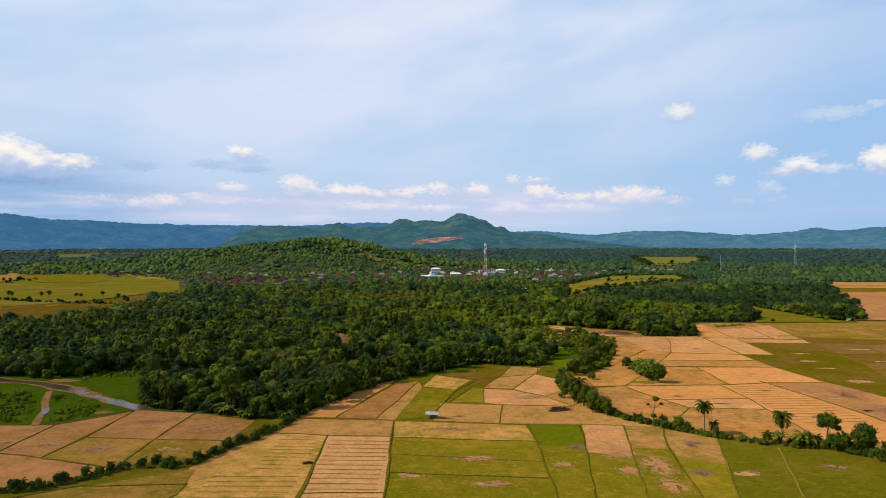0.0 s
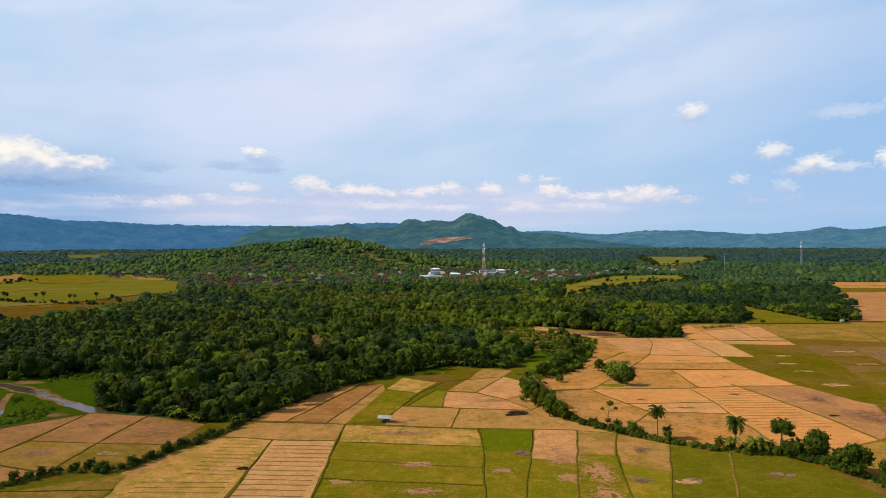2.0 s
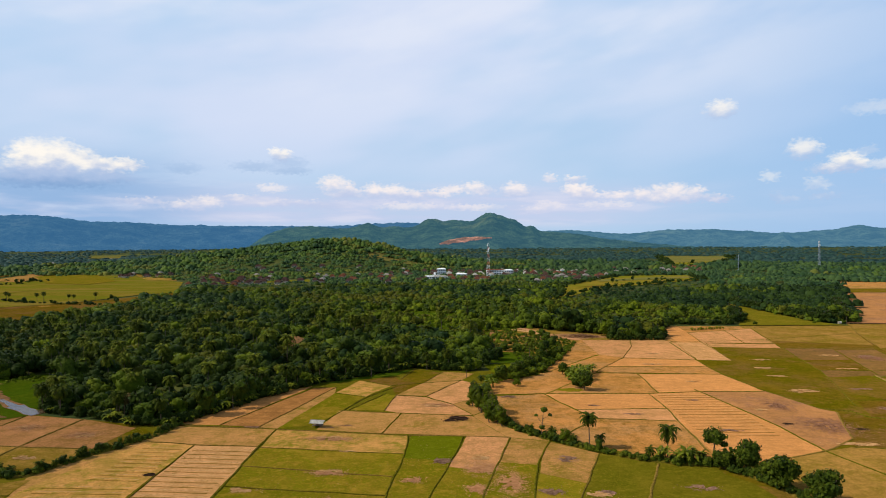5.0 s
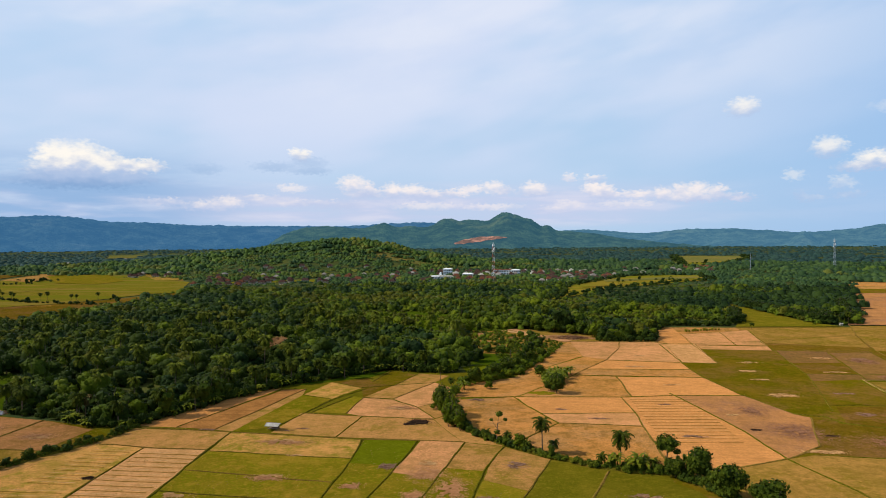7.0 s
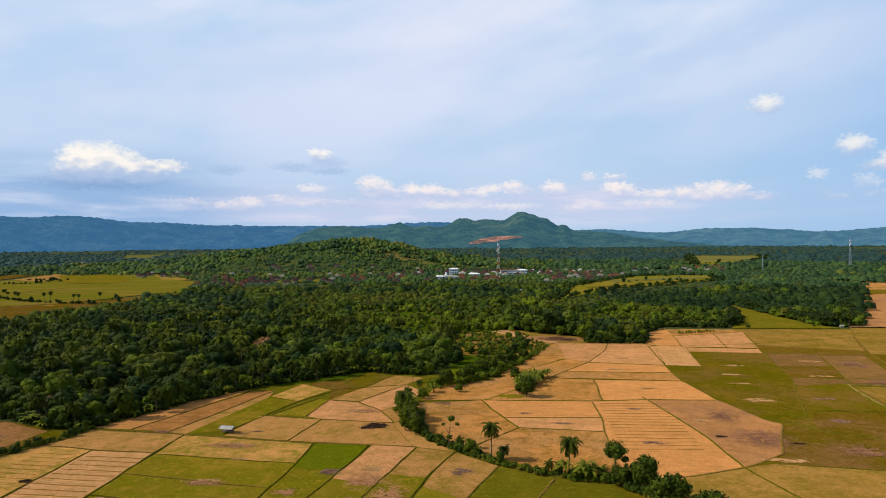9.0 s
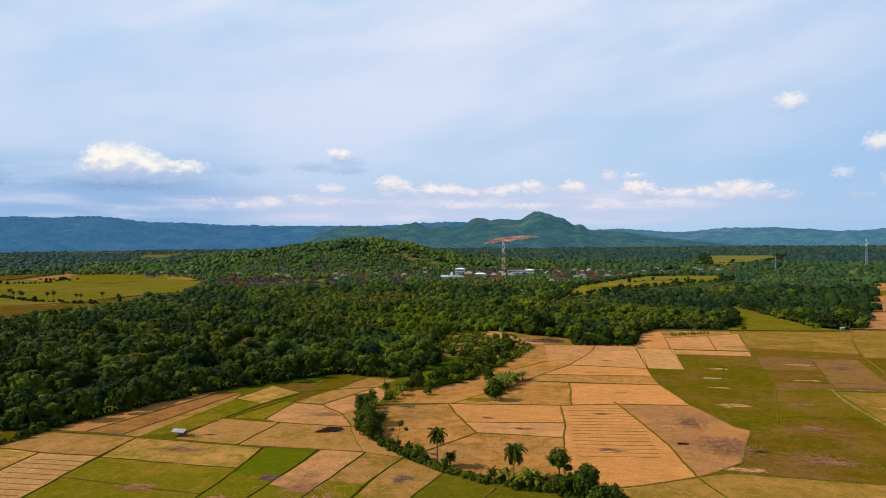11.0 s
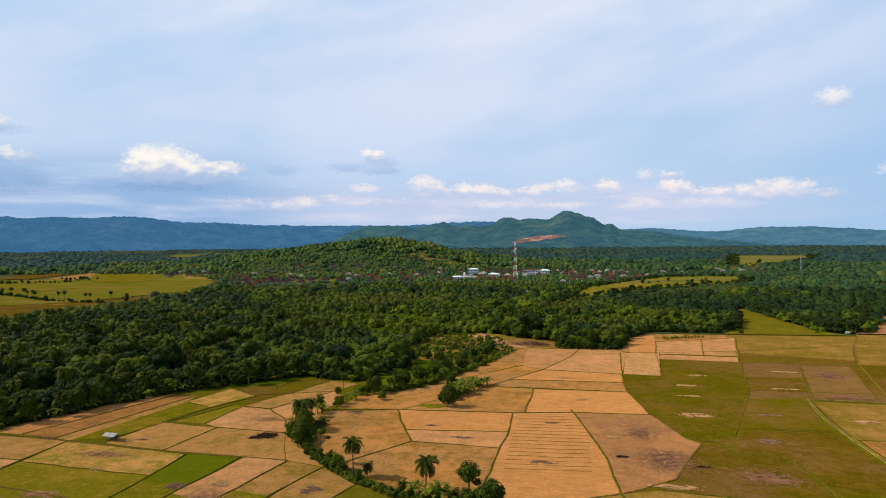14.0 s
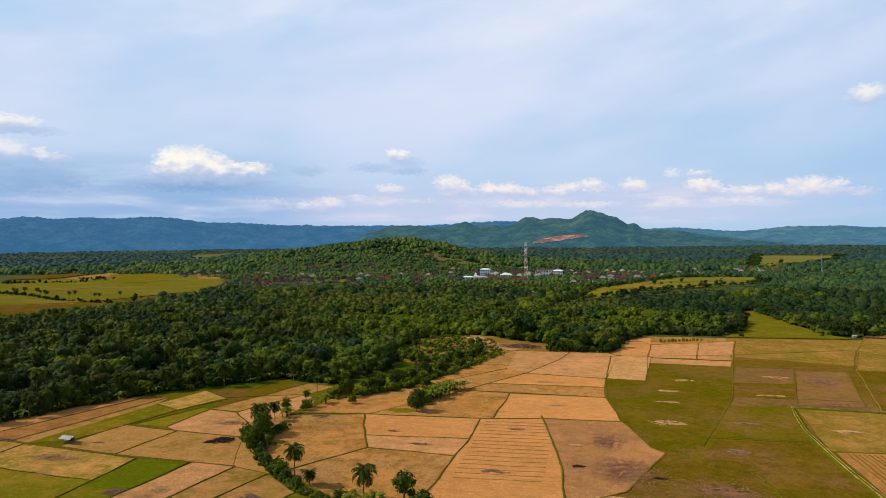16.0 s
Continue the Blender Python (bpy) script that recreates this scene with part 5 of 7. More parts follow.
def palm_thing(rng, tall, spread_, label, dry=False, leaf="frond"):
    """A coconut palm: a slim leaning trunk and drooping feathered fronds."""
    ob = thing("coconut_palm", 0, 0, 0, label, "palm tree", "coconut palms")
    bm = bmesh.new()
    bend = rng.uniform(0.02, 0.10) * tall
    last = Vector((0, 0, -0.3))
    for k in range(1, 7):
        p = Vector((bend * (k / 6) ** 2, 0, tall * k / 6))
        rod(bm, last, p, 0.20 - 0.014 * k, 0.19 - 0.014 * k, 7)
        last = p
    part("trunk", bm, M["bark"], ob)
    verts, faces = [], []
    for k in range(28):
        a = k * 2.399 + rng.uniform(-0.3, 0.3)
        rise = 1.40 - 2.0 * (k / 28) + rng.uniform(-0.15, 0.15)
        length = spread_ * rng.uniform(0.85, 1.12)
        out, side = Vector((math.cos(a), math.sin(a), 0)), Vector((-math.sin(a), math.cos(a), 0))
        p, ang = last.copy(), rise
        spine = [p.copy()]
        for s in range(6):
            p = p + (out * math.cos(ang) + Vector((0, 0, 1)) * math.sin(ang)) * length / 6
            ang -= 0.27 + 0.04 * s
            spine.append(p.copy())
        for s in range(6):
            p0, p1 = spine[s], spine[s + 1]
            w = length * 0.17 * math.sin(math.pi * (0.16 + 0.74 * (s + 0.5) / 6)) + 0.05
            for sign in (-1, 1):
                tip = (p0 + p1) * 0.5 + side * sign * w + (p1 - p0) * 0.75 + Vector((0, 0, -0.75 * w))
                base = len(verts)
                verts += [tuple(p0), tuple(p1), tuple(tip + (p1 - p0) * 0.34), tuple(tip - (p1 - p0) * 0.30)]
                faces.append((base, base + 1, base + 2, base + 3))
    from_arrays("fronds", verts, faces, M["frond_dry" if dry else leaf], ob)
    bm = bmesh.new()
    for k in range(7):
        a = k * 0.9
        bmesh.ops.create_icosphere(bm, subdivisions=1, radius=0.16, matrix=Matrix.Translation(last + Vector((0.26 * math.cos(a), 0.26 * math.sin(a), -0.22))))
    part("coconuts", bm, M["leaf_light"], ob)
    return ob


def banana_thing(rng, tall, label):
    """A clump of banana plants: short stems and broad arching leaves."""
    ob = thing("banana_plant", 0, 0, 0, label, "banana plant", "banana plants")
    verts, faces = [], []
    for stem in range(3):
        bm = bmesh.new()
        base = Vector((rng.uniform(-1.1, 1.1), rng.uniform(-1.1, 1.1), 0))
        h = tall * rng.uniform(0.35, 0.5)
        rod(bm, base + Vector((0, 0, -0.2)), base + Vector((0, 0, h)), 0.16, 0.11)
        part("stem", bm, M["leaf_light"], ob)
        for k in range(8):
            a = k * 2.4 + rng.uniform(-0.3, 0.3)
            out, side = Vector((math.cos(a), math.sin(a), 0)), Vector((-math.sin(a), math.cos(a), 0))
            p, ang = base + Vector((0, 0, h)), rng.uniform(0.7, 1.3)
            for s in range(5):
                q = p + (out * math.cos(ang) + Vector((0, 0, 1)) * math.sin(ang)) * tall * 0.16
                ang -= 0.42
                w0, w1 = 0.36 * math.sin(math.pi * (s + 0.25) / 5.6), 0.36 * math.sin(math.pi * (s + 1.25) / 5.6)
                n = len(verts)
                verts += [tuple(p - side * w0), tuple(p + side * w0), tuple(q + side * w1), tuple(q - side * w1)]
                faces.append((n, n + 1, n + 2, n + 3))
                p = q
    from_arrays("leaves", verts, faces, M["banana"], ob)
    return ob


def set_out(protos, places):
    """Copies of the things in turn, at x, y, turn, scale; the first takes the place of the pattern itself."""
    used = set()
    for k, (x, y, turn, s) in enumerate(places):
        p = protos[k % len(protos)]
        m = pose(x, y, float(height(x, y)), 0, 0, turn)
        if id(p) in used:
            ob = copy_thing(p, m)
        else:
            used.add(id(p))
            ob = p
            ob.matrix_basis = m
        ob.scale = (s, s, s)


def line_places(points, gap, wide, rng, low, high):
    """Scattered places along a line."""
    out = []
    for a, b in zip(points, points[1:]):
        n = max(1, int(math.dist(a, b) / gap))
        for k in range(n):
            t = (k + rng.uniform(0, 1)) / n
            out.append((a[0] + (b[0] - a[0]) * t + rng.uniform(-wide, wide), a[1] + (b[1] - a[1]) * t + rng.uniform(-wide, wide), rng.uniform(0, 360), rng.uniform(low, high)))
    return out


FRONT = grow_woods()
RNG = np.random.default_rng(21)


def edge_trees():
    kinds = [tree_thing(RNG, "tree", 8.2 * k, 3.6 * w, leaf, label, 240, 7, stem, 0.16) for k, w, leaf, label, stem in (
        (1.0, 1.0, "leaf_dark", "dense dark green broadleaf tree at the wood's edge", 0.14), (0.85, 1.1, "leaf", "round green broadleaf tree at the wood's edge", 0.10),
        (1.15, 0.95, "leaf", "tall green broadleaf tree at the wood's edge", 0.16), (0.75, 1.0, "leaf_light", "yellow-green broadleaf tree at the wood's edge", 0.10),
        (1.0, 0.85, "leaf_dark", "narrow dark green tree at the wood's edge", 0.14), (0.9, 1.15, "leaf", "broad green tree at the wood's edge", 0.10))]
    rows = sorted(FRONT, key=lambda r: math.hypot(r[0] - 70, r[1] - 25))[:260]
    set_out(kinds, [(x, y, math.degrees(turn), 0.23 * max(s, 3.2)) for x, y, z, s, turn, k in rows])
    rest = sorted(FRONT, key=lambda r: math.hypot(r[0] - 70, r[1] - 25))[260:]
    if rest:
        rng = np.random.default_rng(5)
        spread("woodland", [crown_arrays(rng, 1.0, 1.7, 6, 110, 0.18) for _ in range(4)], rest, M["leaf"], "green trees at the wood's far edge", "woodland")
    palms = [palm_thing(RNG, 8.5, 3.3, "coconut palm with feathered green fronds in the wood", leaf="frond_light"), palm_thing(RNG, 7.0, 3.0, "coconut palm with drooping fronds in the wood"),
             palm_thing(RNG, 9.6, 3.4, "tall slim coconut palm rising out of the wood", leaf="frond_light")]
    spots = []
    while len(spots) < 135:
        x, y = RNG.uniform(-260, 260), RNG.uniform(215, 520)
        if wood_here(x, y) and not any(inside(c, x, y) for c in SCRUB) and noise.noise(Vector((x * 0.013, y * 0.013, 11.0))) > -0.1:
            spots.append((x, y, RNG.uniform(0, 360), RNG.uniform(0.95, 1.3)))
    set_out(palms, spots)
    bananas = [banana_thing(RNG, 3.6, "clump of banana plants with broad arching leaves"), banana_thing(RNG, 3.0, "low clump of banana plants with torn leaves")]
    rim = [(-96, 224), (-78, 218), (-58, 209), (-47, 212), (-38, 232), (-33, 246), (-27, 259), (-19, 272), (2, 293), (16, 305), (40, 299)]
    set_out(bananas, line_places(rim, 7.0, 1.6, RNG, 0.8, 1.2))


def rim_growth():
    rim = [(-108, 240), (-98, 225), (-78, 219), (-58, 210), (-47, 213.5), (-38, 233.5), (-33, 247.5), (-27, 260.5), (-19, 273.5), (2, 294), (16, 307), (40, 300)]
    far_rim = [(119, 396), (149, 397), (158, 440), (172, 469), (214, 469)]
    low = [crown_arrays(RNG, 1.7, 2.6, 5, 120, 0.28) for _ in range(4)]
    rows = line_places(rim, 1.9, 1.6, RNG, 0.9, 1.8) + line_places(far_rim, 2.6, 1.5, RNG, 1.0, 1.9)
    spread("undergrowth", low, [(x, y, -0.3, k, turn, i) for i, (x, y, turn, k) in enumerate(rows)], M["leaf_dark"], "dense dark undergrowth at the wood's foot", "undergrowth")
    stout = palm_thing(RNG, 7.4, 3.3, "coconut palm with a full crown at the wood's edge")
    set_out([stout], line_places(rim, 9.0, 4.0, RNG, 0.85, 1.15))
    grove = tree_thing(RNG, "tree", 8.4, 3.9, "leaf_dark", "dense dark tree at the grove's edge", 380, 10, 0.1, 0.14)
    set_out([grove], line_places([(262, 600), (269, 558), (273, 522), (277, 482), (291, 479)], 3.6, 1.2, RNG, 0.85, 1.1) + line_places([(291, 479), (300, 490), (322, 545), (350, 600)], 4.6, 2.0, RNG, 0.9, 1.15) + line_places([(284, 490), (292, 510), (282, 530)], 4.6, 3.0, RNG, 0.9, 1.2) + line_places([(216, 473), (228, 490), (238, 540)], 4.4, 1.5, RNG, 0.85, 1.1))


def hedges():
    shrubs = [tree_thing(RNG, "shrub", tall, wide, leaf, label, 170, 6, 0.10, 0.16) for tall, wide, leaf, label in (
        (2.6, 1.7, "leaf_hedge", "dark green shrub on the ditch bank"), (1.9, 1.5, "leaf_dark", "low dark shrub on the ditch bank"), (4.3, 1.1, "leaf_hedge", "tall thin leafy shrub on the ditch bank"),
        (2.2, 1.3, "leaf", "light green shrub on the ditch bank"), (3.2, 1.5, "leaf_dark", "dense dark shrub on the ditch bank"))]
    for s in shrubs:
        tagged(s, "", "shrub", "shrubs along the ditches")
    west = [(-112, 141), (-98, 147), (-91, 149), (-83, 156), (-78, 163), (-63, 165), (-60, 172), (-57, 181), (-52, 190), (-48, 200), (-47, 210), (-56, 211)]
    east = [(50, 238), (51, 226), (55, 212), (64, 201), (75, 191.5), (87, 183.5), (98, 180), (105, 179.5), (109, 173), (113, 166), (116, 155), (118, 146)]
    scrub = [(50, 276), (60, 286), (71, 300), (82, 331), (90, 358), (97, 384)]
    extra = [(82 + 0.2 * k + 3 * RNG.uniform(0, 1), 270 + 1.5 * k, 77 * k, RNG.uniform(0.6, 1.0)) for k in range(20)]
    places = extra + line_places(west, 1.8, 0.9, RNG, 0.6, 1.2) + [p for p in line_places(east, 1.25, 0.8, RNG, 0.45, 1.35) if not 66 < p[0] < 92 or noise.noise(Vector((p[0] * 0.35, 4.0, 1.0))) > -0.1]
    set_out(shrubs, places)
    bright = [tree_thing(RNG, "shrub", tall, wide, "leaf_light", label, 170, 6, 0.10, 0.16) for tall, wide, label in ((3.2, 2.0, "light green bush at the edge of the scrub"), (2.4, 1.7, "low light green bush at the edge of the scrub"))]
    for b in bright:
        tagged(b, "", "shrub", "bushes along the scrub")
    set_out(bright, line_places(scrub[:4], 2.0, 3.0, RNG, 0.8, 1.5) + line_places(scrub[3:5], 2.6, 1.6, RNG, 0.6, 0.9))
    weeds = [crown_arrays(RNG, 1.0, 1.3, 3, 44, 0.22, False) for _ in range(5)]
    for line, gap, low, high in ((west, 0.5, 0.4, 1.15), (east, 0.42, 0.35, 1.25), (scrub, 0.9, 0.5, 1.5)):
        rows = line_places(line, gap, 1.3 if line is not scrub else 1.7, RNG, low, high)
        spread("ditch_weeds", weeds, [(x, y, 0.1, k, turn, i) for i, (x, y, turn, k) in enumerate(rows)], M["leaf_light" if line is scrub else "leaf_hedge"], "dense dark weeds and bushes along the ditch", "undergrowth")
    rim_growth()
    for line, name in ((west, "ditch_bank"), (east, "ditch_bank")):
        tagged(bund(*line, width=3.6, tall=0.5, material="bund", label="weedy green ditch bank between the fields", name=name), "", "bank")


edge_trees(), hedges()


def named_trees():
    """The trees and palms that stand out along the ditches and in the fields."""
    thick = tree_thing(RNG, "tree", 7.6, 3.6, "leaf_hedge", "round dark green tree on the ditch bank", 1680, 12, 0.10, 0.10)
    wide = tree_thing(RNG, "tree", 6.8, 4.2, "leaf_hedge", "broad dense dark tree at the end of the hedge", 1800, 13, 0.10, 0.10)
    slim = tree_thing(RNG, "tree", 9.6, 2.5, "leaf_light", "tall narrow light green tree on the ditch bank", 1380, 12, 0.10, 0.18)
    round_ = tree_thing(RNG, "tree", 9.2, 3.2, "leaf_hedge", "tree with a bare stem and round dark crown", 1080, 8, 0.55)
    light = tree_thing(RNG, "tree", 5.4, 2.8, "leaf_light", "light green bushy tree beside the paddies", 1200, 10, 0.08, 0.10)
    for t in (thick, wide, slim, round_, light):
        tagged(t, "", "", "trees along the ditches")
    set_out([thick], [(51, 216, 10, 0.8), (109.5, 175, 40, 1.15), (84.5, 264, 80, 1.1), (82, 268, 10, 0.6), (80, 294, 50, 0.75),  (54, 279, 10, 1.0), (66, 300, 120, 1.0), (74, 318, 200, 1.0), (62, 293, 100, 0.9)])
    set_out([wide], [(113.5, 165, 0, 1.15), (118, 156, 130, 1.1), (105, 177, 60, 0.7), (60, 288, 60, 0.9), (79, 330, 10, 0.8), (84, 342, 70, 0.7), (70, 308, 70, 0.9)])
    set_out([slim], [(45.5, 231, 40, 0.95), (49, 222, 260, 1.0), (52.5, 213, 100, 0.85), (48.5, 217, 30, 0.9), (51, 218.5, 200, 0.8), (47.5, 226, 0, 1.05), (50, 227, 90, 1.0), (43, 238, 200, 0.95), (44, 252, 100, 0.8), (46, 233, 100, 0.85)])
    set_out([round_], [(104, 182, 0, 1.05), (222, 452, 30, 0.5)])
    set_out([light], [(69.5, 197, 0, 0.85), (83, 278, 20, 0.85), (82.5, 286, 70, 0.8), (83, 294, 10, 0.7), (91, 296, 70, 0.5), (48, 258, 70, 0.8), (60, 270, 30, 0.7), (270, 474, 30, 0.45), (85, 274, 0, 0.8)])
    tall = palm_thing(RNG, 8.2, 3.0, "coconut palm with a bare slim trunk by the ditch")
    stout = palm_thing(RNG, 6.6, 3.5, "coconut palm with a full drooping crown by the ditch")
    slender = palm_thing(RNG, 8.0, 2.8, "slender coconut palm beside the far field road")
    young = palm_thing(RNG, 2.8, 2.3, "young coconut palm low in the hedge")
    dry = palm_thing(RNG, 6.0, 2.9, "coconut palm with yellowed dry fronds", True)
    set_out([tall], [(75, 192, 120, 1.0), (40, 285, 10, 0.6), (291, 474, 40, 0.9), (-60, 262, 60, 1.0), (46, 262, 60, 0.6)])
    set_out([stout], [(94, 186, 30, 1.0), (46, 229, 60, 1.1), (-56, 224, 10, 0.9), (-24, 283, 70, 0.9), (44, 243, 160, 0.75)])
    set_out([slender], line_places([(-520, 668), (-440, 640), (-380, 612), (-330, 610), (-300, 640)], 16, 4, RNG, 0.8, 1.1))
    set_out([young], [(x, y, turn, k * (0.68 if x < 0 else 0.9)) for x, y, turn, k in [(78, 193.5, 0, 1.0), (66, 201, 80, 0.9), (-88, 152, 30, 0.8), (-94, 149, 60, 0.9), (-60, 171, 60, 0.8), (-74, 165, 10, 0.8), (-55, 184, 10, 0.7), (112, 170, 10, 0.8), (-84, 157, 40, 1.0), (-80, 161, 200, 0.9), (-71, 166, 20, 1.0), (-67, 165, 150, 0.9), (-62, 168, 10, 1.05), (-58, 178, 80, 1.0), (-52, 191, 60, 0.9), (-99, 147, 0, 1.0), (-104, 145, 60, 0.9), (60, 205, 10, 0.8), (71, 195, 60, 0.8), (89, 184, 40, 0.9), (101, 181, 10, 0.9)]])
    set_out([dry], [(-95, 229, 0, 0.9), (-70, 222, 40, 0.95), (-63, 223, 140, 0.9)])
    sparse = thing("sparse_tree", 63, 201, 0, "thin tree with a bare stem and a few flat leaf tufts", "tree", "trees along the ditches")
    bm = bmesh.new()
    rod(bm, (0, 0, -0.3), (0.2, 0, 4.0), 0.16, 0.12), rod(bm, (0.2, 0, 4.0), (0.6, 0.1, 7.6), 0.12, 0.05), rod(bm, (0.2, 0, 4.2), (-1.4, 0.2, 6.4), 0.08, 0.03), rod(bm, (0.4, 0, 5.6), (2.3, -0.2, 6.6), 0.08, 0.03)
    part("trunk", bm, M["bark"], sparse)
    rng = np.random.default_rng(31)
    for (x, y, z), r in (((0.7, 0.1, 7.4), 1.5), ((-1.5, 0.2, 6.2), 0.7), ((2.4, -0.2, 6.3), 0.9), ((0.1, 0, 2.6), 1.2)):
        v, f = crown_arrays(rng, r, r * 1.0, 4, 60, r * 0.24)
        from_arrays("leaf_tuft", v + np.array((x, y, z)), f, M["leaf_hedge"], sparse)
    bananas = [banana_thing(RNG, 4.0, "clump of banana plants in the hedge")]
    set_out(bananas, [(92, 183.5, 0, 1.0), (98, 181, 80, 1.2), (107.5, 179.5, 30, 1.2), (82, 281, 0, 1.1), (84, 288, 50, 1.1), (83, 275, 60, 1.0), (85.5, 280, 20, 1.1), (82, 293, 70, 1.0), (88, 283, 30, 1.1), (89, 290, 80, 1.2), (91, 296, 10, 1.1), (86, 286, 150, 1.2), (93, 300, 20, 1.0), (88, 298, 50, 1.1), (85, 294, 140, 1.1), (47, 262, 0, 0.9), (50, 268, 40, 1.0), (45, 248, 40, 1.0), (96, 181, 10, 0.9)])
    little = [tree_thing(RNG, "shrub", 2.0, 1.0, "tuft", "pale dry maize-like stalks in a row at the field's edge", 130, 3, 0.10, 0.2)]
    tagged(little[0], "", "shrub", "row of shrubs")
    set_out(little, [(x, 437 + (x - 178) * 0.43, 40 * x, 1.15 + 0.3 * math.sin(x)) for x in range(178, 201, 2)])
    road = [tree_thing(RNG, "tree", 7.6, 3.2, "leaf_dark", "dark roadside tree between the far fields", 160, 6, 0.12)]
    tagged(road[0], "", "", "trees along the far road")
    row = line_places([(-520, 668), (-440, 640), (-375, 605), (-318, 592), (-300, 640), (-275, 590)], 15, 5, RNG, 0.3, 0.8)
    row += line_places([(-760, 760), (-650, 780), (-580, 790), (-535, 812), (-565, 890)], 10, 6, RNG, 0.45, 0.8) + [(130, 690, 0, 0.8), (206, 835, 0, 0.9), (262, 850, 0, 0.8), (240, 880, 9, 0.8), (395, 1290, 9, 1.4), (470, 1380, 9, 1.5)]
    set_out(road, row)
    low = [crown_arrays(RNG, 1.0, 1.1, 3, 24, 0.3, False) for _ in range(4)]
    line = line_places([(-620, 672), (-520, 668), (-440, 640), (-375, 605), (-318, 592), (-262, 585)], 4.0, 2.0, RNG, 1.2, 3.4) + line_places([(-760, 760), (-650, 780), (-560, 800)], 4.5, 7.0, RNG, 2.0, 5.0) + line_places([(-560, 800), (-530, 815), (-560, 890)], 9, 3.0, RNG, 1.5, 3.0)
    line += line_places([(132, 668), (188, 768), (231, 793), (273, 838), (330, 886), (356, 1009), (293, 1012), (241, 983), (189, 878), (140, 786), (114, 642)], 3.4, 7.0, RNG, 1.4, 4.6)
    line += line_places([(385, 1222), (490, 1337), (640, 1617), (752, 1965)], 7.0, 11.0, RNG, 3.0, 7.0) + line_places([(383, 1228), (443, 1472), (556, 1980)], 7.0, 11.0, RNG, 3.0, 7.0) + line_places([(452, 1420), (520, 1440)], 9.0, 8.0, RNG, 2.0, 4.0)
    line += line_places([(210, 850), (300, 930)], 16, 26.0, RNG, 1.2, 2.6) + line_places([(-640, 870), (-560, 905), (-520, 860)], 12, 12.0, RNG, 1.4, 3.4)
    spread("far_hedge", low, [(x, y, float(height(x, y)), k, turn, i) for i, (x, y, turn, k) in enumerate(line)], M["leaf_dark"], "dark hedges and bushes round the far yellow fields", "hedge")


named_trees()


# ---------------------------------------------------------------- small things on the fields
def patch(kind, x, y, rx, ry, name, label, category, tall=0.22):
    """A low ragged heap of bare earth or grass."""
    n, rings = 28, 5
    verts, faces = [(0, 0, tall)], []
    seed = x * 0.7 + y * 0.3
    for r in range(1, rings + 1):
        for k in range(n):
            a = k * math.tau / n
            w = 1 + 0.45 * noise.noise(Vector((math.cos(a) * 1.8 + seed, math.sin(a) * 1.8, 0))) + 0.28 * noise.noise(Vector((math.cos(a) * 6 + seed, math.sin(a) * 6, 3)))
            u = r / rings
            z = tall * (1 - u * u) * (1 + 0.9 * noise.noise(Vector((math.cos(a) * u * 5 + seed, math.sin(a) * u * 5, 9)))) - (0.05 if r == rings else 0)
            verts.append((rx * u * w * math.cos(a), ry * u * w * math.sin(a), z))
    for r in range(rings - 1):
        for k in range(n):
            a, b = 1 + r * n + k, 1 + r * n + (k + 1) % n
            faces.append((a, a + n, b + n, b))
    for k in range(0, n, 2):
        faces.append((0, 1 + k, 1 + (k + 1) % n, 1 + (k + 2) % n))
    ob = from_arrays(name, verts, faces, M[kind], smooth=True)
    ob.matrix_basis = pose(x, y, float(height(x, y)) + 0.10)
    return tagged(ob, label, category, category + " patches")


def litter(kind, x, y, rx, ry, name, label, category, dense=1.0, soft=4):
    """Scattered straw or ash: many small ragged wisps, thick in the middle and thin at the rim."""
    rng = np.random.default_rng(int(abs(x * 13 + y * 7)))
    n = int(150 * rx * ry * dense) + 30
    verts, faces = [], []
    for k in range(n):
        a, r = rng.uniform(0, math.tau), 0.74 * math.sqrt(rng.uniform(0, 1)) if k % soft else abs(rng.normal(0, 0.52))
        r *= 1 + 0.6 * noise.noise(Vector((math.cos(a) * 1.4 + x, math.sin(a) * 1.4 + y, 2))) + 0.25 * noise.noise(Vector((math.cos(a) * 5 + x, math.sin(a) * 5 + y, 7)))
        if noise.noise(Vector((rx * r * math.cos(a) * 0.6 + x, ry * r * math.sin(a) * 0.6 + y, 5))) < -0.22:
            continue
        cx, cy, turn = rx * r * math.cos(a), ry * r * math.sin(a), rng.uniform(0, math.tau)
        long, wide = rng.uniform(0.08, 0.30), rng.uniform(0.04, 0.15)
        c, q = math.cos(turn), math.sin(turn)
        b = len(verts)
        for u, v in ((-1, -0.4), (0.2, -1), (1, 0.3), (-0.3, 1)):
            verts.append((cx + c * u * long - q * v * wide, cy + q * u * long + c * v * wide, 0.03 + 0.14 * max(0, 1 - r) * rng.uniform(0.3, 1.4)))
        faces.append((b, b + 1, b + 2, b + 3))
    ob = from_arrays(name, verts, faces, M[kind])
    ob.matrix_basis = pose(x, y, float(height(x, y)) + 0.10)
    return tagged(ob, label, category, category + " patches", "stuff")


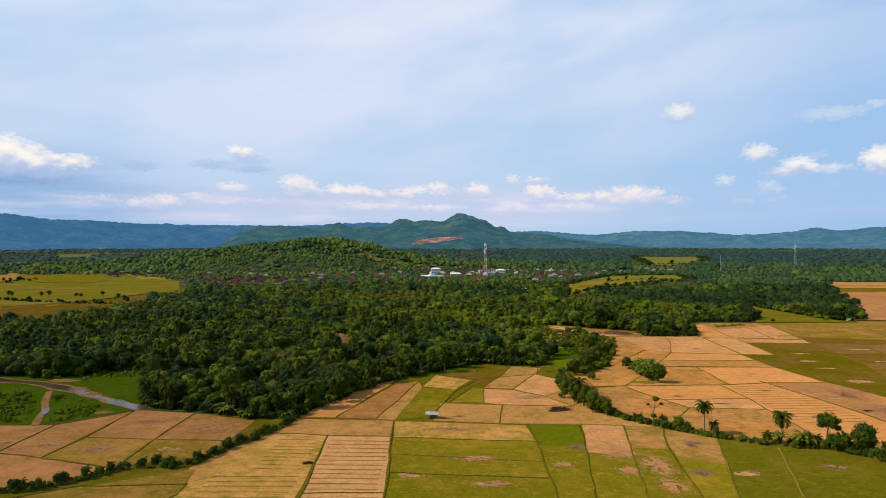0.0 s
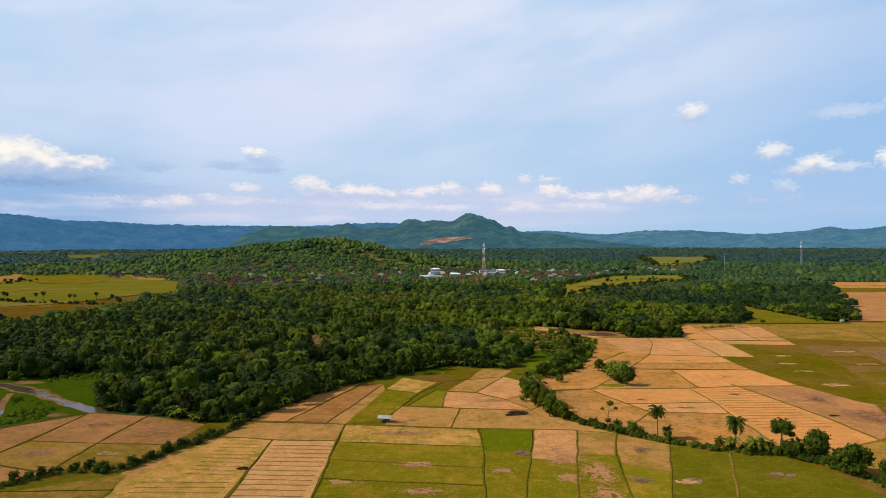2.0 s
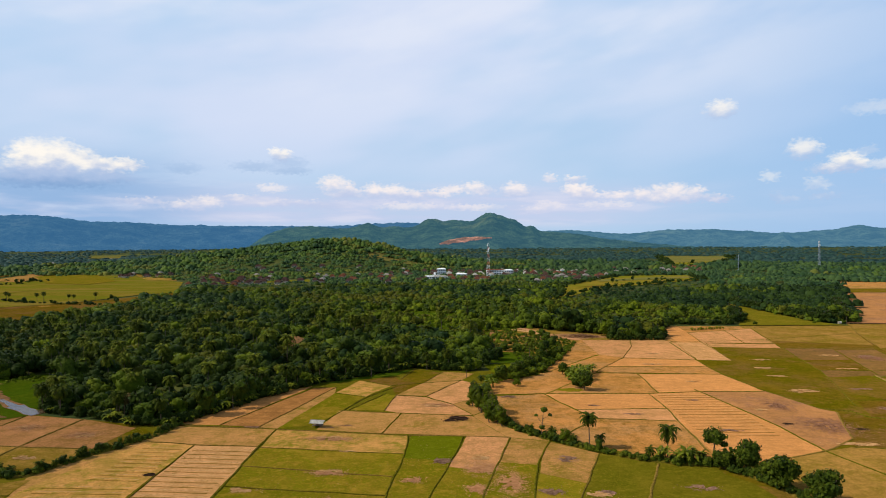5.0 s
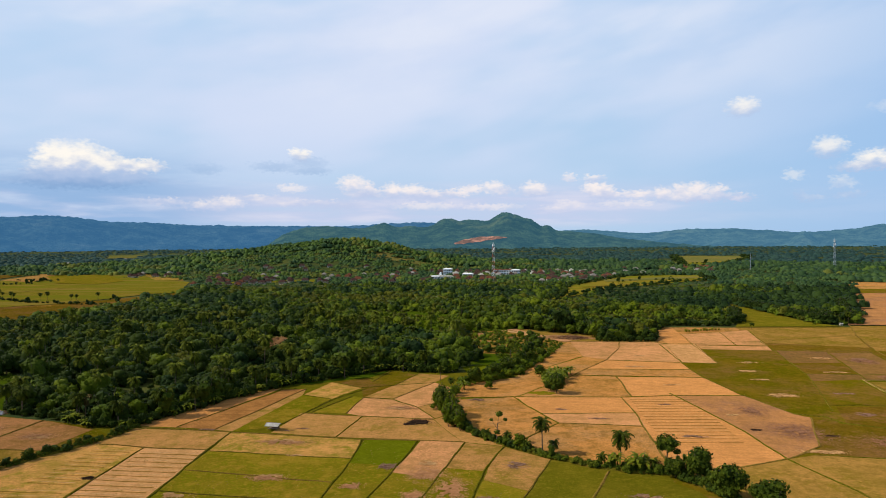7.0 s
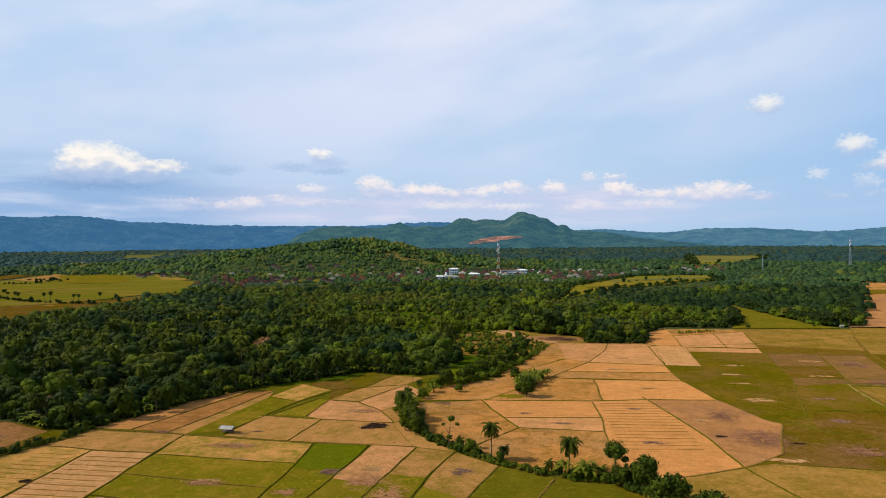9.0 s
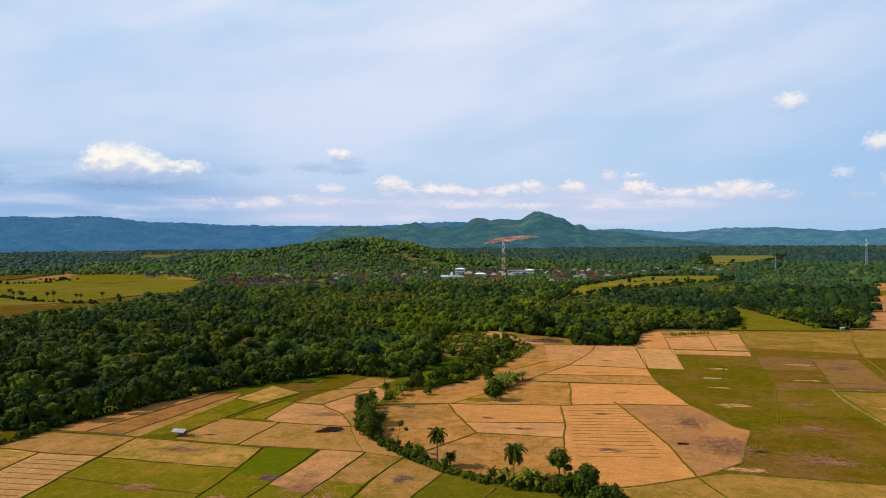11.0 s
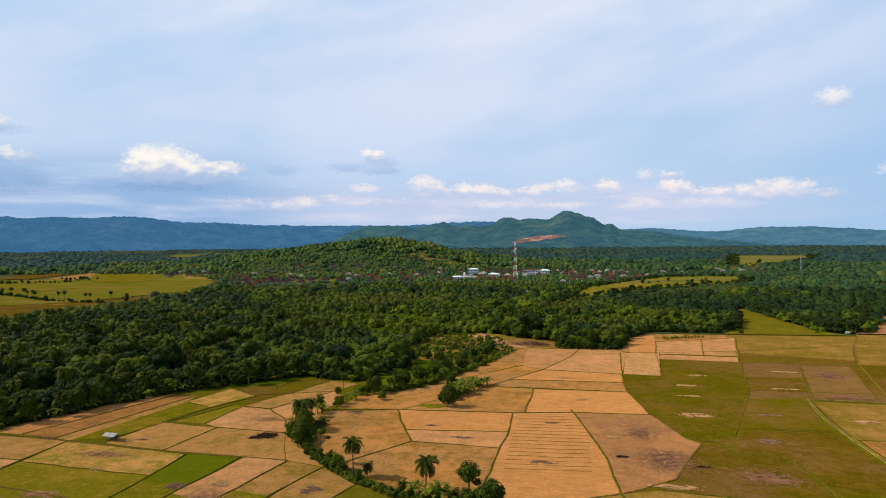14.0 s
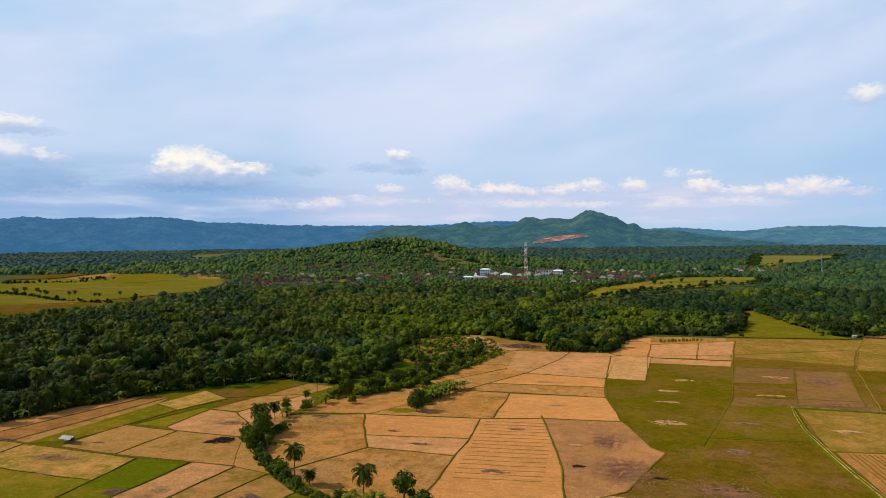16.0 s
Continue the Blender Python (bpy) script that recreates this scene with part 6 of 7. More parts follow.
def field_litter():
    for x, y, rx, ry in ((39, 221.5, 4.2, 3.2), (36, 219, 2.2, 1.6), (-33.7, 167, 1.8, 1.4), (139, 219, 2.2, 1.0), (158, 214, 2.4, 0.8)):
        patch("ash", x, y, rx * 0.75, ry * 0.75, "burnt_ground", "ground burnt black under straw ash", "burnt straw", 0.10)
        litter("ash", x, y, rx, ry, "burnt_patch", "black patch of burnt straw on the stubble", "burnt straw", 2.2)
    for x, y, rx, ry in ((68, 183, 3.4, 3.0), (62, 160, 3.0, 2.8), (36, 180, 3.6, 2.6), (2, 209.5, 2.6, 0.8), (5, 212, 2.2, 0.7), (-23, 209, 3.4, 1.0), (188, 269, 6.5, 1.8), (180, 239, 4.0, 3.0), (119, 211, 4.5, 1.6),
                         (120, 249, 3.0, 1.2), (96, 164, 3.8, 2.2), (74, 160, 2.6, 1.6), (84, 240, 2.4, 1.2), (95, 229, 4.0, 1.2), (231, 343, 5, 3), (56, 252, 4, 2.4)):
        litter("violet", x, y, rx, ry, "ash_patch", "grey patch of ash and rotting straw", "ash", 0.8)
    for x, y, rx, ry in ((177, 332, 5.0, 2.2), (169, 311, 5.0, 2.4), (168, 293, 4.8, 1.8), (165, 265, 6.5, 3.4), (215, 345, 6.5, 2.6), (205, 310, 6.5, 1.8), (215, 265, 5.0, 2.6), (149, 199, 8.0, 1.8), (138, 236, 3.4, 1.4),
                         (72, 159, 3.6, 2.0), (10, 187, 2.8, 1.2), (9, 171, 3.4, 1.6), (10, 152, 4.0, 1.6), (3, 199, 5.0, 2.6), (-8, 158, 4.0, 2.0),
                         (123, 319, 7.0, 2.2), (130, 281, 4.0, 1.5), (131, 348, 5.0, 2.0), (96, 164, 2.0, 1.2)):
        litter("litter", x, y, rx, ry, "straw_patch", "pale litter of threshed straw on the field", "straw", 0.8)
    for x, y, rx, ry in ((46, 175, 4.6, 4.6), (53, 165, 3.4, 7.0), (45, 161, 2.8, 3.0), (52, 151, 2.8, 4.6), (30, 166, 2.4, 2.0), (9, 170, 4.2, 2.2), (11, 152, 5.0, 2.0), (3, 198, 7.0, 2.4), (-70, 199, 5.5, 3.2), (-92, 178, 5.0, 3.2), (-91, 206, 5.0, 3.4), (31, 239, 5.5, 2.6)):
        litter("soil", x, y, rx, ry, "bare_patch", "bare pinkish soil where straw was threshed", "bare soil", 1.5, 1)
    for x, y, rx, ry in ((150, 218, 9.0, 12.0), (146, 242, 6.0, 7.0), (172, 208, 9.0, 6.0), (230, 338, 8.0, 12.0), (222, 300, 8.0, 5.0)):
        litter("stain", x, y, rx, ry, "damp_patch", "purplish-grey damp soil and rotting stubble", "bare soil", 0.55, 1)
    for x, y, rx, ry in ((-92, 206, 3.0, 2.4), (-92, 178, 3.6, 2.6), (-69, 198, 3.6, 2.2), (-73, 178, 3.8, 2.2), (-108, 182, 4.6, 2.4), (-120, 184, 4.0, 2.0), (30, 238, 4.0, 2.0), (46, 183, 3.2, 2.4)):
        litter("litter", x, y, rx, ry, "straw_patch", "pale ring of threshed straw on bare soil", "straw", 0.8)


def field_hut():
    """The farmers' shelter: a tin roof on posts over a raised platform."""
    hut = thing("field_hut", -3.4, 210.2, 0.05, "small open field hut with a weathered tin roof", "hut", turn=-8)
    hut.scale = (0.88, 0.88, 0.88)
    for k, (x, y) in enumerate(((-1.6, -1.0), (1.6, -1.0), (1.6, 1.0), (-1.6, 1.0))):
        bm = bmesh.new()
        rod(bm, (x, y, -0.2), (x, y, 1.75), 0.07)
        part("post", bm, M["wood"], hut)
    bm = bmesh.new()
    box(bm, -1.65, -1.05, 0.55, 1.65, 1.05, 0.65)
    part("platform", bm, M["wood"], hut)
    bm = bmesh.new()
    box(bm, -1.6, 0.95, 0.65, 1.6, 1.0, 1.45)
    part("back_panel", bm, M["wood"], hut, "grey plank back panel")
    for sign in (-1, 1):
        verts, faces = [], []
        for i in range(33):
            x = -2.5 + 5.0 * i / 32
            wave = 0.03 * math.cos(i * math.pi / 2)
            verts += [(x, 0, 2.35 + wave), (x, sign * 1.75, 1.6 + wave)]
        for i in range(32):
            faces.append((2 * i, 2 * i + 2, 2 * i + 3, 2 * i + 1))
        roof = from_arrays("roof_sheet", verts, faces, M["tin"], hut, "weathered corrugated tin roof sheet")
        roof.modifiers.new("thickness", "SOLIDIFY").thickness = 0.03
        if sign > 0:
            bm = bmesh.new()
            rod(bm, (-2.55, 0, 2.39), (2.55, 0, 2.39), 0.09)
            part("ridge_cap", bm, M["sheet"], roof)
    shelter = thing("field_shelter", 286.5, 474, 0, "small white tin-roofed shelter under the grove", "hut")
    shelter.scale = (0.55, 0.55, 0.55)
    bm = bmesh.new()
    box(bm, -1.8, -1.3, -0.2, 1.8, 1.3, 1.9)
    part("wall", bm, M["cream"], shelter)
    bm = bmesh.new()
    for sign in (-1, 1):
        a = [bm.verts.new(c) for c in ((-2.3, 0, 2.9), (2.3, 0, 2.9), (2.3, sign * 1.8, 1.8), (-2.3, sign * 1.8, 1.8))]
        bm.faces.new(a)
    roof = part("roof", bm, M["tin"], shelter)
    roof.modifiers.new("thickness", "SOLIDIFY").thickness = 0.08


def canal():
    """A concrete irrigation channel round the ploughed eastern field: two lips and a silted floor, on a grassy bank."""
    line = [(330, 287), (262, 289.5), (234, 291), (207, 293), (205, 280), (203, 263), (203, 252), (203, 240), (203.2, 227), (204, 212), (205.5, 110)]
    tagged(bund(*line, width=4.2, tall=0.42, material="bank", label="raised grassy bank of an irrigation channel", name="canal_bank"), "", "bank")

    def section(profile, material, name, label):
        verts = []
        for i, (x, y) in enumerate(line):
            a, b = line[max(0, i - 1)], line[min(len(line) - 1, i + 1)]
            d = math.dist(a, b)
            nx, ny = -(b[1] - a[1]) / d, (b[0] - a[0]) / d
            verts += [(x + nx * o, y + ny * o, z) for o, z in profile]
        n = len(profile)
        i = (np.arange(len(line) - 1)[:, None] * n + np.arange(n - 1)[None]).ravel()
        return tagged(from_arrays(name, verts, np.stack([i, i + n, i + n + 1, i + 1], -1), M[material]), label, "canal", kind="structure")

    section(((-0.50, 0.1), (-0.48, 0.55), (-0.34, 0.57), (-0.30, 0.16), (0.30, 0.16), (0.34, 0.57), (0.48, 0.55), (0.50, 0.1)), "channel", "canal_lining", "pale concrete lining of an irrigation channel")
    section(((-0.31, 0.20), (0.31, 0.20)), "earth", "canal_bed", "brown silt on the floor of an irrigation channel")


def ribbon(name, points, width, material, label, category, lift):
    """A flat winding strip with wavering edges: water or bare bank."""
    line = []
    for a, b in zip(points, points[1:]):
        n = max(1, int(math.dist(a, b) / 2.5))
        line += [(a[0] + (b[0] - a[0]) * k / n, a[1] + (b[1] - a[1]) * k / n) for k in range(n)]
    line.append(points[-1])
    verts = []
    for i, (x, y) in enumerate(line):
        a, b = line[max(0, i - 2)], line[min(len(line) - 1, i + 2)]
        d = math.dist(a, b) or 1
        nx, ny = -(b[1] - a[1]) / d, (b[0] - a[0]) / d
        for s in (-1, -0.5, 0, 0.5, 1):
            w = s * width * 0.5 * (1 + 0.5 * noise.noise(Vector((x * 0.12 + s * 4, y * 0.12, 6))))
            verts.append((x + nx * w, y + ny * w, float(height(x, y)) + lift))
    i = (np.arange(len(line) - 1)[:, None] * 5 + np.arange(4)[None]).ravel()
    return tagged(from_arrays(name, verts, np.stack([i, i + 5, i + 6, i + 1], -1), M[material], smooth=True), label, category, kind="structure")


def river():
    upper = [(-260, 300), (-215, 284), (-177, 268), (-158, 262), (-141, 252), (-134, 247)]
    lower = [(-134, 247), (-127, 241), (-121, 237), (-114, 231.5), (-107, 226.5), (-101, 222), (-99, 228)]
    hidden = [(-99, 228), (-96, 250), (-84, 290), (-70, 310), (-47, 325), (-48, 340), (-56, 362), (-64, 388), (-80, 420)]
    ribbon("river_bank", upper, 7, "earth", "bare brown earth bank of the river", "river bank", 0.115)
    ribbon("river_bank", lower, 5.5, "earth", "bare brown earth bank of the river", "river bank", 0.119)
    ribbon("river", upper, 4.6, "water", "shallow muddy brown river", "river", 0.16)
    ribbon("river", lower[:4], 2.6, "water", "narrow neck of the muddy river", "river", 0.164)
    ribbon("river", lower[3:], 5.0, "water", "open pool of the river reflecting the sky", "river", 0.168)
    ribbon("river_bed", hidden, 3.2, "earth", "bare sandy river bed under the trees", "river", 0.164)
    ribbon("river_bank", [(-146, 248), (-137, 230), (-130, 219), (-128, 212), (-123, 202)], 2.2, "earth", "sandy brown side channel of the river", "river bank", 0.123)
    ribbon("river", [(-132, 223), (-130, 219), (-128.5, 214)], 1.8, "water", "small pool in the sandy side channel", "river", 0.17)
    for x, y, rx, ry in ((-152, 267, 6, 2.6), (-138, 253, 3.4, 1.8), (-127, 243, 3.2, 1.4), (-110, 217, 3.2, 1.6)):
        patch("earth", x, y, rx, ry, "bare_bank", "bare brown sandbank beside the river", "river bank", 0.5)
    rng = np.random.default_rng(19)
    herbs = [crown_arrays(rng, 1.0, 0.9, 1, 26, 0.3, False) for _ in range(4)]
    rows = []
    for k in range(5200):
        x, y = rng.uniform(-185, -105), rng.uniform(200, 292)
        if any(inside(f, x, y) for f in ([(-141, 241), (-121, 233), (-113, 222), (-113, 211), (-121, 205), (-131, 226)], [(-185, 262), (-152, 247), (-135, 222), (-128, 205), (-150, 204), (-190, 230)], [(-145, 268), (-150, 280), (-128, 291), (-118, 280)])) and noise.noise(Vector((x * 0.12, y * 0.12, 4))) > -0.22:
            rows.append((x, y, -0.1, rng.uniform(0.25, 0.65) * (2.4 if k % 9 == 0 else 1), rng.uniform(0, 6), k))
    spread("riverside_scrub", herbs, rows, M["leaf_light"], "low green weeds and bushes on the river meadow", "scrub")
    brush = [crown_arrays(rng, 1.0, 1.0, 3, 46, 0.24, False) for _ in range(4)]
    for material, count, label in (("leaf_hedge", 130, "dark bushes crowding the scrub clearing"), ("leaf_light", 560, "yellow-green bushes in the scrub clearing")):
        rows = []
        while len(rows) < count:
            x, y = rng.uniform(38, 114), rng.uniform(325, 448)
            if inside([(46, 352), (68, 326), (86, 356), (96, 390), (80, 448), (36, 434)], x, y) and noise.noise(Vector((x * 0.06, y * 0.06, 7))) > -0.22:
                rows.append((x, y, -0.1, rng.uniform(0.6, 1.9) * (0.7 if y > 380 else 1.0), rng.uniform(0, 6), len(rows)))
        spread("clearing_scrub", brush, rows, M[material], label, "scrub")
    trees = [crown_arrays(rng, 1.0, 1.5, 6, 240, 0.13) for _ in range(3)]
    spread("woodland", trees, [(x, y, -0.8, z, turn, i) for i, (x, y, turn, z) in enumerate(line_places([(-235, 298), (-183, 277), (-173, 279), (-160, 283), (-149, 281)], 3.4, 2.4, rng, 4.4, 6.6))], M["leaf_dark"], "dark trees leaning over the river bank", "woodland")
    patch("earth", -60, 384, 8, 7, "bare_bank", "bare red-brown earth bank above the river", "river bank", 2.6)
    patch("earth", -56, 368, 5, 4, "bare_bank", "bare red-brown earth bank above the river", "river bank", 0.8)
    patch("earth", 98, 409, 19, 9, "cleared_earth", "cleared red-brown earth with felled brushwood", "bare earth", 0.9)
    ribbon("dirt_track", [(66, 438), (73, 430), (82, 418), (94, 413.5), (104, 408)], 3.6, "litter", "pale dirt track through the scrub", "track", 0.30)
    ribbon("dirt_track", [(70, 445), (79, 430), (87, 415), (95, 402), (102, 393)], 5.0, "soil", "bare tan track along the clearing", "track", 0.34)
    for x, y, rx, ry in ((54, 421, 6, 4), (37, 426, 4, 3), (58, 388, 4, 3), (27, 533, 6, 5), (5, 515, 6, 4), (84, 398, 5, 3), (72, 405, 4, 3)):
        patch("earth", x, y, rx, ry, "cleared_earth", "cleared red-brown earth in the scrub", "bare earth", 0.5)
    rng = np.random.default_rng(8)
    bm = bmesh.new()
    for k in range(260):
        a, r = rng.uniform(0, math.tau), 5.0 * math.sqrt(rng.uniform(0, 1))
        c = Vector((r * math.cos(a) * 2.0, r * math.sin(a), 2.2 * (1 - r / 5.6) * rng.uniform(0.2, 1)))
        d = Vector((rng.uniform(-1, 1), rng.uniform(-1, 1), rng.uniform(-0.25, 0.45))) * 1.5
        rod(bm, c - d, c + d, 0.14, 0.05, 4)
    pile = part("brush_pile", bm, M["brush"])
    pile.matrix_basis = pose(104, 405, 0.3)
    tagged(pile, "tangled pile of felled brown brushwood on cleared earth", "brush pile", kind="stuff")
    patch("grass", 80, 264, 5, 3.0, "grass_patch", "green grass patch under a lone tree", "grass", 0.2)


def paddy_weeds():
    """Stubble clumps and weeds standing in the central paddies."""
    rng = np.random.default_rng(41)
    for material, count, label in (("tuft", 9000, "green weed tufts over the paddies"), ("litter", 5000, "short pale stubble clumps over the paddies")):
        verts, faces = [], []
        for k in range(count):
            x, y = rng.uniform(-60, 100), rng.uniform(112, 232)
            if x > 55 + (200 - y) * 0.6 or noise.noise(Vector((x * 0.07, y * 0.07, 1 if material == "tuft" else 9))) < -0.1:
                continue
            h = rng.uniform(0.05, 0.12)
            a = rng.uniform(0, math.tau)
            c, q = math.cos(a) * h, math.sin(a) * h
            b = len(verts)
            verts.extend(((x - c, y - q, 0.02), (x + c, y + q, 0.02), (x + c * 1.2 - q * 0.4, y + q + c * 0.4, 0.10 + h * 0.3), (x - c - q * 0.4, y - q * 1.2 + c * 0.4, 0.10 + h * 0.25)))
            faces.append((b, b + 1, b + 2, b + 3))
        tagged(from_arrays("paddy_weeds", verts, faces, M[material]), label, "grass", kind="stuff")


def grass_tufts():
    """Tufts of grass and weeds along the bunds and over the greener paddies."""
    rng = np.random.default_rng(77)
    verts, faces = [], []
    for x, y, z, s in TUFTS:
        for k in range(2):
            a = rng.uniform(0, math.tau)
            c, q = math.cos(a) * s, math.sin(a) * s
            b = len(verts)
            verts.extend(((x - c, y - q, z), (x + c, y + q, z), (x + c * 1.3, y + q * 1.1, z + s * 0.9), (x - c * 1.2, y - q * 1.3, z + s * 0.8)))
            faces.append((b, b + 1, b + 2, b + 3))
    tagged(from_arrays("grass_tufts", verts, faces, M["tuft"]), "grass and weed tufts along the paddy bunds", "grass", kind="stuff")


field_litter(), field_hut(), canal(), river()
paddy_weeds(), grass_tufts()


# ---------------------------------------------------------------- village
def house(x, y, turn, w, d, roof, label=""):
    """A village house: walls, hipped tile roof with eaves, door and windows."""
    z = float(height(x, y))
    words = {"tile": "village house with a red clay tile roof", "tile_old": "village house with an old brown tile roof", "white": "village building with white walls and pale roof", "cream": "village house with a pale sheet roof"}
    ob = thing("house", x, y, z, label or words[roof], "house", "village houses", turn=turn)
    bm = bmesh.new()
    box(bm, -w / 2, -d / 2, -1.0, w / 2, d / 2, 2.9)
    part("wall", bm, M["white" if roof == "white" else "cream"], ob)
    bm = bmesh.new()
    e, r = 0.9, (2.4 if roof in ("white", "cream") else 3.0)
    low = [bm.verts.new(c) for c in ((-w / 2 - e, -d / 2 - e, 2.9), (w / 2 + e, -d / 2 - e, 2.9), (w / 2 + e, d / 2 + e, 2.9), (-w / 2 - e, d / 2 + e, 2.9))]
    top = [bm.verts.new(c) for c in ((-w / 2 + d * 0.28, 0, 2.9 + r), (w / 2 - d * 0.28, 0, 2.9 + r))]
    for f in ((low[0], low[1], top[1], top[0]), (low[1], low[2], top[1]), (low[2], low[3], top[0], top[1]), (low[3], low[0], top[0]), (low[3], low[2], low[1], low[0])):
        bm.faces.new(f)
    part("roof", bm, M[{"white": "tin", "cream": "sheet"}.get(roof, roof)], ob)
    for k in range(2):
        bm = bmesh.new()
        cx = -w / 4 + k * w / 2
        box(bm, cx - 0.7, -d / 2 - 0.06, 1.0, cx + 0.7, -d / 2 + 0.02, 2.3)
        part("window", bm, M["glass"], ob)
    bm = bmesh.new()
    box(bm, -0.5, -d / 2 - 0.06, 0, 0.5, -d / 2 + 0.02, 2.1)
    part("door", bm, M["wood"], ob)
    return ob


def block(x, y, turn, w, d, floors, label, roof="white", bays=5):
    """A larger public building with storeys of windows and a flat parapet roof."""
    ob = thing("public_building", x, y, float(height(x, y)), label, "building", "public buildings", turn=turn)
    h = 3.6 * floors
    bm = bmesh.new()
    box(bm, -w / 2, -d / 2, -1, w / 2, d / 2, h)
    part("wall", bm, M["white"], ob)
    bm = bmesh.new()
    low = [bm.verts.new((a * (w / 2 + 0.8), b * (d / 2 + 0.8), h)) for a, b in ((-1, -1), (1, -1), (1, 1), (-1, 1))]
    top = [bm.verts.new((a * (w / 2 - d * 0.35), 0, h + d * 0.16)) for a in (-1, 1)]
    for f in ((low[0], low[1], top[1], top[0]), (low[1], low[2], top[1]), (low[2], low[3], top[0], top[1]), (low[3], low[0], top[0]), (low[3], low[2], low[1], low[0])):
        bm.faces.new(f)
    part("roof", bm, M[roof], ob)
    for s in range(floors):
        for k in range(bays):
            bm = bmesh.new()
            cx = -w / 2 + (k + 0.5) * w / bays
            box(bm, cx - w / bays * 0.3, -d / 2 - 0.08, 3.6 * s + 1.0, cx + w / bays * 0.3, -d / 2 + 0.02, 3.6 * s + 2.6)
            pane = part("window", bm, M["glass"], ob)
            bm = bmesh.new()
            box(bm, cx - w / bays * 0.34, -d / 2 - 0.22, 3.6 * s + 0.88, cx + w / bays * 0.34, -d / 2 - 0.003, 3.6 * s + 0.99)
            part("window_sill", bm, M["concrete"], pane)
    return ob


def mosque():
    ob = thing("mosque", -18, 948, float(height(-18, 948)), "small white village mosque with a pale dome", "mosque")
    ob.scale = (0.6, 0.6, 0.75)
    bm = bmesh.new()
    box(bm, -5, -5, -1, 5, 5, 5.5)
    part("hall", bm, M["white"], ob)
    bm = bmesh.new()
    rod(bm, (0, 0, 5.5), (0, 0, 7.4), 2.4, 2.3, 14)
    part("drum", bm, M["white"], ob)
    bm = bmesh.new()
    bmesh.ops.create_uvsphere(bm, u_segments=16, v_segments=10, radius=2.6, matrix=Matrix.Translation((0, 0, 8.0)) @ Matrix.Diagonal((1, 1, 1.15, 1)))
    part("dome", bm, M["white"], ob, "pale onion dome", True)
    bm = bmesh.new()
    rod(bm, (0, 0, 10.8), (0, 0, 12.6), 0.14, 0.05)
    part("finial", bm, M["grey_steel"], ob)


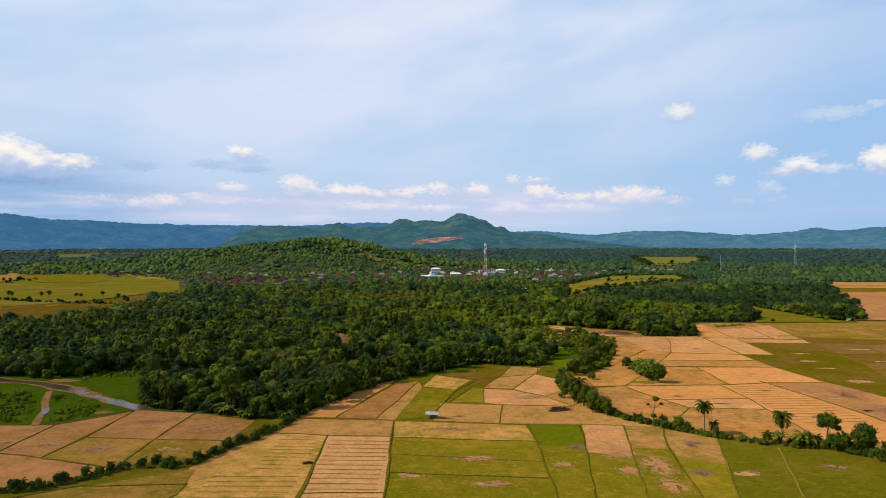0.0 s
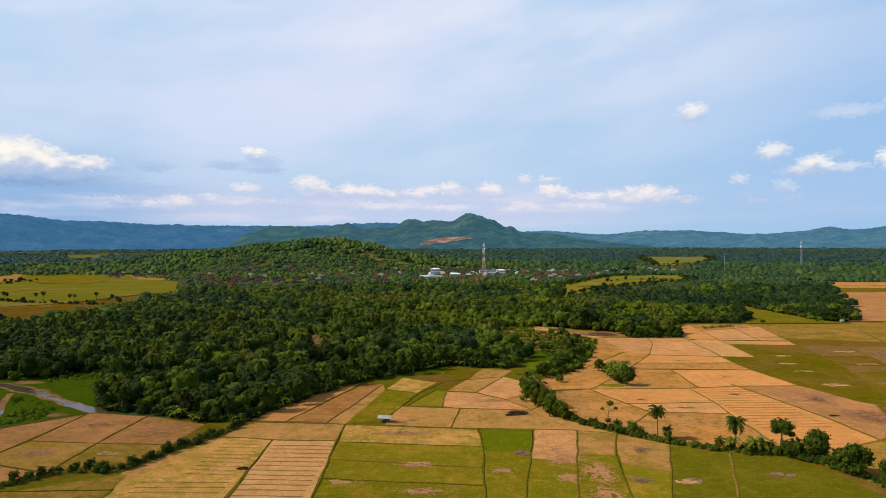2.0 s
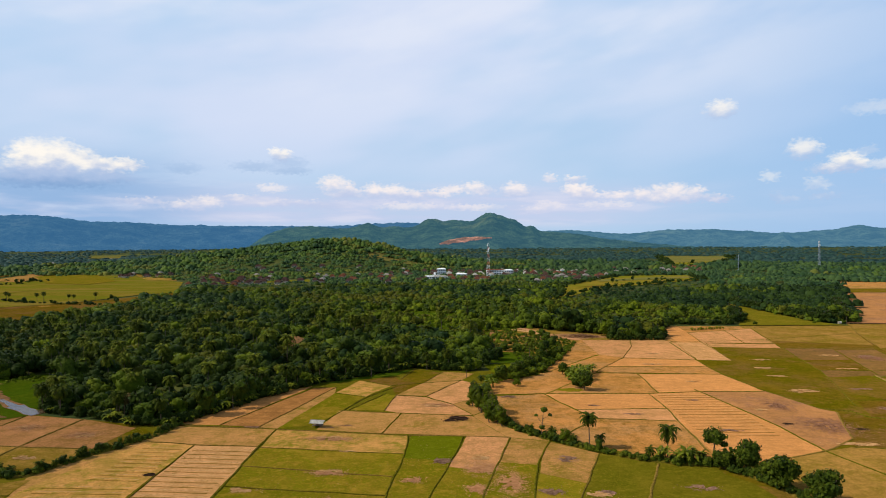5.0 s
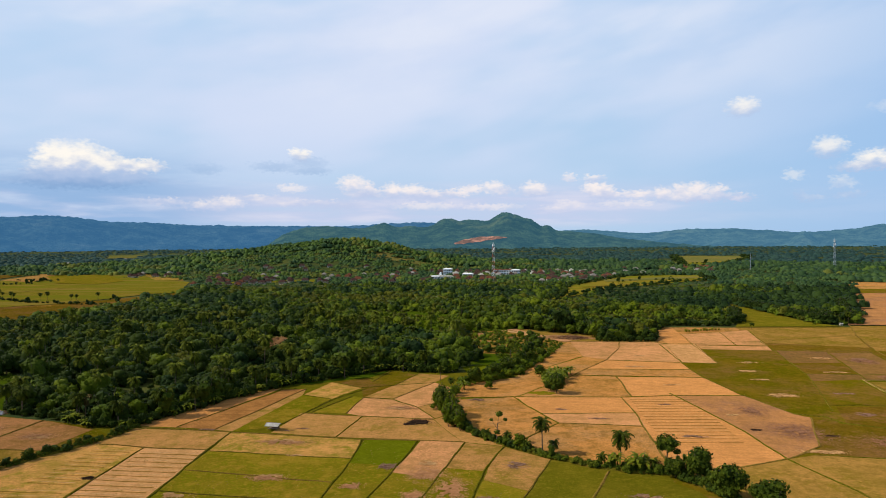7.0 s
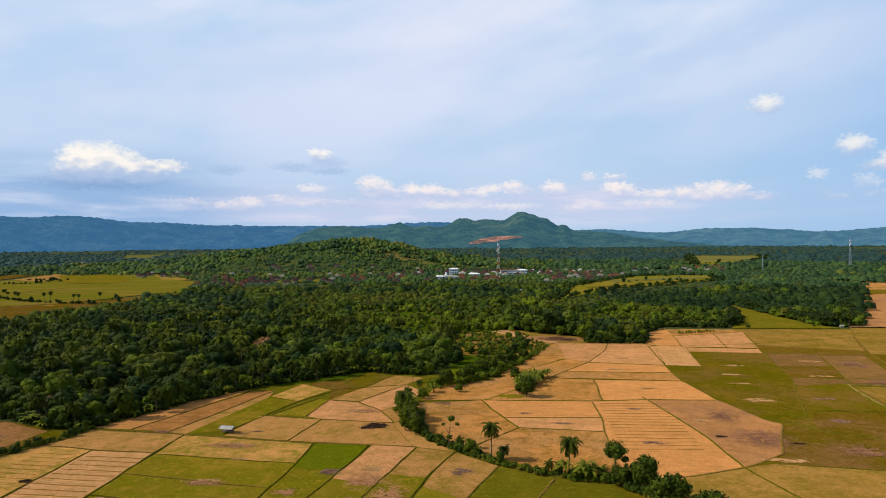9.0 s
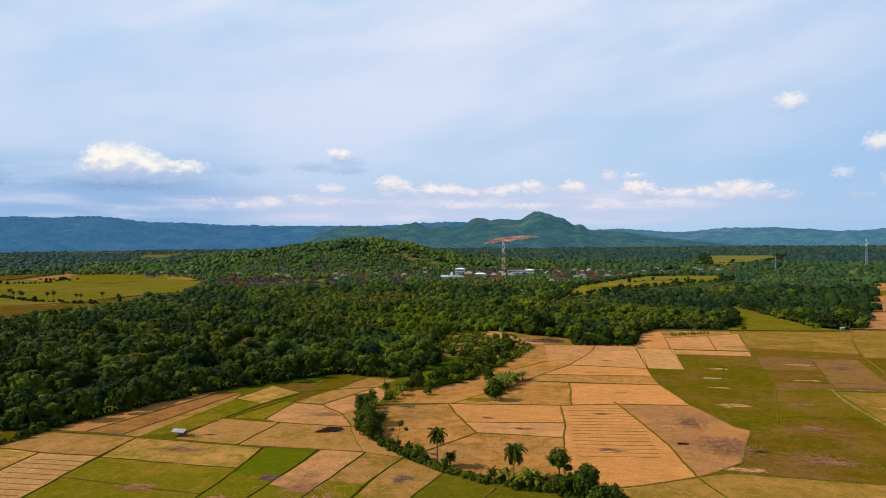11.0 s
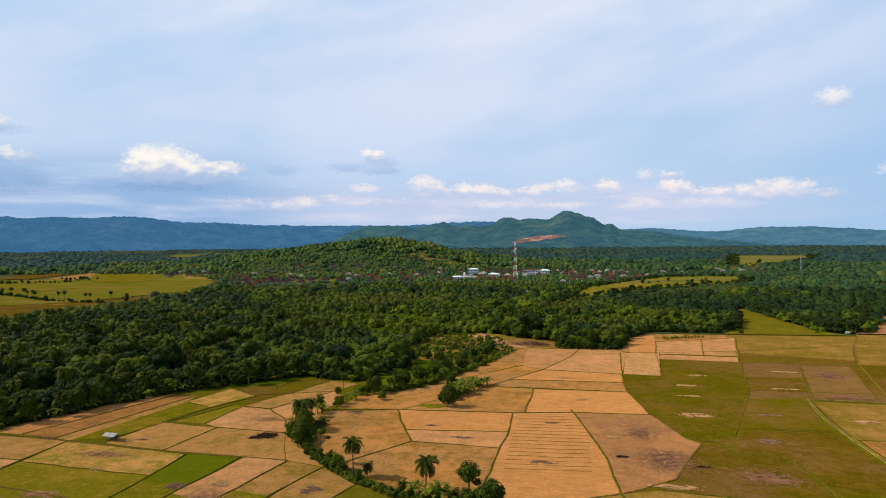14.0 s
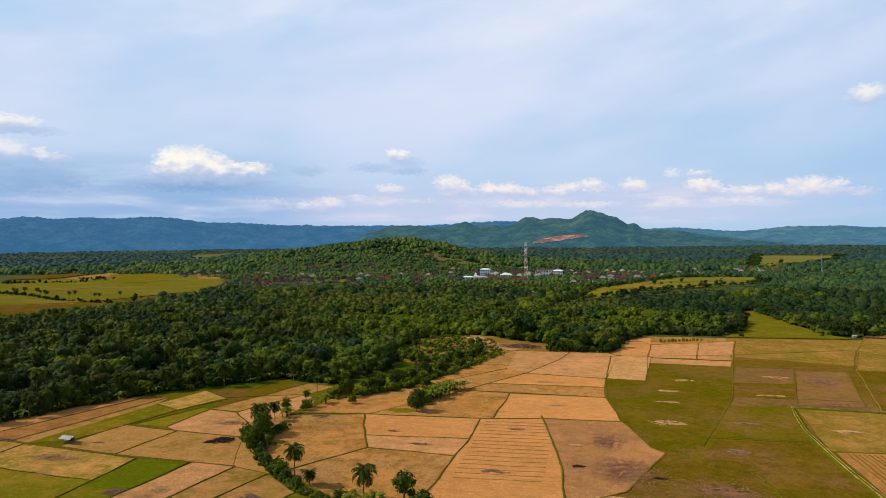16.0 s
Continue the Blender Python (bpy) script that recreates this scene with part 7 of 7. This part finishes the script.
def lattice_tower(x, y, tall, base, top, colours, label, antennas=True, thick=0.14):
    """A four-legged lattice telecom mast in painted sections, with panels and dishes."""
    ob = thing("telecom_tower", x, y, float(height(x, y)), label, "tower", "telecom towers")
    n = 10
    for s in range(n):
        z0, z1 = tall * s / n, tall * (s + 1) / n
        w0, w1 = base + (top - base) * (s / n) ** 0.8, base + (top - base) * ((s + 1) / n) ** 0.8
        bm = bmesh.new()
        c0 = [(a * w0 / 2, b * w0 / 2, z0) for a, b in ((-1, -1), (1, -1), (1, 1), (-1, 1))]
        c1 = [(a * w1 / 2, b * w1 / 2, z1) for a, b in ((-1, -1), (1, -1), (1, 1), (-1, 1))]
        r = thick
        for k in range(4):
            m = (k + 1) % 4
            rod(bm, c0[k], c1[k], r, r, 4), rod(bm, c0[k], c1[m], r * 0.6, r * 0.6, 4), rod(bm, c0[m], c1[k], r * 0.6, r * 0.6, 4), rod(bm, c1[k], c1[m], r * 0.6, r * 0.6, 4)
        part("lattice_section", bm, M[colours[s % len(colours)]], ob)
    bm = bmesh.new()
    rod(bm, (0, 0, tall), (0, 0, tall + 4), 0.10, 0.05)
    part("lightning_rod", bm, M["grey_steel"], ob)
    if antennas:
        for k in range(6):
            bm = bmesh.new()
            a = k * math.tau / 6
            z = tall - 3 - 5 * (k % 2)
            vs = box(bm, -0.18, -0.3, z - 1.2, 0.18, 0.3, z + 1.2)
            bmesh.ops.transform(bm, matrix=Matrix.Rotation(a, 4, "Z") @ Matrix.Translation((top / 2 + 0.6, 0, 0)), verts=vs)
            panel = part("panel_antenna", bm, M["white_steel"], ob)
            bm = bmesh.new()
            rod(bm, (math.cos(a) * top * 0.45, math.sin(a) * top * 0.45, z), (math.cos(a) * (top / 2 + 0.45), math.sin(a) * (top / 2 + 0.45), z), 0.06)
            part("bracket", bm, M["grey_steel"], panel)
        for k in range(3):
            bm = bmesh.new()
            a = 3.6 + k * 1.5
            rod(bm, (math.cos(a) * 1.4, math.sin(a) * 1.4, tall * 0.78 + k * 2), (math.cos(a) * 1.9, math.sin(a) * 1.9, tall * 0.78 + k * 2), 0.9, 0.8, 14)
            part("dish_antenna", bm, M["white_steel"], ob)
    return ob


def village():
    for x, y, turn, w, d, roof in HOUSES:
        house(x, y, turn, w, d, roof)
    block(-11, 985, 4, 13, 9, 3, "white three-storey public building with a pale roof", "white", 5)
    block(-9, 926, 0, 20, 8, 1, "long low white school building", "tin", 6)
    block(-24, 925, 4, 13, 7, 1, "low white hall with a pale roof", "white", 4)
    block(18, 990, -4, 15, 9, 1, "white hall with a pale sheet roof", "white", 4)
    block(88, 1030, 3, 13, 9, 2, "white two-storey shop building", "white", 4)
    block(70, 1036, 3, 30, 8, 2, "long pale shop row with a red roof", "tile", 8)
    house(84, 690, 10, 8, 5, "white", "small white building among the trees")
    mosque()
    lattice_tower(56, 893, 49, 5.2, 1.7, ("red_steel", "white_steel"), "tall red and white lattice telecom tower")
    lattice_tower(613, 1168, 50, 3.6, 1.2, ("grey_steel",), "grey and white lattice telecom tower on the plain", True, 0.12)
    lattice_tower(455, 1100, 27, 1.3, 0.7, ("grey_steel",), "slim white telecom mast among the trees", False, 0.09)


village()
